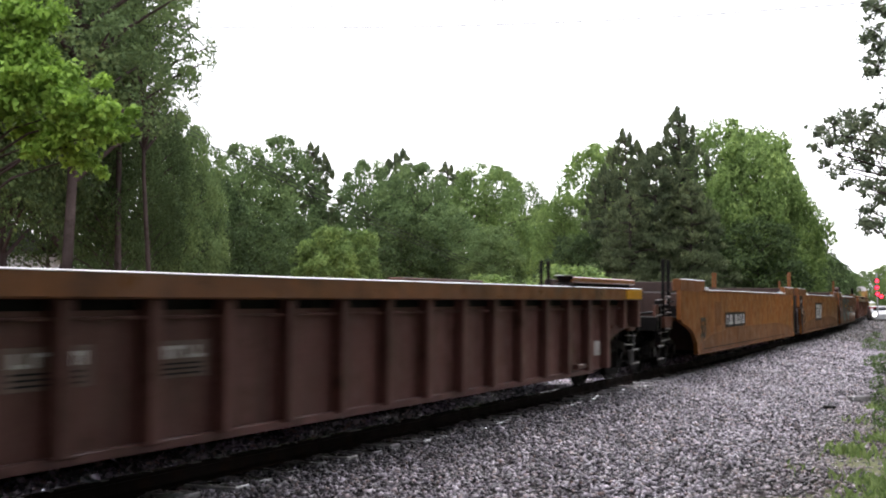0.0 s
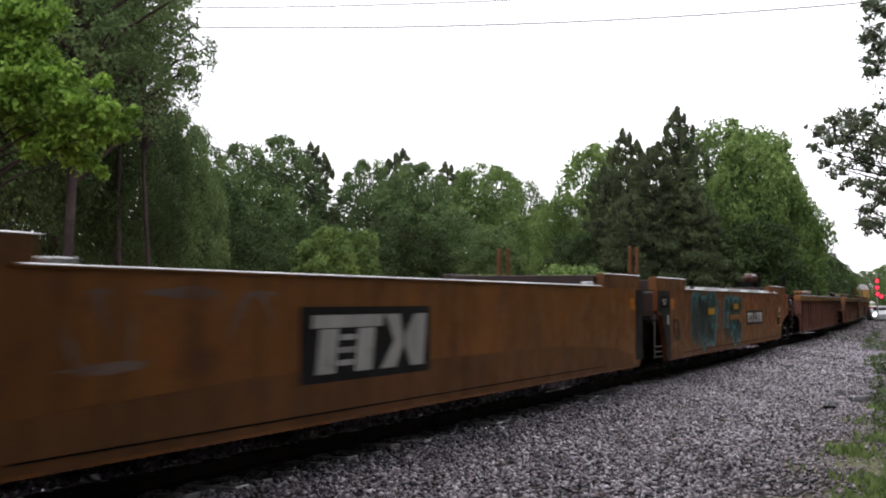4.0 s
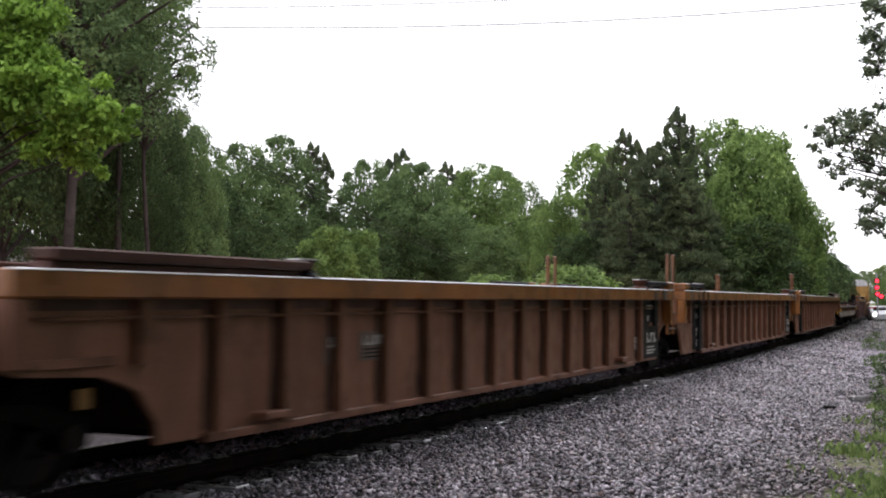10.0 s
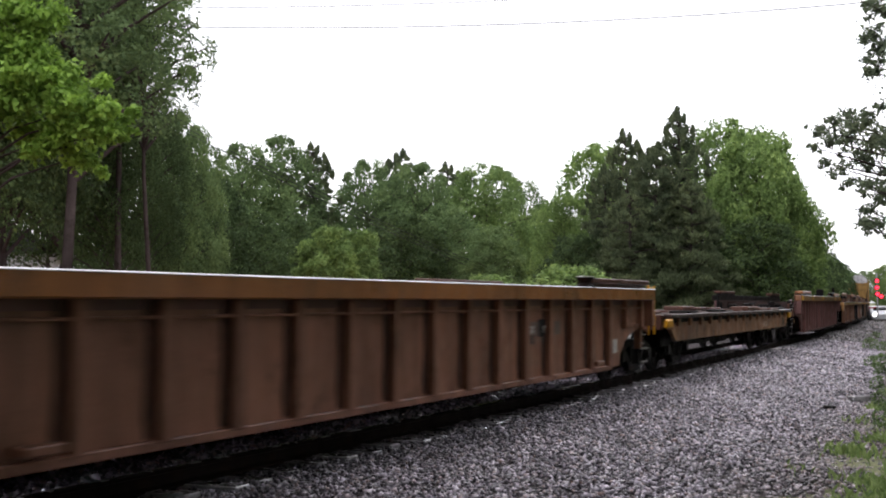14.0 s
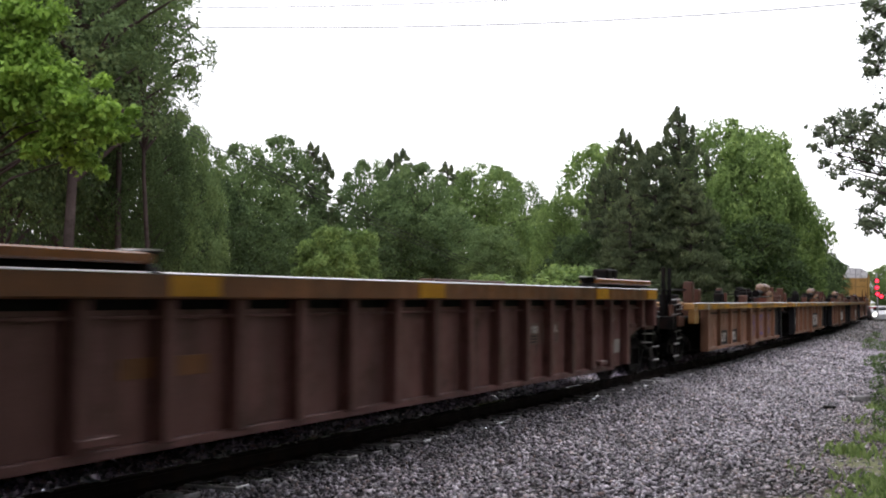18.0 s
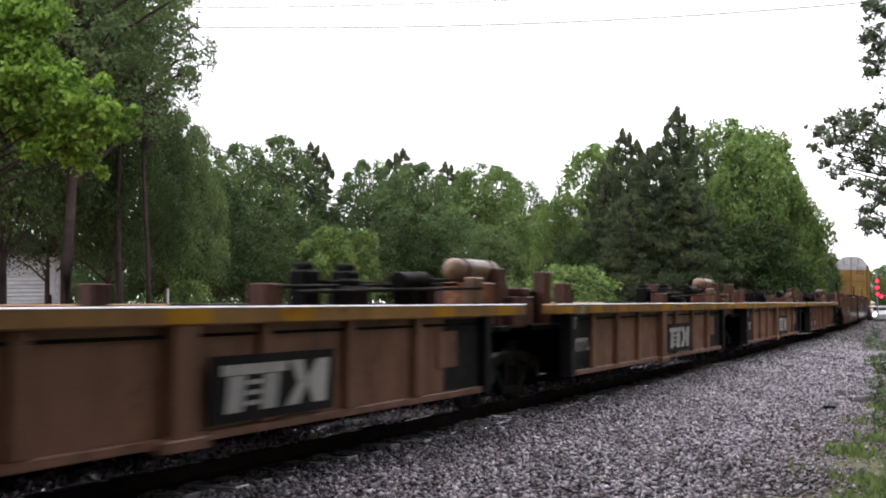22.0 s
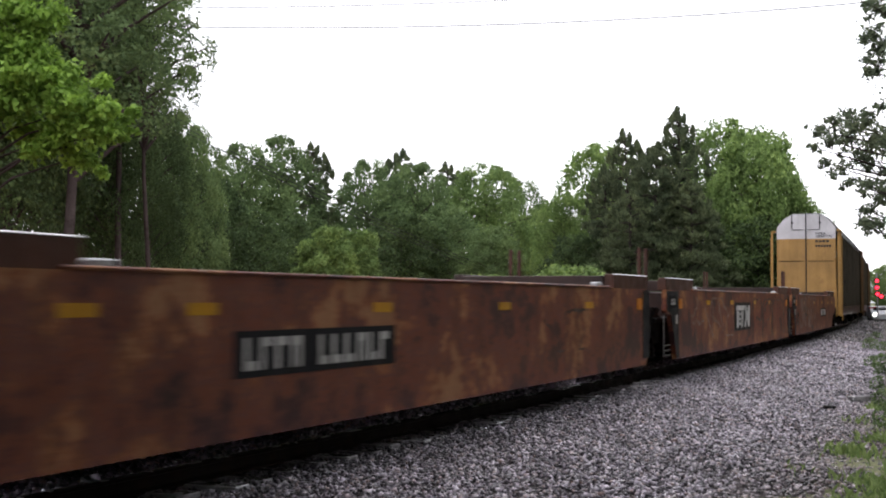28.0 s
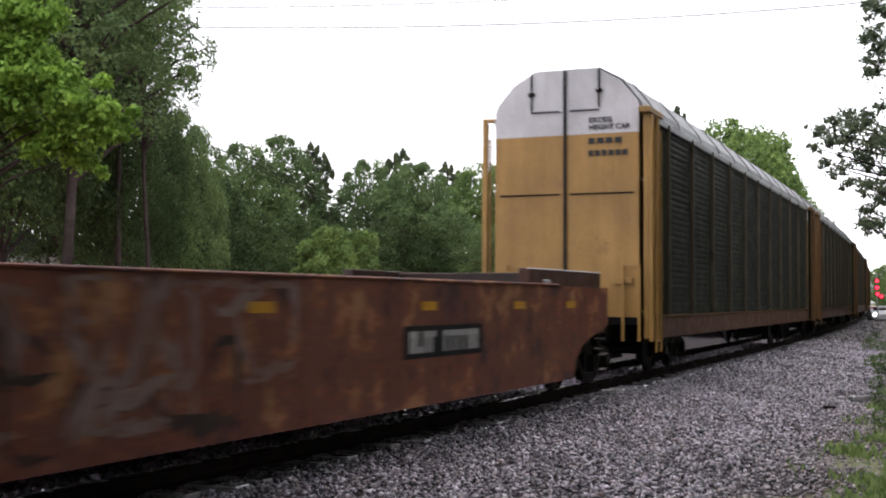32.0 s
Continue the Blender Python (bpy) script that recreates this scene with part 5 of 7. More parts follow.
def build_train():
    # a dark ribbed well at the front
    u, h = ribbed_well(-173.8, -154.65, "dark brown ribbed well car with amber top chord", BROWN, DARK_CHORD, 1, arch_end, arch_end, first=0.94, marks=((-3.6, -3.0), (-5.2, -4.4)))
    for x in (-h + 0.3, h - 0.05):
        truck(u, x, (-173.8, -154.65))
    part("yellow_mark", boxes((h - 0.95, h - 0.01, -1.585, -1.569, 1.47, 1.63)), YELLOW, u, "yellow clearance mark")
    # three tan smooth wells
    c = (-151.3, -133.5)
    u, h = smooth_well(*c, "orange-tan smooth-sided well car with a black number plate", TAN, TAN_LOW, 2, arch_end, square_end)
    truck(u, -h + 0.2, c)
    truck(u, h + 0.85, c)
    bars_of_writing(u, -3.85, -1.25, 0.86, 1.1, -1.5, 11, 21, gaps=(4,))
    words(u, "53", 0.62, pose(-6.95, -1.508, 0.64, 90), INK, "black stencilled size number")
    part("primer_patch", boxes((-5.2, -4.5, -1.504, -1.498, 0.86, 1.42)), TAN_LOW, u, "dull primer patch")
    stake_posts(u, h + 0.4, TAN_LOW)
    stake_posts(u, -h - 0.4, UNDER, 2.27)
    c = (-132.0, -114.6)
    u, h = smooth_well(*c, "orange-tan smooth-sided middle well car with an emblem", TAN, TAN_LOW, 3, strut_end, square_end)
    truck(u, h + 0.7, c)
    logo_block(u, -2.7, -0.2, 0.74, 1.3, -1.5)
    words(u, "53", 0.62, pose(-h + 1.25, -1.508, 0.64, 90), INK, "black stencilled size number")
    scrawl(u, -6.0, -3.2, 0.95, 1.5, -1.5, 6, 4, PALE)
    stake_posts(u, h + 0.35, TAN_LOW)
    c = (-113.4, -95.4)
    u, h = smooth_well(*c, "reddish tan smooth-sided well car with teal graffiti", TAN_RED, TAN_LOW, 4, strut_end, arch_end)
    truck(u, h + 0.4, c)
    bars_of_writing(u, 1.1, 3.55, 0.86, 1.12, -1.5, 11, 22, gaps=(4,))
    spray(u, -5.9, -3.3, 0.52, 1.5, -1.5, (1, 4, 3, 1, 2), INK, TEAL)
    spray(u, -2.2, 0.12, 0.5, 1.45, -1.5, (0, 4, 2, 3), INK, TEAL)
    scrawl(u, -3.4, -2.4, 0.7, 1.5, -1.5, 6, 6, TEAL, 0.06)
    for x, z in ((-3.9, 1.2), (-0.75, 1.3)):
        part("yellow_patch", boxes((x - 0.35, x + 0.35, -1.53, -1.522, z - 0.07, z + 0.07)), YELLOW, u, "yellow painted patch")
    part("tan_placard", boxes((-1.6, 0.0, -1.53, -1.522, 0.98, 1.1), (-0.25, 0.0, -1.53, -1.522, 0.9, 1.2)), CHORD, u)
    words(u, "53", 0.62, pose(-h + 1.3, -1.508, 0.64, 90), INK, "black stencilled size number")
    top_plates(u, ((-4.6, -2.7), (-1.7, 0.15), (1.2, 3.1), (4.0, 4.85)), GALVA)
    tank(u, h - 0.6, h + 1.0, -0.3, 2.18, 0.16, TANK, "dark red air tank")
    for x in (h - 0.65, h + 0.5):
        part("tank_bracket", boxes((x - 0.07, x + 0.07, -0.48, -0.1, 1.06, 2.06), bevel=0.012), UNDER, u)
    part("brake_stand", boxes((h + 0.72, h + 0.86, -0.5, -0.1, 1.06, 2.36), bevel=0.012), UNDER, u)
    part("end_plate", boxes((h - 0.85, h - 0.04, -1.512, -1.5, 1.0, 1.62), bevel=0.004), TAN_RED, u, "tan bolted end plate")
    part("square_opening", boxes((h - 2.4, h - 2.0, -1.51, -1.498, 0.71, 0.95)), UNDER, u, "dark square jacking pocket")
    part("pocket_rim", boxes((h - 2.42, h - 1.98, -1.53, -1.498, 0.95, 0.975), (h - 2.42, h - 1.98, -1.53, -1.498, 0.685, 0.71), bevel=0.004), WORN, u)
    part("square_label", boxes((h - 2.08, h - 1.84, -1.512, -1.499, 1.1, 1.25)), WHITE, u, "small cream and dark label")
    bm = bmesh.new()
    for p, q in (((h + 0.0, -1.2, 2.2), (h + 0.95, -1.2, 2.24)), ((h + 0.0, -1.2, 1.8), (h + 0.95, -1.2, 1.82)), ((h + 0.9, -1.2, 1.0), (h + 0.9, -1.2, 2.24))):
        rod(bm, p, q, 0.028, 8)
    part("hand_loop", tidy(bm), UNDER, u, "black bent handrail")
    part("hand_post", boxes((h + 1.2, h + 1.34, -1.26, -1.14, 0.9, 2.3), bevel=0.012), UNDER, u, "black upright post")
    # ribbed wells: one alone, then a set of three
    c = (-92.3, -73.2)
    u, h = ribbed_well(*c, "reddish brown ribbed well car with rusty amber chord", RED_BROWN, CHORD, 5, wheel_arch, arch_end, first=0.95, marks=((-5.7, -5.1), (-4.9, -4.2)))
    for x in (-h + 0.4, h + 0.6):
        truck(u, x, c)
    bm = bmesh.new()
    rod(bm, (h + 1.0, -0.45, 1.78), (h + 1.0, -0.38, 1.78), 0.22, 20)
    rod(bm, (h + 1.0, -0.4, 1.0), (h + 1.0, -0.4, 1.78), 0.07, 8)
    part("brake_wheel", tidy(bm), UNDER, u, "black hand brake wheel")
    part("end_beam", boxes((h, h + 1.3, -1.1, 1.1, 0.95, 1.1), (h + 0.3, h + 0.5, -1.3, -1.1, 0.6, 1.5), (h + 0.9, h + 1.1, -1.3, -1.15, 0.5, 1.45), bevel=0.012), UNDER, u)
    c = (-69.9, -52.5)
    u, h = ribbed_well(*c, "faded tan ribbed well car with black end panel", CLAY, CHORD, 6, wheel_arch, short_arch, black=((7.1, 8.2),), first=1.5, gap=1.0, marks=((-4.4, -4.0), (-3.7, -3.2)))
    truck(u, -h + 0.2, c)
    truck(u, h + 0.45, c)
    stake_posts(u, h + 0.9, DARK_CHORD, 2.38)
    c = (-51.45, -33.6)
    u, h = ribbed_well(*c, "faded tan ribbed middle well car with black end panels", CLAY, CHORD, 7, short_arch, short_arch, black=((-7.35, -6.35), (7.3, 8.35)), first=1.05, marks=((5.9, 6.4),))
    truck(u, h + 0.6, c)
    stake_posts(u, h + 0.9, DARK_CHORD, 2.38)
    words(u, "53", 0.4, pose(h - 2.07, -1.375, 0.7, 90), INK, "black stencilled size number")
    c = (-32.75, -14.0)
    u, h = ribbed_well(*c, "faded tan ribbed well car with black end panel", CLAY, CHORD, 8, short_arch, arch_end, black=((-7.85, -6.95),), first=0.65, gap=0.98, marks=((3.0, 3.5), (3.8, 4.3)))
    truck(u, h + 0.4, c)
    part("data_label", boxes((3.27, 3.67, -1.378, -1.368, 0.94, 1.14), (4.12, 4.62, -1.378, -1.368, 0.94, 1.14)), PATCH, u, "pale data label")
    part("label_square", boxes((3.67, 4.12, -1.38, -1.368, 0.92, 1.17)), BLACK, u, "black square label")
    handrail(u, h + 0.12, -1.4, 0.8, 1.72, YELLOW, 0.42, True)
    flat_car(-12.5, 5.0)
    c = (7.7, 26.1)
    u, h = ribbed_well(*c, "dark brown ribbed well car with yellow corner marks", UMBER, DARK_CHORD, 10, wheel_arch, arch_end, first=0.15, gap=0.975, marks=((2.73, 3.33), (3.53, 4.18)))
    for x in (-h + 0.1, h + 0.3):
        truck(u, x, c)
    for p, q in ((-5.6, -5.15), (-4.95, -4.5)):
        part("faded_patch", boxes((p, q, -1.376, -1.366, 0.84, 1.0), bevel=0.003), DARK_CHORD, u, "faded rubbed-out lettering")
    for x in (-h + 0.35, -h + 4.25, -h + 8.6, h - 3.4, h - 0.4):
        part("yellow_mark", boxes((x - 0.32, x + 0.32, -1.582, -1.569, 1.47, 1.63)), YELLOW, u, "yellow clearance mark")
    bm = bmesh.new()
    rod(bm, (h + 1.65, -0.86, 1.56), (h + 1.65, -0.8, 1.56), 0.27, 24)
    part("brake_wheel", tidy(bm, 0.015), UNDER, u, "black hand brake wheel")
    part("brake_stand", boxes((h + 1.35, h + 1.95, -0.78, -0.4, 0.9, 1.62), bevel=0.03), UNDER, u, "black brake stand")
    for x in (h + 2.68, h + 3.18):
        part("hand_post", boxes((x - 0.04, x + 0.04, -1.04, -0.96, 0.9, 2.13), bevel=0.01), UNDER, u)
    for a, b in ((h - 0.45, h - 0.12), (h - 0.05, h + 0.22)):
        part("valve_box", boxes((a, b, -0.75, -0.45, 1.1, 2.03), bevel=0.03), UNDER, u)
    part("data_sheet", boxes((h - 2.37, h - 2.17, -1.378, -1.368, 1.08, 1.25)), WHITE, u, "white paper data sheet")
    part("deck_plate", boxes((h + 0.2, h + 1.3, -1.18, 0.4, 1.065, 1.16), bevel=0.012), RUST, u)
    # five short wells
    spans = [(29.4, 44.0), (44.9, 59.3), (60.1, 74.2), (75.0, 89.2), (89.9, 105.0)]
    for k, (a, b) in enumerate(spans):
        label = ("tan short well car with violet graffiti and white marks", "tan short well car with emblem and rusty air tank", "tan short well car with emblem and tan air tank", "tan short well car with emblem and black end panels", "tan short well car with lettered black panel and ladder")[k]
        u, h = low_well(a, b, label, 30 + k, k > 0, k in (1, 2, 3), k)
        truck(u, -h + (0.6 if k == 0 else -0.2), (a, b))
        if k == 4:
            truck(u, h + 0.6, (a, b))
            handrail(u, h + 0.1, -1.4, 0.9, 1.95, CHORD, 0.5, True)
        if k == 0:
            for a, b in ((0.55, 1.35), (1.9, 2.85), (3.35, 4.05)):
                scrawl(u, a, b, 0.5, 1.02, -1.412, 22, int(a * 10), VIOLET, 0.055)
            coupler(u, -h, -1)
    # three rusty smooth wells
    c = (108.2, 125.65)
    u, h = smooth_well(*c, "rusty brown smooth-sided well car with yellow reflectors", RUST, RUST_LOW, 12, arch_end, square_end)
    truck(u, -h + 0.2, c)
    truck(u, h + 1.0, c)
    bars_of_writing(u, -4.2, -1.5, 0.84, 1.12, -1.5, 11, 23, gaps=(4,))
    reflectors(u, (-6.2, -4.75, -1.65, 1.75, 5.3), 1.37, w=0.4)
    scrawl(u, 3.2, 7.6, 0.7, 1.3, -1.5, 5, 12, DARK_SPRAY, 0.045)
    stake_posts(u, h + 0.5, RUST_LOW)
    stake_posts(u, -h - 0.6, UNDER)
    c = (127.1, 144.55)
    u, h = smooth_well(*c, "rusty smooth-sided middle well car with faded graffiti and emblem", RUST, RUST_LOW, 13, strut_end, square_end)
    truck(u, h + 0.6, c)
    logo_block(u, -1.15, 1.0, 0.76, 1.32, -1.5)
    arches(u, ((1.35, 3.25), (3.3, 5.0), (5.1, 7.6)), 0.36, 1.58, -1.5, DARK_SPRAY)
    scrawl(u, 1.5, 7.4, 0.9, 1.4, -1.5, 9, 13, DARK_SPRAY, 0.06)
    scrawl(u, -6.5, -1.4, 0.6, 1.5, -1.5, 14, 14, PALE, 0.05)
    reflectors(u, (-4.6, -1.6, 1.9, 4.6), 1.4, w=0.4)
    stake_posts(u, h + 0.4, RUST_LOW)
    c = (145.5, 163.2)
    u, h = smooth_well(*c, "rusty smooth-sided well car with pale weathered graffiti", RUST, RUST_LOW, 14, strut_end, arch_end)
    truck(u, h + 0.4, c)
    bars_of_writing(u, 1.6, 3.5, 0.86, 1.1, -1.5, 11, 24, gaps=(4,))
    scrawl(u, -6.3, -3.9, 0.55, 1.5, -1.5, 16, 19, PALE, 0.15)
    arches(u, ((-6.2, -5.2), (-5.1, -4.2)), 0.5, 1.58, -1.504, DARK_SPRAY)
    scrawl(u, -3.6, -2.2, 0.5, 1.6, -1.5, 16, 15, PALE, 0.1)
    scrawl(u, -2.4, -0.7, 0.75, 1.58, -1.5, 12, 18, PALE, 0.09)
    scrawl(u, -5.4, -1.6, 0.38, 1.2, -1.5, 8, 16, DARK_SPRAY, 0.1)
    scrawl(u, -6.6, -5.4, 0.6, 1.3, -1.5, 5, 17, CLAY, 0.1)
    reflectors(u, (-5.0, -1.25, 2.1, 4.9, 7.0), 1.38, w=0.4)
    words(u, "53", 0.62, pose(-h + 1.35, -1.508, 0.62, 90), INK, "black stencilled size number")
    decks = {-154.65: (1, 0.9, UNDER), -151.3: (-1, 1.25, UNDER), -95.4: (1, 1.0, UNDER), -92.3: (-1, 0.9, UNDER), -73.2: (1, 1.2, UNDER), -69.9: (-1, 1.0, UNDER), 7.7: (-1, 1.1, UNDER), 26.1: (1, 1.2, UNDER), 29.4: (-1, 1.0, UNDER), 105.0: (1, 1.0, CHORD), 108.2: (-1, 1.0, UNDER), 163.2: (1, 0.7, UNDER), -14.0: (1, 0.5, CLAY)}
    for unit, c0, c1 in list(UNITS):
        for c in (c0, c1):
            if c in decks:
                e, reach, mat = decks[c]
                coupler_deck(unit, (c1 - c0) / 2, e, reach, mat, int(abs(c) * 10))
    # enclosed autoracks
    a = 165.4
    for k in range(6):
        u, h = autorack(a, a + 26.3, k < 2, "enclosed autorack car with ochre doors and pale roof", k == 0)
        if k == 0:
            for i in range(4):
                part("letter_bar", boxes((-h + 0.075, -h + 0.095, -0.57 - 0.17 * i, -0.45 - 0.17 * i, 4.35, 4.45)), INK, u)
            for i in range(6):
                part("letter_bar", boxes((-h + 0.075, -h + 0.095, -0.54 - 0.13 * i, -0.45 - 0.13 * i, 4.12, 4.22)), INK, u)
            words(u, "EXCESS\nHEIGHT CAR", 0.135, pose(-h + 0.09, -0.46, 4.74, 90, 0, -90), INK, "black words on white")
        a += 27.9


build_train()
# ---- trees ----


def leaf_cloud(rng, blobs, count, size, mat, flat=0.55, sprays=14, droop=0.35):
    """Small leaves on many flattened sprays, which are gathered round lumpy blobs (centre, radii)."""
    weight = np.array([b[1][0] * b[1][1] + b[1][0] * b[1][2] for b in blobs])
    m = len(blobs) * sprays
    pick = rng.choice(len(blobs), m, p=weight / weight.sum())
    c = np.array([b[0] for b in blobs])[pick]
    r = np.array([b[1] for b in blobs])[pick]
    d = rng.normal(size=(m, 3))
    d /= np.linalg.norm(d, axis=1)[:, None]
    heart = c + d * r * (rng.uniform(0.25, 1.0, m) ** 0.6 * (1 + rng.normal(0, 0.12, m)))[:, None]
    reach = r.mean(1) * rng.uniform(0.24, 0.52, m)
    tone = 0.45 * rng.uniform(0, 1, len(blobs))[pick] + 0.55 * rng.uniform(0, 1, m)
    own = rng.choice(m, count, p=reach ** 2 / (reach ** 2).sum())
    e = rng.normal(size=(count, 3))
    e /= np.linalg.norm(e, axis=1)[:, None]
    far = rng.uniform(0, 1, count) ** 0.5
    pos = heart[own] + e * (far * reach[own])[:, None] * [1, 1, flat]
    side = d[own] * [1, 1, 0.3]
    up = 0.5 * side + 0.35 * e + rng.normal(0, 0.45, (count, 3)) + [0, 0, 0.55]
    a = 0.6 * e + 0.5 * side + rng.normal(0, 0.4, (count, 3)) + [0, 0, -droop]
    a /= np.linalg.norm(a, axis=1)[:, None]
    b = np.cross(up, a)
    b /= np.linalg.norm(b, axis=1)[:, None]
    s = size * rng.uniform(0.6, 1.35, count)[:, None]
    v = np.stack([pos + b * s * 0.4, pos - b * s * 0.4, pos + a * s], 1)
    k = 3
    v = v.reshape(-1, 3)
    me = bpy.data.meshes.new("crown")
    me.vertices.add(len(v))
    me.vertices.foreach_set("co", v.ravel())
    me.loops.add(len(v))
    me.loops.foreach_set("vertex_index", np.arange(len(v)))
    me.polygons.add(count)
    me.polygons.foreach_set("loop_start", np.arange(count) * k)
    me.polygons.foreach_set("loop_total", np.full(count, k))
    me.update(calc_edges=True)
    at = me.attributes.new("clump", "FLOAT", "POINT")
    at.data.foreach_set("value", np.repeat(tone[own], k))
    me.materials.append(mat)
    return me


def limb(bm, pts, r0, r1, n=7):
    rings = []
    for i, p in enumerate(pts):
        r = r0 + (r1 - r0) * i / (len(pts) - 1)
        q = pts[min(i + 1, len(pts) - 1)] - pts[max(i - 1, 0)]
        rot = q.to_track_quat("Z", "Y")
        rings.append([bm.verts.new(p + rot @ Vector((math.cos(2 * math.pi * k / n) * r, math.sin(2 * math.pi * k / n) * r, 0))) for k in range(n)])
    for a, b in zip(rings, rings[1:]):
        for k in range(n):
            bm.faces.new((a[k], a[(k + 1) % n], b[(k + 1) % n], b[k]))


def clump_cloud(rng, clumps, count, size, mat, needles=False, inner=0.14, fringe=0.16):
    """Leaves on the outer shells of rounded clumps (centre, radius, way out of the crown), with a looser fill inside."""
    c, r, out = (np.array([q[k] for q in clumps], float) for k in range(3))
    m = len(c)
    tone = rng.uniform(0, 1, m)
    own = rng.choice(m, count, p=r ** 2 / (r ** 2).sum())
    d = rng.normal(size=(count, 3))
    d /= np.linalg.norm(d, axis=1)[:, None]
    d = d + 0.7 * out[own] + [0, 0, 0.4]
    d /= np.linalg.norm(d, axis=1)[:, None]
    # each shell is dented into a few smaller tufts
    dent = np.sin(d[:, 0] * 5.3 + own * 1.7) * np.sin(d[:, 1] * 5.9 + own) * np.sin(d[:, 2] * 6.4 + own * 0.6)
    rad = r[own] * (0.82 + 0.3 * dent + rng.normal(0, fringe, count))
    deep = rng.uniform(0, 1, count) < inner
    rad[deep] *= rng.uniform(-0.6, 0.7, deep.sum())
    pos = c[own] + d * rad[:, None] * [1, 1, 0.82]
    if needles:
        a = 0.8 * d + rng.normal(0, 0.4, (count, 3)) + [0, 0, 0.55]
        up = rng.normal(size=(count, 3))
    else:
        up = 0.8 * d + rng.normal(0, 0.5, (count, 3)) + [0, 0, 0.3]
        a = 0.35 * d + rng.normal(0, 0.7, (count, 3)) + [0, 0, -0.3]
    a /= np.linalg.norm(a, axis=1)[:, None]
    b = np.cross(up, a)
    b /= np.linalg.norm(b, axis=1)[:, None]
    k = size * rng.uniform(0.6, 1.3, count)[:, None]
    wide = 0.16 if needles else 0.46
    v = np.stack([pos + b * k * wide - a * k * 0.4, pos - b * k * wide - a * k * 0.4, pos + a * k * 0.6], 1).reshape(-1, 3)
    me = bpy.data.meshes.new("crown")
    me.vertices.add(len(v))
    me.vertices.foreach_set("co", v.ravel())
    me.loops.add(len(v))
    me.loops.foreach_set("vertex_index", np.arange(len(v)))
    me.polygons.add(count)
    me.polygons.foreach_set("loop_start", np.arange(count) * 3)
    me.polygons.foreach_set("loop_total", np.full(count, 3))
    me.update(calc_edges=True)
    at = me.attributes.new("clump", "FLOAT", "POINT")
    at.data.foreach_set("value", np.repeat(0.6 * tone[own] + 0.4 * rng.uniform(0, 1, count), 3))
    me.materials.append(mat)
    return me


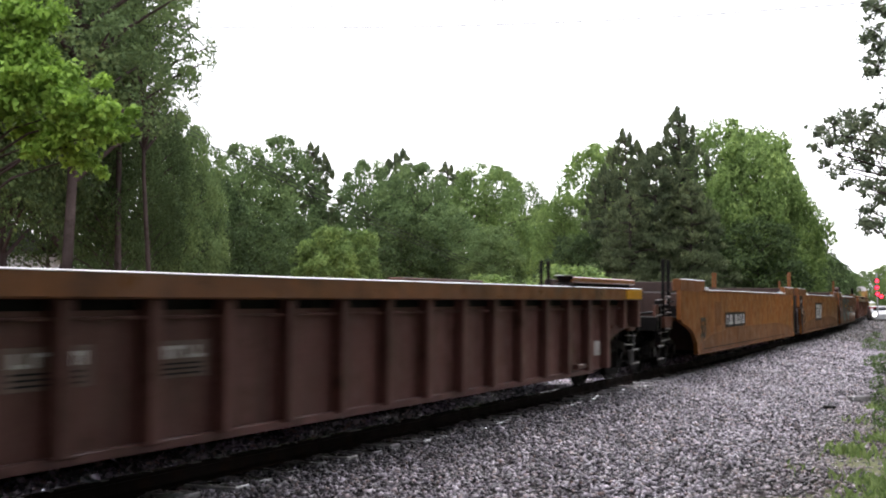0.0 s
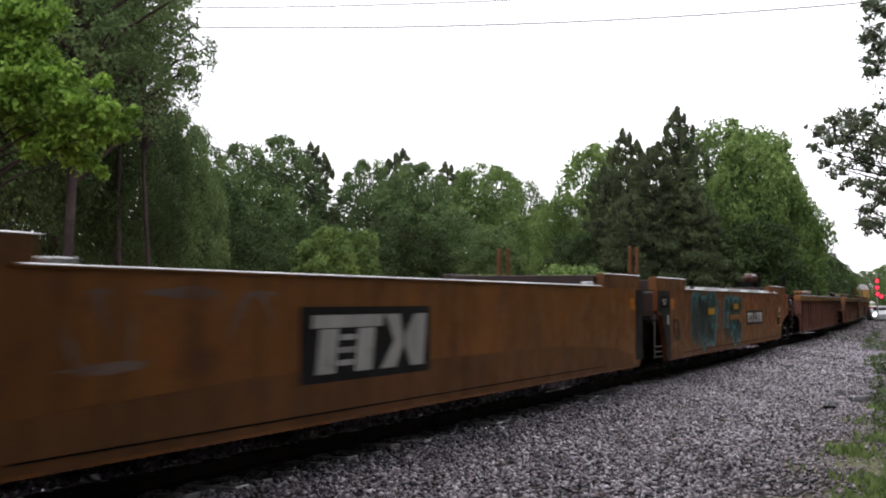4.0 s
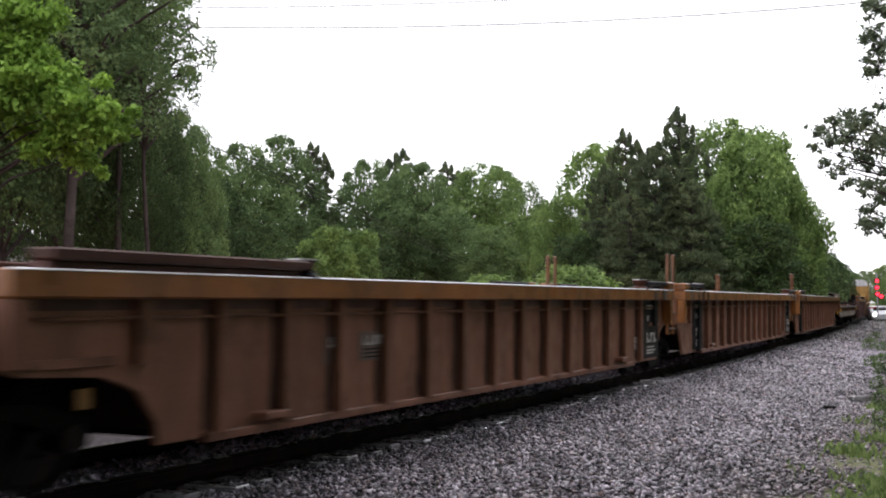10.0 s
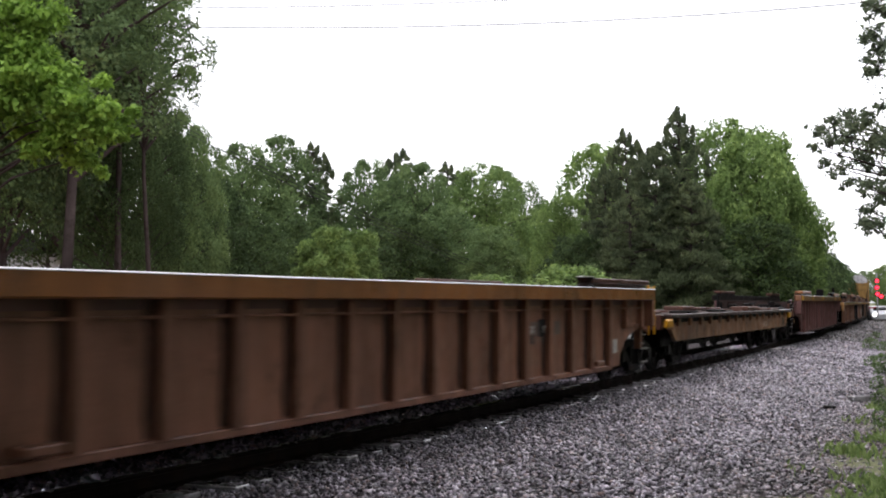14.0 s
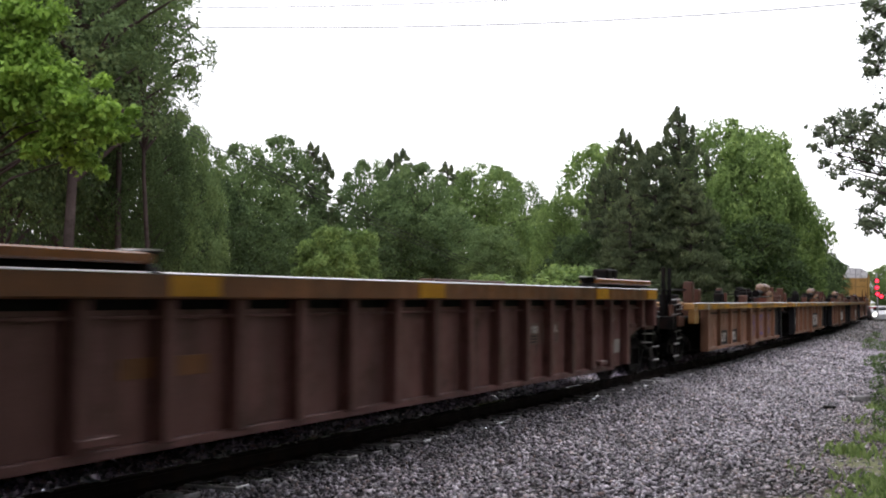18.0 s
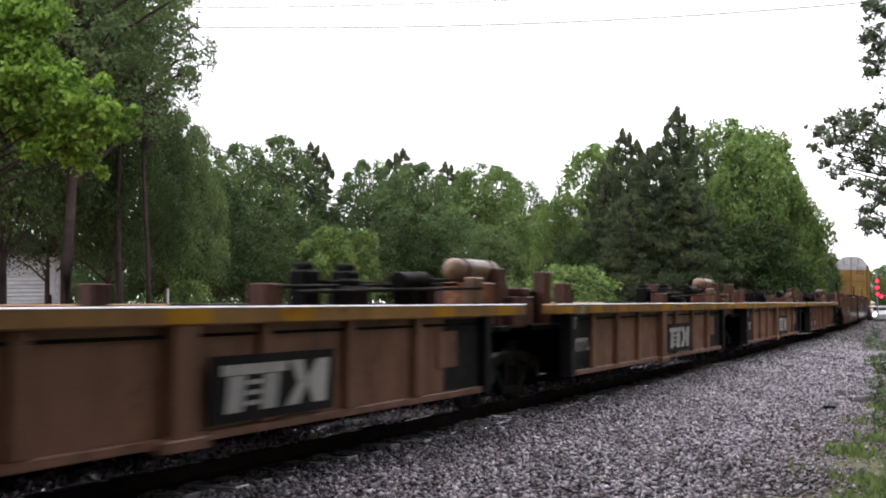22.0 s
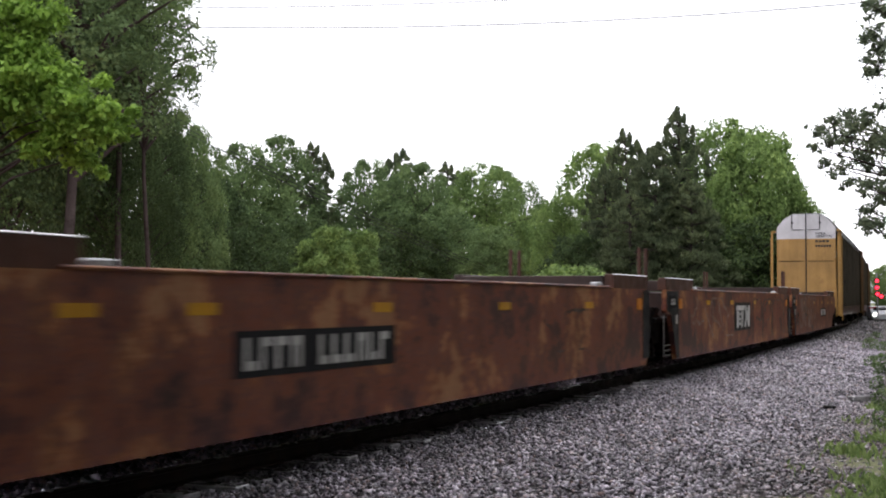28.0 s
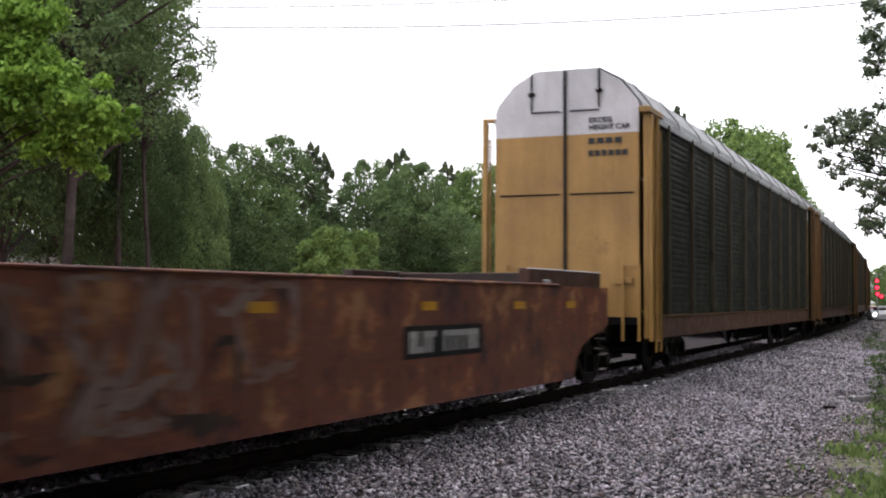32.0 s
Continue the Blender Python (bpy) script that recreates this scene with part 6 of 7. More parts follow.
def tree(name, label, seed, height, spread, leaf_mat, count, size, low=0.1, kind="broad", trunk=0.018, lumps=64, ragged=0.22):
    """A tapered trunk with limbs, and a crown of leafy clumps set over a lumpy outline."""
    rng = np.random.default_rng(seed)
    t = tagged(empty(name), label, "tree", "trees along the railway")
    bm = bmesh.new()
    lean = Vector((rng.uniform(-0.03, 0.03), rng.uniform(-0.03, 0.03), 1))
    top = height * (0.97 if kind == "pine" else 0.85)
    spine = [lean * (top * k / 6) + Vector((rng.normal(0, 0.03), rng.normal(0, 0.03), 0)) * height * 0.1 * (k > 0) for k in range(7)]
    spine[0] = Vector((0, 0, -0.6))
    limb(bm, spine, height * trunk, height * 0.004)
    clumps = []
    for k in range(lumps):
        q = (k + rng.uniform(0, 1)) / lumps
        a = k * 2.399 + rng.uniform(-0.4, 0.4)
        if kind == "pine":
            v = low + (0.98 - low) * q
            reach = spread * (1.0 - q) ** 0.58 * rng.uniform(0.35, 1.08)
            base = lean * (height * v)
            rise = reach * rng.uniform(0.05, 0.4)
            r = spread * 0.14 * (0.28 + 0.9 * (1 - q)) * rng.uniform(0.6, 1.3)
        else:
            v = low + (0.94 - low) * q
            bulge = 0.78 + 0.22 * math.sin(math.pi / 2 * q / 0.45) if q < 0.45 else math.sqrt(max(0.03, 1 - ((q - 0.45) / 0.57) ** 2.2))
            dents = 1 + ragged * noise.noise(Vector((math.cos(a) * 1.6 + seed * 3.1, math.sin(a) * 1.6, q * 4.0)))
            reach = spread * bulge * dents * rng.uniform(0.66, 0.95)
            base = lean * (height * max(0.1, v - 0.12))
            rise = height * 0.12
            r = spread * 0.3 * rng.uniform(0.6, 1.2) * (0.75 + 0.25 * bulge)
        end = base + Vector((math.cos(a) * reach, math.sin(a) * reach, rise))
        way = Vector((math.cos(a), math.sin(a), (q - 0.35) * 1.6)).normalized()
        if k % 2 == 0:
            limb(bm, [base, base.lerp(end, 0.5) + Vector((0, 0, reach * 0.06)), end], height * 0.006, height * 0.0015, 5)
        clumps.append((tuple(end), r, tuple(way)))
        if kind == "pine" and k % 2:
            clumps.append((tuple(base.lerp(end, rng.uniform(0.35, 0.65))), r * 0.9, (0, 0, 0.6)))
    for k in range(30 if kind == "pine" else 10):
        a, q = rng.uniform(0, 6.28), rng.uniform(0.0, 1.0)
        if kind == "pine":
            p = lean * (height * (0.72 + 0.27 * q)) + Vector((math.cos(a), math.sin(a), 0)) * spread * 0.55 * (1 - q) ** 0.7
            for j in range(3):
                clumps.append((tuple(p + Vector((0, 0, j * 0.05 * spread))), spread * (0.055 - 0.013 * j), (0, 0, 1.5)))
        else:
            p = lean * (height * (0.86 + 0.12 * q)) + Vector((math.cos(a), math.sin(a), 0)) * spread * (0.62 - 0.5 * q)
            clumps.append((tuple(p), spread * rng.uniform(0.1, 0.2), (0, 0, 1)))
    if kind != "pine":
        for k in range(7):
            clumps.append((tuple(lean * height * (low + 0.1 + (0.72 - low) * k / 6)), spread * 0.5, (0, 0, 0)))
    part("trunk", bm, BARK, t, smooth=True)
    share("crown", clump_cloud(rng, clumps, count, size, leaf_mat, needles=kind == "pine", fringe=0.46 if kind == "pine" else 0.18), t)
    return t


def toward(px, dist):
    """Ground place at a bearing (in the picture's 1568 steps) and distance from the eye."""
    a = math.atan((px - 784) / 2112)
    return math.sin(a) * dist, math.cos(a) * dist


def eye_ray(px, py, dist):
    """A place seen at a bearing and height, at that depth."""
    r = -0.0155
    a, b = px - 784, py - 441
    x, y = a * math.cos(r) + b * math.sin(r), -a * math.sin(r) + b * math.cos(r)
    c, s = math.cos(0.0507), math.sin(0.0507)
    w = Vector((x / 2112, c + s * y / 2112, s - c * y / 2112))
    return Vector(EYE) + w * dist


def across_of(x, y):
    d = (LINE_X - x) ** 2 + (LINE_Y - y) ** 2
    i = int(d.argmin())
    h = LINE_H[i]
    return (x - LINE_X[i]) * math.cos(h) - (y - LINE_Y[i]) * math.sin(h)


def plant(src, px, dist, scale, turn, wide=1.0):
    x, y = toward(px, dist)
    m = pose(x, y, ground_z(across_of(x, y)) - 0.1, 0, 0, turn) @ Matrix.Diagonal((scale * wide, scale * wide, scale, 1))
    return copy_thing(src, m @ Matrix.Diagonal((*[1 / v for v in src.scale], 1)))


def build_trees():
    kinds = {
        "oak": tree("oak_tree", "broad green oak in full leaf on the bank", 1, 12, 4.4, OAK_LEAF, 22000, 0.21),
        "maple": tree("maple_tree", "bright green maple in full leaf on the bank", 2, 11, 4.4, MAPLE_LEAF, 24000, 0.21, 0.05),
        "pine": tree("pine_tree", "dark loblolly pine with upturned boughs", 3, 14, 4.2, PINE_LEAF, 42000, 0.34, 0.06, "pine", 0.014, lumps=120),
        "tall": tree("pine_tree", "tall dark tree with a bare lower trunk", 4, 17, 3.0, OAK_LEAF, 18000, 0.13, 0.4, trunk=0.0095, ragged=0.5),
        "dark": tree("oak_tree", "dense tree with leaves coloured dark as in deep shade", 5, 12, 4.8, SHADE_LEAF, 18000, 0.25, 0.03),
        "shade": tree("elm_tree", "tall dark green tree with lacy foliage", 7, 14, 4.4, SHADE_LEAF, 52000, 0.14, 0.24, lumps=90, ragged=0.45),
        "high": tree("elm_tree", "tall tree with leafy boughs high above the line", 8, 14, 2.3, OAK_LEAF, 22000, 0.1, 0.6, trunk=0.009, ragged=0.7),
        "young": tree("maple_tree", "young bright green maple before the darker wood", 12, 7, 2.3, MAPLE_LEAF, 12000, 0.19, 0.1, lumps=30, ragged=0.9),
        "bush": tree("bush", "low leafy green bush", 6, 3.6, 1.9, MAPLE_LEAF, 4500, 0.17, 0.05),
    }
    first = set(kinds)

    def put(kind, px, top, dist, turn, wide=1.0):
        src = kinds[kind]
        native = {"oak": 12, "maple": 11, "pine": 14, "tall": 17, "dark": 12, "shade": 14, "high": 14, "young": 7, "bush": 3.6}[kind]
        x, y = toward(px, dist)
        foot = ground_z(across_of(x, y)) - 0.1
        height = (1.303 + (547.6 - 0.0155 * (px - 784) - top) / 2112 * y - foot) / 0.98
        if kind in first:
            first.discard(kind)
            s = height / native
            src.matrix_basis = pose(x, y, foot, 0, 0, turn) @ Matrix.Diagonal((s * wide, s * wide, s, 1))
        else:
            plant(src, px, dist, height / native, turn, wide)

    for row in PLANTING:
        put(*row)


# kind, bearing, top of the crown, distance, turn, breadth
PLANTING = [
    # the tall group by the track
    ("tall", 120, -330, 40, 10, 1.2), ("shade", 0, -260, 48, 40, 0.8), ("high", 262, -45, 46, 130, 0.84), ("high", 215, -110, 50, 30, 1.1), ("shade", 112, -160, 56, 60, 0.52), ("shade", 190, 135, 52, 10, 0.66), ("shade", -110, -150, 42, 200, 0.9), ("shade", 84, 150, 60, 260, 0.95), ("shade", 262, 175, 58, 300, 0.58), ("oak", 318, 205, 62, 70, 0.5), ("oak", 352, 232, 66, 110, 0.42),
    ("dark", 190, 440, 80, 0, 1.3), ("dark", 60, 440, 84, 50, 1.3), ("dark", 125, 425, 92, 100, 1.3),
    # the wood across the clearing
    ("dark", 375, 318, 70, 80, 0.75), ("oak", 430, 262, 94, 160, 0.62), ("oak", 495, 250, 96, 250, 0.72), ("pine", 560, 262, 98, 30, 0.95), ("dark", 440, 375, 74, 20, 1.0), ("young", 588, 402, 68, 60, 0.9), ("young", 548, 425, 70, 170, 0.9), ("oak", 655, 290, 98, 120, 0.7), ("pine", 705, 272, 104, 200, 1.1), ("oak", 735, 296, 94, 300, 0.85), ("pine", 800, 296, 122, 10, 1.1), ("maple", 865, 296, 100, 330, 0.85), ("oak", 925, 325, 110, 140, 0.66), ("oak", 950, 385, 108, 220, 0.8), ("young", 632, 408, 72, 280, 0.9), ("dark", 540, 390, 86, 10, 1.2), ("dark", 710, 380, 86, 210, 1.2), ("dark", 300, 340, 66, 200, 0.9), ("oak", 870, 405, 84, 30, 1.1), ("oak", 790, 370, 90, 150, 1.0),
    # the group by the line further on
    ("maple", 1000, 345, 84, 30, 0.62), ("maple", 1068, 258, 86, 200, 0.72), ("pine", 1118, 240, 76, 0, 0.9), ("pine", 1200, 205, 72, 90, 0.85), ("pine", 1160, 262, 70, 200, 1.1), ("pine", 1080, 300, 73, 300, 0.9), ("maple", 1290, 222, 80, 10, 0.8), ("maple", 1345, 240, 77, 100, 0.72), ("maple", 1385, 310, 79, 220, 0.62), ("pine", 1222, 330, 69, 70, 1.2), ("pine", 1110, 345, 68, 170, 1.3), ("dark", 1340, 395, 72, 250, 1.1), ("oak", 1412, 365, 86, 30, 0.6), ("dark", 1020, 420, 72, 300, 1.1), ("dark", 1430, 425, 98, 120, 0.8), ("oak", 1445, 438, 120, 10, 0.8), ("dark", 1462, 450, 140, 60, 0.8), ("oak", 1474, 460, 170, 200, 0.8), ("dark", 1484, 468, 200, 140, 0.8), ("oak", 1496, 478, 260, 90, 0.9), ("oak", 1507, 483, 420, 30, 1.0), ("oak", 1530, 481, 470, 130, 1.0), ("oak", 1552, 477, 430, 230, 1.0), ("maple", 1574, 468, 200, 330, 0.8), ("maple", 1622, 430, 150, 40, 0.9),
    ("bush", 1010, 475, 58, 270, 1.3), ("bush", 330, 498, 60, 40, 1.3), ("bush", 860, 490, 66, 320, 1.4),
]


def build_overhang():
    """The tree beside the camera, whose boughs reach in front of the sky."""
    rng = np.random.default_rng(21)
    t = tagged(empty("oak_tree", pose(9.9, 23.0, -0.5)), "dark oak whose leafy boughs overhang the gravel", "tree", "trees along the railway")
    bm = bmesh.new()
    limb(bm, [Vector((0, 0, -0.5)), Vector((0.1, 0, 3)), Vector((0, 0.2, 6)), Vector((-0.2, 0.1, 9))], 0.3, 0.1)
    clumps = []
    boughs = ((1450, 232, 14), (1443, 262, 10), (1470, 250, 18), (1462, 290, 16), (1480, 222, 16), (1500, 205, 18), (1505, 250, 24), (1490, 300, 18), (1510, 325, 16), (1530, 225, 28), (1535, 280, 30), (1560, 250, 34), (1540, 330, 18), (1540, 375, 20), (1530, 400, 14), (1556, 400, 26), (1565, 345, 24), (1550, 130, 24), (1535, 110, 14), (1532, 70, 12), (1545, 60, 20), (1560, 90, 28), (1556, 20, 26), (1540, 8, 14))
    for px, py, rp in boughs:
        p = eye_ray(px, py, rng.uniform(21.5, 24.5)) - Vector((9.9, 23.0, -0.5))
        limb(bm, [Vector((0, 0, p.z - 1.0)), Vector((p.x * 0.5, p.y * 0.5, p.z - 0.35)), p], 0.04, 0.008, 5)
        r = rp / 2112 * 23
        clumps.append((tuple(p), r, (-0.3, 0, 0.2)))
        for k in range(4):
            clumps.append((tuple(p + Vector((rng.normal(0, r * 0.8), rng.normal(0, r), rng.normal(0, r * 0.7)))), r * rng.uniform(0.35, 0.6), (0, 0, 0.2)))
    for sx, z, r in ((0.4, 5.4, 1.3), (0.8, 7.5, 1.6), (0.6, 3.6, 1.2), (-0.3, 8.6, 1.0)):
        clumps.append(((sx, 0, z), r, (0, 0, 0)))
    part("trunk", bm, BARK, t, smooth=True)
    share("crown", clump_cloud(rng, clumps, 36000, 0.068, OVERHANG_LEAF, inner=0.3, fringe=0.28), t)


def build_maple_bough():
    """A bright young maple in front of the tall group."""
    rng = np.random.default_rng(22)
    x, y = toward(-90, 26)
    t = tagged(empty("maple_tree", pose(x, y, 0.0)), "young maple with bright lime green leaves", "tree", "trees along the railway")
    bm = bmesh.new()
    limb(bm, [Vector((0, 0, -0.6)), Vector((0.1, 0, 2.5)), Vector((0, 0.1, 5)), Vector((0.1, 0, 8))], 0.16, 0.04)
    blobs = []
    for sx, z, r in ((3.15, 5.4, 0.4), (3.0, 4.9, 0.5), (2.5, 5.5, 0.55), (2.0, 5.8, 0.7), (1.6, 6.5, 0.6), (1.9, 4.9, 0.6), (2.5, 4.5, 0.45), (3.35, 5.05, 0.25), (1.2, 5.6, 0.8), (1.3, 7.4, 0.55), (0.9, 6.7, 0.8), (0.6, 5.3, 0.7), (0.3, 7.5, 0.8)):
        limb(bm, [Vector((0, 0, z - 1.4)), Vector((sx * 0.5, 0, z - 0.4)), Vector((sx, 0.1, z))], 0.04, 0.01, 5)
        blobs.append(((sx, rng.uniform(-0.5, 0.5), z), (r, r, r * 0.7)))
    part("trunk", bm, BARK, t, smooth=True)
    clumps = [(c, 0.8 * r[0], (0.3, -0.4, 0.1)) for c, r in blobs]
    for c, r in blobs:
        for k in range(5):
            clumps.append((tuple(np.array(c) + rng.normal(0, 0.75, 3) * r), r[0] * rng.uniform(0.25, 0.5), (0, 0, -0.3)))
    share("crown", clump_cloud(rng, clumps, 26000, 0.12, LIME_LEAF, inner=0.2, fringe=0.22), t)


def build_shading_woods():
    """Unseen wood on the camera's own side of the line, added to shade the near side of the train."""
    rng = np.random.default_rng(30)
    blobs = []
    for s in np.arange(-90, 330, 4.0):
        for u, z in ((12.5, 2.0), (13.5, 5.0), (14.5, 8.5), (16, 12), (19, 14)):
            if (4 < s < 36 and z > 9) or (s > 60 and z > 9):
                continue
            p = on_line(s + rng.uniform(-1.5, 1.5), u + rng.uniform(-1, 1), z + rng.uniform(-1, 1))
            blobs.append((tuple(p), (2.6, 2.6, 2.2)))
    # closer row, also out of view, added to darken the far track
    for s in np.arange(42, 230, 4.0):
        for z in (1.5, 4.5, 7.5, 10.5):
            p = on_line(s + rng.uniform(-1, 1), 10.0 + rng.uniform(-0.5, 0.7), z + rng.uniform(-0.6, 0.6))
            blobs.append((tuple(p), (2.2, 2.2, 2.0)))
    tagged(new("woods", leaf_cloud(rng, blobs, 110000, 0.9, SHADE_LEAF)), "unseen wood edge added to shade the railway line", "woods", kind="stuff")
    blobs = []
    # leaves above the view, added to dim the near end of the line
    for s in np.arange(-44, 0, 3.5):
        for u in (3.5, 6.5, 9.5):
            p = on_line(s + rng.uniform(-1, 1), u + rng.uniform(-1, 1), 9.5 + rng.uniform(0, 2))
            blobs.append((tuple(p), (2.2, 2.2, 1.4)))
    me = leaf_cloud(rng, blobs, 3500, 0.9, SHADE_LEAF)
    tagged(new("canopy", me), "unseen tree canopy added to shade the line", "woods", kind="stuff")


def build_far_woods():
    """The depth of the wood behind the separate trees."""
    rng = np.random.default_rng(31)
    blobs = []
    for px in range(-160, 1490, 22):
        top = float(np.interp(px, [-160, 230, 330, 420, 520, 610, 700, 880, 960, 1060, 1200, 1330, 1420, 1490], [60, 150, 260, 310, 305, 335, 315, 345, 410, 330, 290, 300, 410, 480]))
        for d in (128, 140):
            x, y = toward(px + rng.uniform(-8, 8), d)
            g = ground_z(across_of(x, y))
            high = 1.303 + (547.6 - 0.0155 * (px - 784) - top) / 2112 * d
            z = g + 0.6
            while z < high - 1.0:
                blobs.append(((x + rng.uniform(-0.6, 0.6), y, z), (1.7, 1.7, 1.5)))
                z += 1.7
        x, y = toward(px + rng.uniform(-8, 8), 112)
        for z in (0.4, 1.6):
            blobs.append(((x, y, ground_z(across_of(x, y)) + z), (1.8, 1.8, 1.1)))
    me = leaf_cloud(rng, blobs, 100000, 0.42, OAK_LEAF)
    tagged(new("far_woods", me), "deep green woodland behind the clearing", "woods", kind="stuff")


# ---- small things by the line ----


def build_ring():
    x, y = toward(300, 46)
    z = ground_z(across_of(x, y))
    t = tagged(empty("concrete_ring", pose(x, y, z - 0.2, 9, 2, 0)), "open concrete well ring standing on red clay", "concrete ring")
    bm = bmesh.new()
    n = 40
    prof = [(1.2, -0.2), (1.2, 0.8), (1.1, 0.8), (1.1, -0.2)]
    rings = [[bm.verts.new((math.cos(2 * math.pi * k / n) * r, math.sin(2 * math.pi * k / n) * r, h)) for r, h in prof] for k in range(n)]
    for k in range(n):
        a, b = rings[k], rings[(k + 1) % n]
        for i in range(3):
            bm.faces.new((a[i], b[i], b[i + 1], a[i + 1]))
    part("ring_wall", tidy(bm), CONCRETE, t)
    bm = bmesh.new()
    rod(bm, (0, 0, 0), (0, 0, 0.7), 0.05, 8)
    x2, y2 = toward(296, 50)
    s = mesh_object("marker_stake", tidy(bm), WHITE_WALL)
    s.matrix_basis = pose(x2, y2, ground_z(across_of(x2, y2)) + 0.0) @ Matrix.Diagonal((1, 1, 1.9, 1))
    tagged(s, "thin pale marker stake behind the ring", "stake")


def build_wires():
    def cable(p, q, sag, r, name, label):
        bm = bmesh.new()
        p, q = Vector(p), Vector(q)
        pts = [p.lerp(q, k / 24) - Vector((0, 0, sag * 4 * (k / 24) * (1 - k / 24))) for k in range(25)]
        limb(bm, pts, r, r, 5)
        tagged(mesh_object(name, bm, WIRE), label, "cable", "overhead cables")

    return cable


def build_house():
    x, y = toward(-20, 66)
    z = ground_z(across_of(x, y))
    t = tagged(empty("house", pose(x, y, z, 0, 0, 12)), "small white clapboard house behind the trees", "house")
    part("wall", boxes((-3.4, 3.4, -0.08, 5.0, -0.4, 3.0)), WHITE_WALL, t)
    me = raw("board", [(-3.42, -0.1, 0), (3.42, -0.1, 0), (3.42, -0.13, 0.02), (-3.42, -0.13, 0.02), (-3.42, -0.085, 0.2), (3.42, -0.085, 0.2)], [(0, 1, 2, 3), (3, 2, 5, 4), (0, 4, 5, 1)], WHITE_WALL)
    for k in range(14):
        share("board", me, t, pose(0, 0, 0.1 + 0.2 * k))
    bm = bmesh.new()
    slab(bm, [(-3.9, 2.9), (3.9, 2.9), (3.9, 3.0), (0, 5.0), (-3.9, 3.0)], -0.5, 5.4)
    part("roof", tidy(bm), ASPHALT, t, "dark shingle roof")
    for q in (-1.7,):
        w = part("window", boxes((q - 0.5, q + 0.5, -0.16, -0.12, 1.0, 2.2)), UNDER, t, "dark window pane")
        part("frame", boxes((q - 0.58, q - 0.5, -0.19, -0.12, 0.95, 2.25), (q + 0.5, q + 0.58, -0.19, -0.12, 0.95, 2.25), (q - 0.5, q + 0.5, -0.19, -0.12, 2.2, 2.28), (q - 0.5, q + 0.5, -0.19, -0.12, 0.92, 1.0), (q - 0.5, q + 0.5, -0.19, -0.12, 1.57, 1.63)), WHITE_WALL, w)
    x, y = toward(93, 58)
    p = tagged(mesh_object("fence_post", boxes((-0.12, 0.12, -0.12, 0.12, -0.3, 1.35), (-0.16, 0.16, -0.16, 0.16, 1.35, 1.42), bevel=0.01), WHITE_WALL), "white painted post by the trees", "post")
    p.matrix_basis = pose(x, y, ground_z(across_of(x, y)) + 1.2)
    p.scale = (1, 1, 1.0)


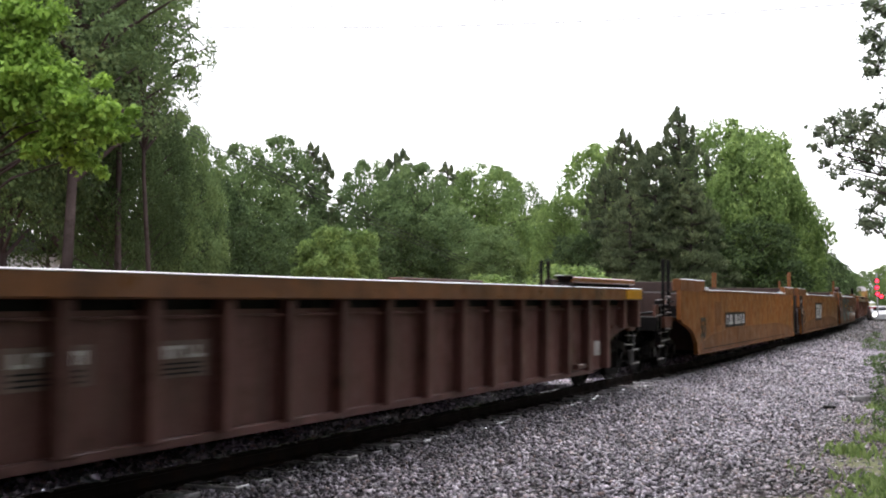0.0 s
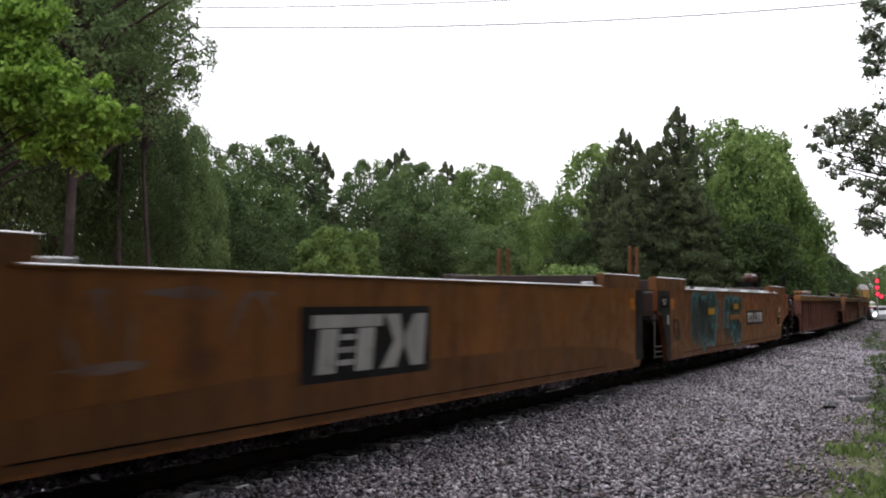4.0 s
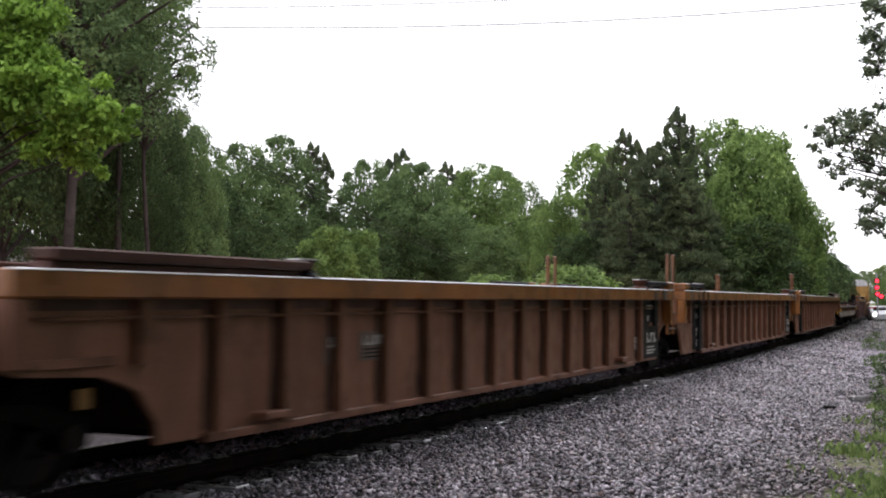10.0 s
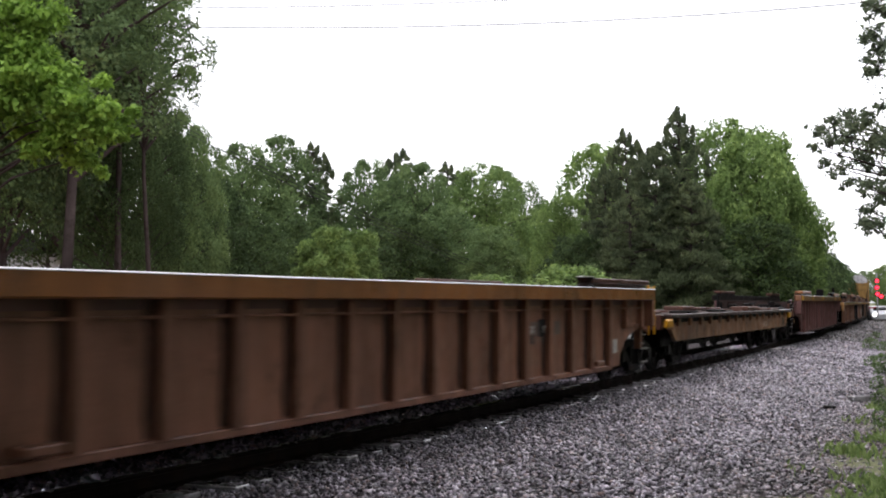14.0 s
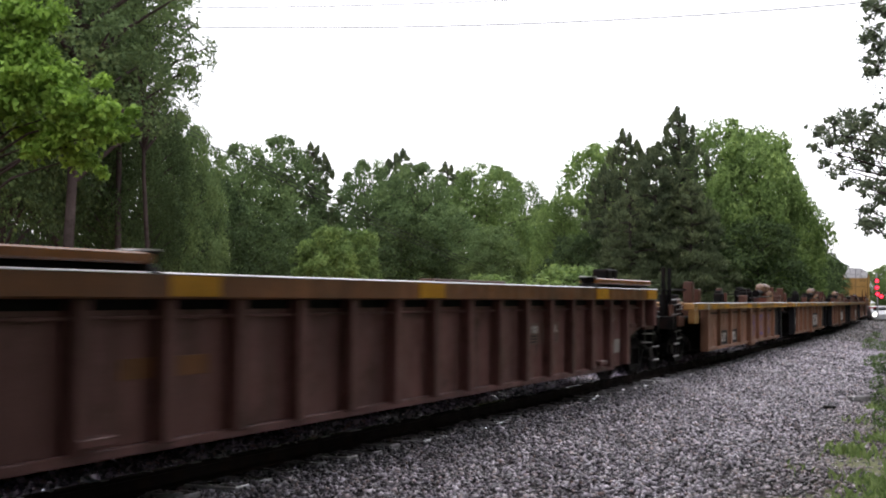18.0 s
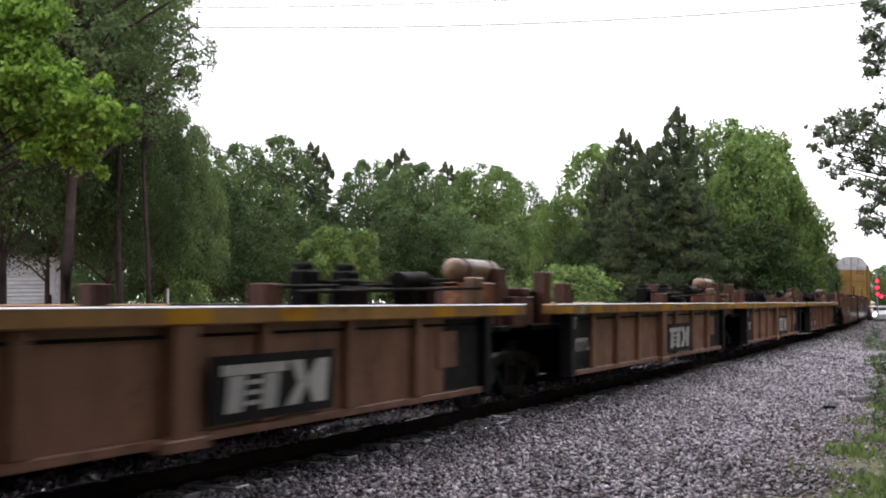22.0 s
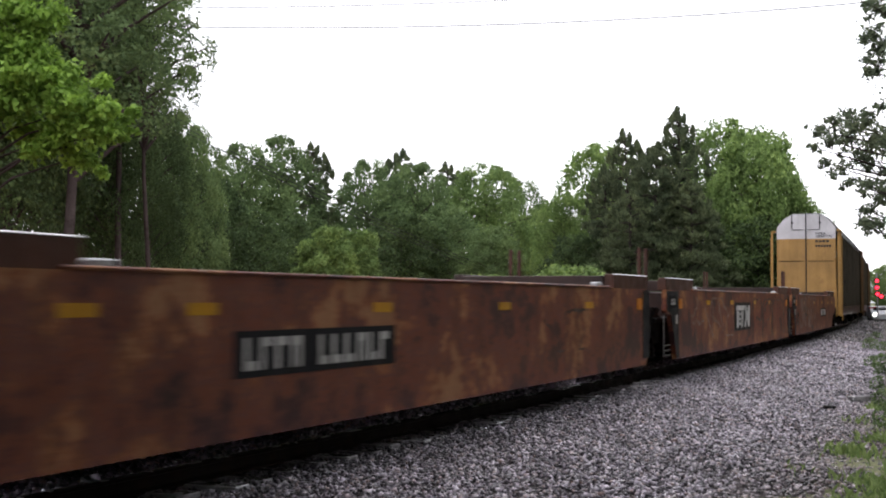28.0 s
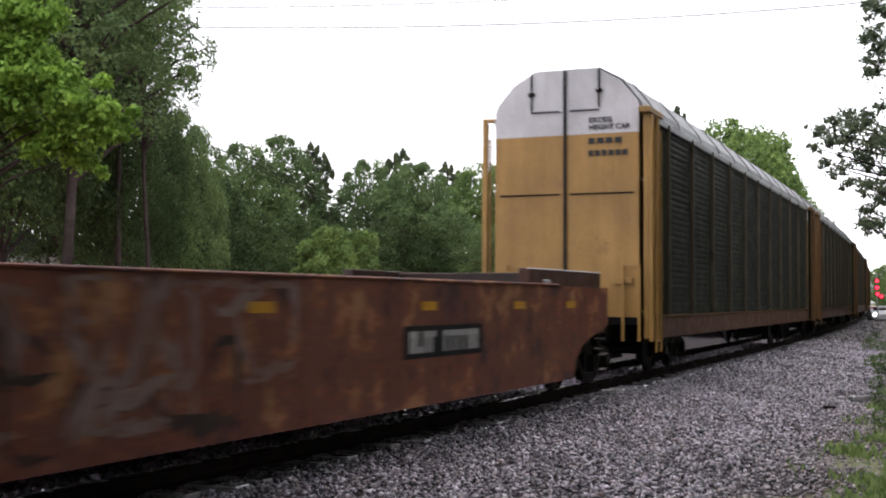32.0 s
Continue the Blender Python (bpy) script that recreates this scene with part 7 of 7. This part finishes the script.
def build_crossing():
    """The road crossing far down the line: signal, gate arm and a waiting car."""
    base = eye_ray(1552, 560, 98)
    t = tagged(empty("crossing_signal", pose(base.x, base.y, -0.45, 0, 0, 0)), "railway crossing signal with lit red lamps", "crossing signal")
    bm = bmesh.new()
    rod(bm, (0.12, 0.1, 0), (0.12, 0.1, 4.2), 0.06, 10)
    part("mast", tidy(bm), GALVA, t)
    part("base", boxes((-0.2, 0.4, -0.2, 0.4, -0.1, 0.4), bevel=0.02), CONCRETE, t)
    for px, py in ((1552, 497), (1552, 509), (1553, 521), (1560, 525)):
        c = eye_ray(px, py, 97.6) - Vector((base.x, base.y, -0.45))
        bm = bmesh.new()
        rod(bm, c + Vector((0, 0.02, 0)), c + Vector((0, 0.16, 0)), 0.22, 16)
        lamp = part("lamp_housing", tidy(bm), BLACK, t)
        bm = bmesh.new()
        rod(bm, c + Vector((0, -0.03, 0)), c + Vector((0, 0.01, 0)), 0.14, 16)
        part("red_lens", tidy(bm), RED_LIGHT, lamp, "glowing red lens")
        part("bracket", boxes((min(c.x, 0.12), max(c.x, 0.12) + 0.02, 0.06, 0.12, c.z - 0.03, c.z + 0.03)), GALVA, lamp)
    a, b = eye_ray(1538, 545, 99), eye_ray(1640, 547, 99)
    bm = bmesh.new()
    n = 8
    arm = tagged(empty("gate_arm", pose(a.x, a.y, 0)), "lowered white and red crossing gate arm", "gate arm")
    d = (b - a) / n
    for k in range(n):
        p, q = d * k, d * (k + 1)
        bm = bmesh.new()
        box(bm, p.x, q.x, -0.03, 0.03, a.z - 0.06, a.z + 0.06)
        part("stripe", tidy(bm), WHITE_WALL if k % 3 else RED_PAINT, arm)
    part("stand", boxes((d.x * n - 0.1, d.x * n + 0.1, -0.1, 0.1, -0.5, a.z + 0.2)), GALVA, arm)
    c = eye_ray(1556, 540, 106)
    car = tagged(empty("car", pose(c.x, c.y, -0.42, 0, 0, -14)), "pale car with lit headlights waiting at the crossing", "car")
    bm = bmesh.new()
    slab(bm, [(-2.1, 0.3), (2.1, 0.3), (2.15, 0.75), (1.2, 0.95), (0.6, 1.42), (-1.2, 1.45), (-1.9, 0.98), (-2.15, 0.8)], -0.85, 0.85)
    body = part("body", tidy(bm, 0.05), WHITE_WALL, car)
    body.matrix_basis = pose(0, 0, 0, 0, 0, -90)
    w = part("windscreen", boxes((-0.62, 0.62, -1.05, -0.98, 1.0, 1.36)), UNDER, car)
    for q in (-0.62, 0.62):
        bm = bmesh.new()
        rod(bm, (q, -2.2, 0.72), (q, -2.12, 0.72), 0.13, 14)
        part("headlight", tidy(bm), HEADLIGHT, car, "lit headlight")
        for e in (-1.3, 1.3):
            bm = bmesh.new()
            rod(bm, (q * 1.25 - 0.1, e, 0.32), (q * 1.25 + 0.1, e, 0.32), 0.32, 16)
            part("wheel", tidy(bm), UNDER, car)
    verts = [tuple(on_line(s, u, ground_z(u) + 0.2 if abs(u) > 2 else -0.12)) for s in (97, 104) for u in np.linspace(-60, 60, 61)]
    me = raw("road", verts, [(i, i + 1, i + 62, i + 61) for i in range(60)], ASPHALT)
    tagged(new("road", me), "wet grey road over the railway", "road", kind="structure")


def build_poles():
    for px, d, top in ((741, 96, 428),):
        x, y = toward(px, d)
        z = ground_z(across_of(x, y))
        high = eye_ray(px, top, d).z
        t = tagged(empty("utility_pole", pose(x, y, z)), "weathered wooden utility pole before the wood", "utility pole")
        bm = bmesh.new()
        rod(bm, (0, 0, -0.5), (0, 0, high - z), 0.15, 10, 0.11)
        part("shaft", tidy(bm), POLE_WOOD, t)
        part("crossarm", boxes((-0.9, 0.9, -0.06, 0.06, high - z - 0.5, high - z - 0.38), bevel=0.01), POLE_WOOD, t)
        for q in (-0.75, 0.0, 0.75):
            bm = bmesh.new()
            rod(bm, (q, 0, high - z - 0.38), (q, 0, high - z - 0.24), 0.04, 8)
            part("insulator", tidy(bm), GALVA, t)


def on_ground(px, py, z=-0.5):
    w = eye_ray(px, py, 1.0) - Vector(EYE)
    return Vector(EYE) + w * ((z - EYE[2]) / w.z)


def build_litter():
    """Broken sleeper pieces, a dark stone and a fallen stick on the gravel."""
    for px, py, size, turn, mat, name, label, cat in (
        (1528, 704, (0.62, 0.16, 0.1), 28, TIE_WOOD, "wood_scrap", "broken piece of old wooden sleeper", "wood scrap"),
        (1468, 722, (0.2, 0.13, 0.07), -20, UNDER, "dark_stone", "dark angular stone on the gravel", "stone"),
        (1446, 613, (1.3, 0.07, 0.06), 62, TIE_WOOD, "fallen_stick", "dark fallen stick on the gravel", "stick"),
        (1556, 640, (1.6, 0.12, 0.1), 55, TIE_WOOD, "wood_scrap", "grey plank lying at the edge of the gravel", "wood scrap"),
        (1020, 868, (0.12, 0.05, 0.03), 12, RUST_LOW, "rusty_scrap", "small rusty scrap on the gravel", "scrap"),
    ):
        c = on_ground(px, py, -0.42)
        a, b, h = size
        bm = boxes((-a / 2, a / 2, -b / 2, b / 2, 0, h), bevel=min(b, h) * 0.2)
        rng = random.Random(px)
        for v in bm.verts:
            v.co += Vector((rng.uniform(-1, 1) * a * 0.06, rng.uniform(-1, 1) * b * 0.12, rng.uniform(-1, 1) * h * 0.12))
        ob = tagged(mesh_object(name, bm, mat), label, cat)
        ob.matrix_basis = pose(c.x, c.y, ground_z(across_of(c.x, c.y)) + 0.015, 0, 2, turn)


def build_weeds():
    src = tree("weed", "leafy green weed clump at the gravel edge", 40, 0.7, 0.36, OAK_LEAF, 420, 0.07, 0.1)
    src["category"], src["group"] = "weed", "weeds at the gravel edge"
    spots = [(1556, 690), (1545, 655), (1565, 628), (1540, 625), (1560, 720), (1575, 760), (1552, 605), (1566, 665), (1535, 603)]
    for k, (px, py) in enumerate(spots):
        c = on_ground(px, py, -0.5)
        s = 0.5 + 0.12 * (k % 4)
        m = pose(c.x, c.y, -0.56, 0, 0, 70 * k) @ Matrix.Diagonal((s, s, s, 1))
        if k == 0:
            src.matrix_basis = m
        else:
            copy_thing(src, m @ Matrix.Diagonal((*[1 / v for v in src.scale], 1)))


build_ground()
build_track()
build_stones()
build_grass()
build_trees()
build_overhang()
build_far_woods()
build_shading_woods()
build_maple_bough()
build_ring()
build_house()
build_crossing()
build_poles()
build_litter()
build_weeds()
cable = build_wires()
cable(eye_ray(-200, 5, 46), eye_ray(1100, -10, 46), 0.35, 0.02, "power_cable", "thin black power cable against the sky")
cable(eye_ray(-200, 26, 44), eye_ray(1700, -12, 44), 0.85, 0.022, "power_cable", "thin black power cable against the sky")
for k in range(3):
    cable(eye_ray(230, 165 + 9 * k, 55), eye_ray(950, 508 + 5 * k, 92), 0.5, 0.02, "telephone_cable", "thin dark telephone cable before the trees")


# ---- what moves ----


def motions():
    """The train runs towards and past the camera along the track."""
    tilt = -math.degrees(CANT)

    def place(c0, c1, t):
        s0, s1 = c0 - travelled(t), c1 - travelled(t)
        a, b = (on_line(np.array([s]), 0.0, 0.0)[0] for s in (s0, s1))
        m = (a + b) / 2
        return pose(m[0], m[1], 0.0, tilt, 0, math.degrees(math.atan2(b[1] - a[1], b[0] - a[0])))

    for unit, c0, c1 in UNITS:
        walk(unit, [(float(t), place(c0, c1, float(t))) for t in np.arange(0, 32.01, 1.0)])
    for w, x, (c0, c1) in ROLLING:
        c = (c0 + c1) / 2 + x
        near = 16.0 + c / 9.99
        a, b = max(0, int((near - 2.0) * 30)), min(960, int((near + 1.0) * 30))
        if b <= a:
            continue
        rows = [] if a == 0 else [(0.0, pose(x, 0, WHEEL_R, 0, 0))]
        for f in range(a, b + 1):
            rows.append((f / 30, pose(x, 0, WHEEL_R, 0, -math.degrees(9.99 * (f - a) / 30 / WHEEL_R))))
        if b < 960:
            rows.append((32.0, rows[-1][1]))
        walk(w, rows)


motions()
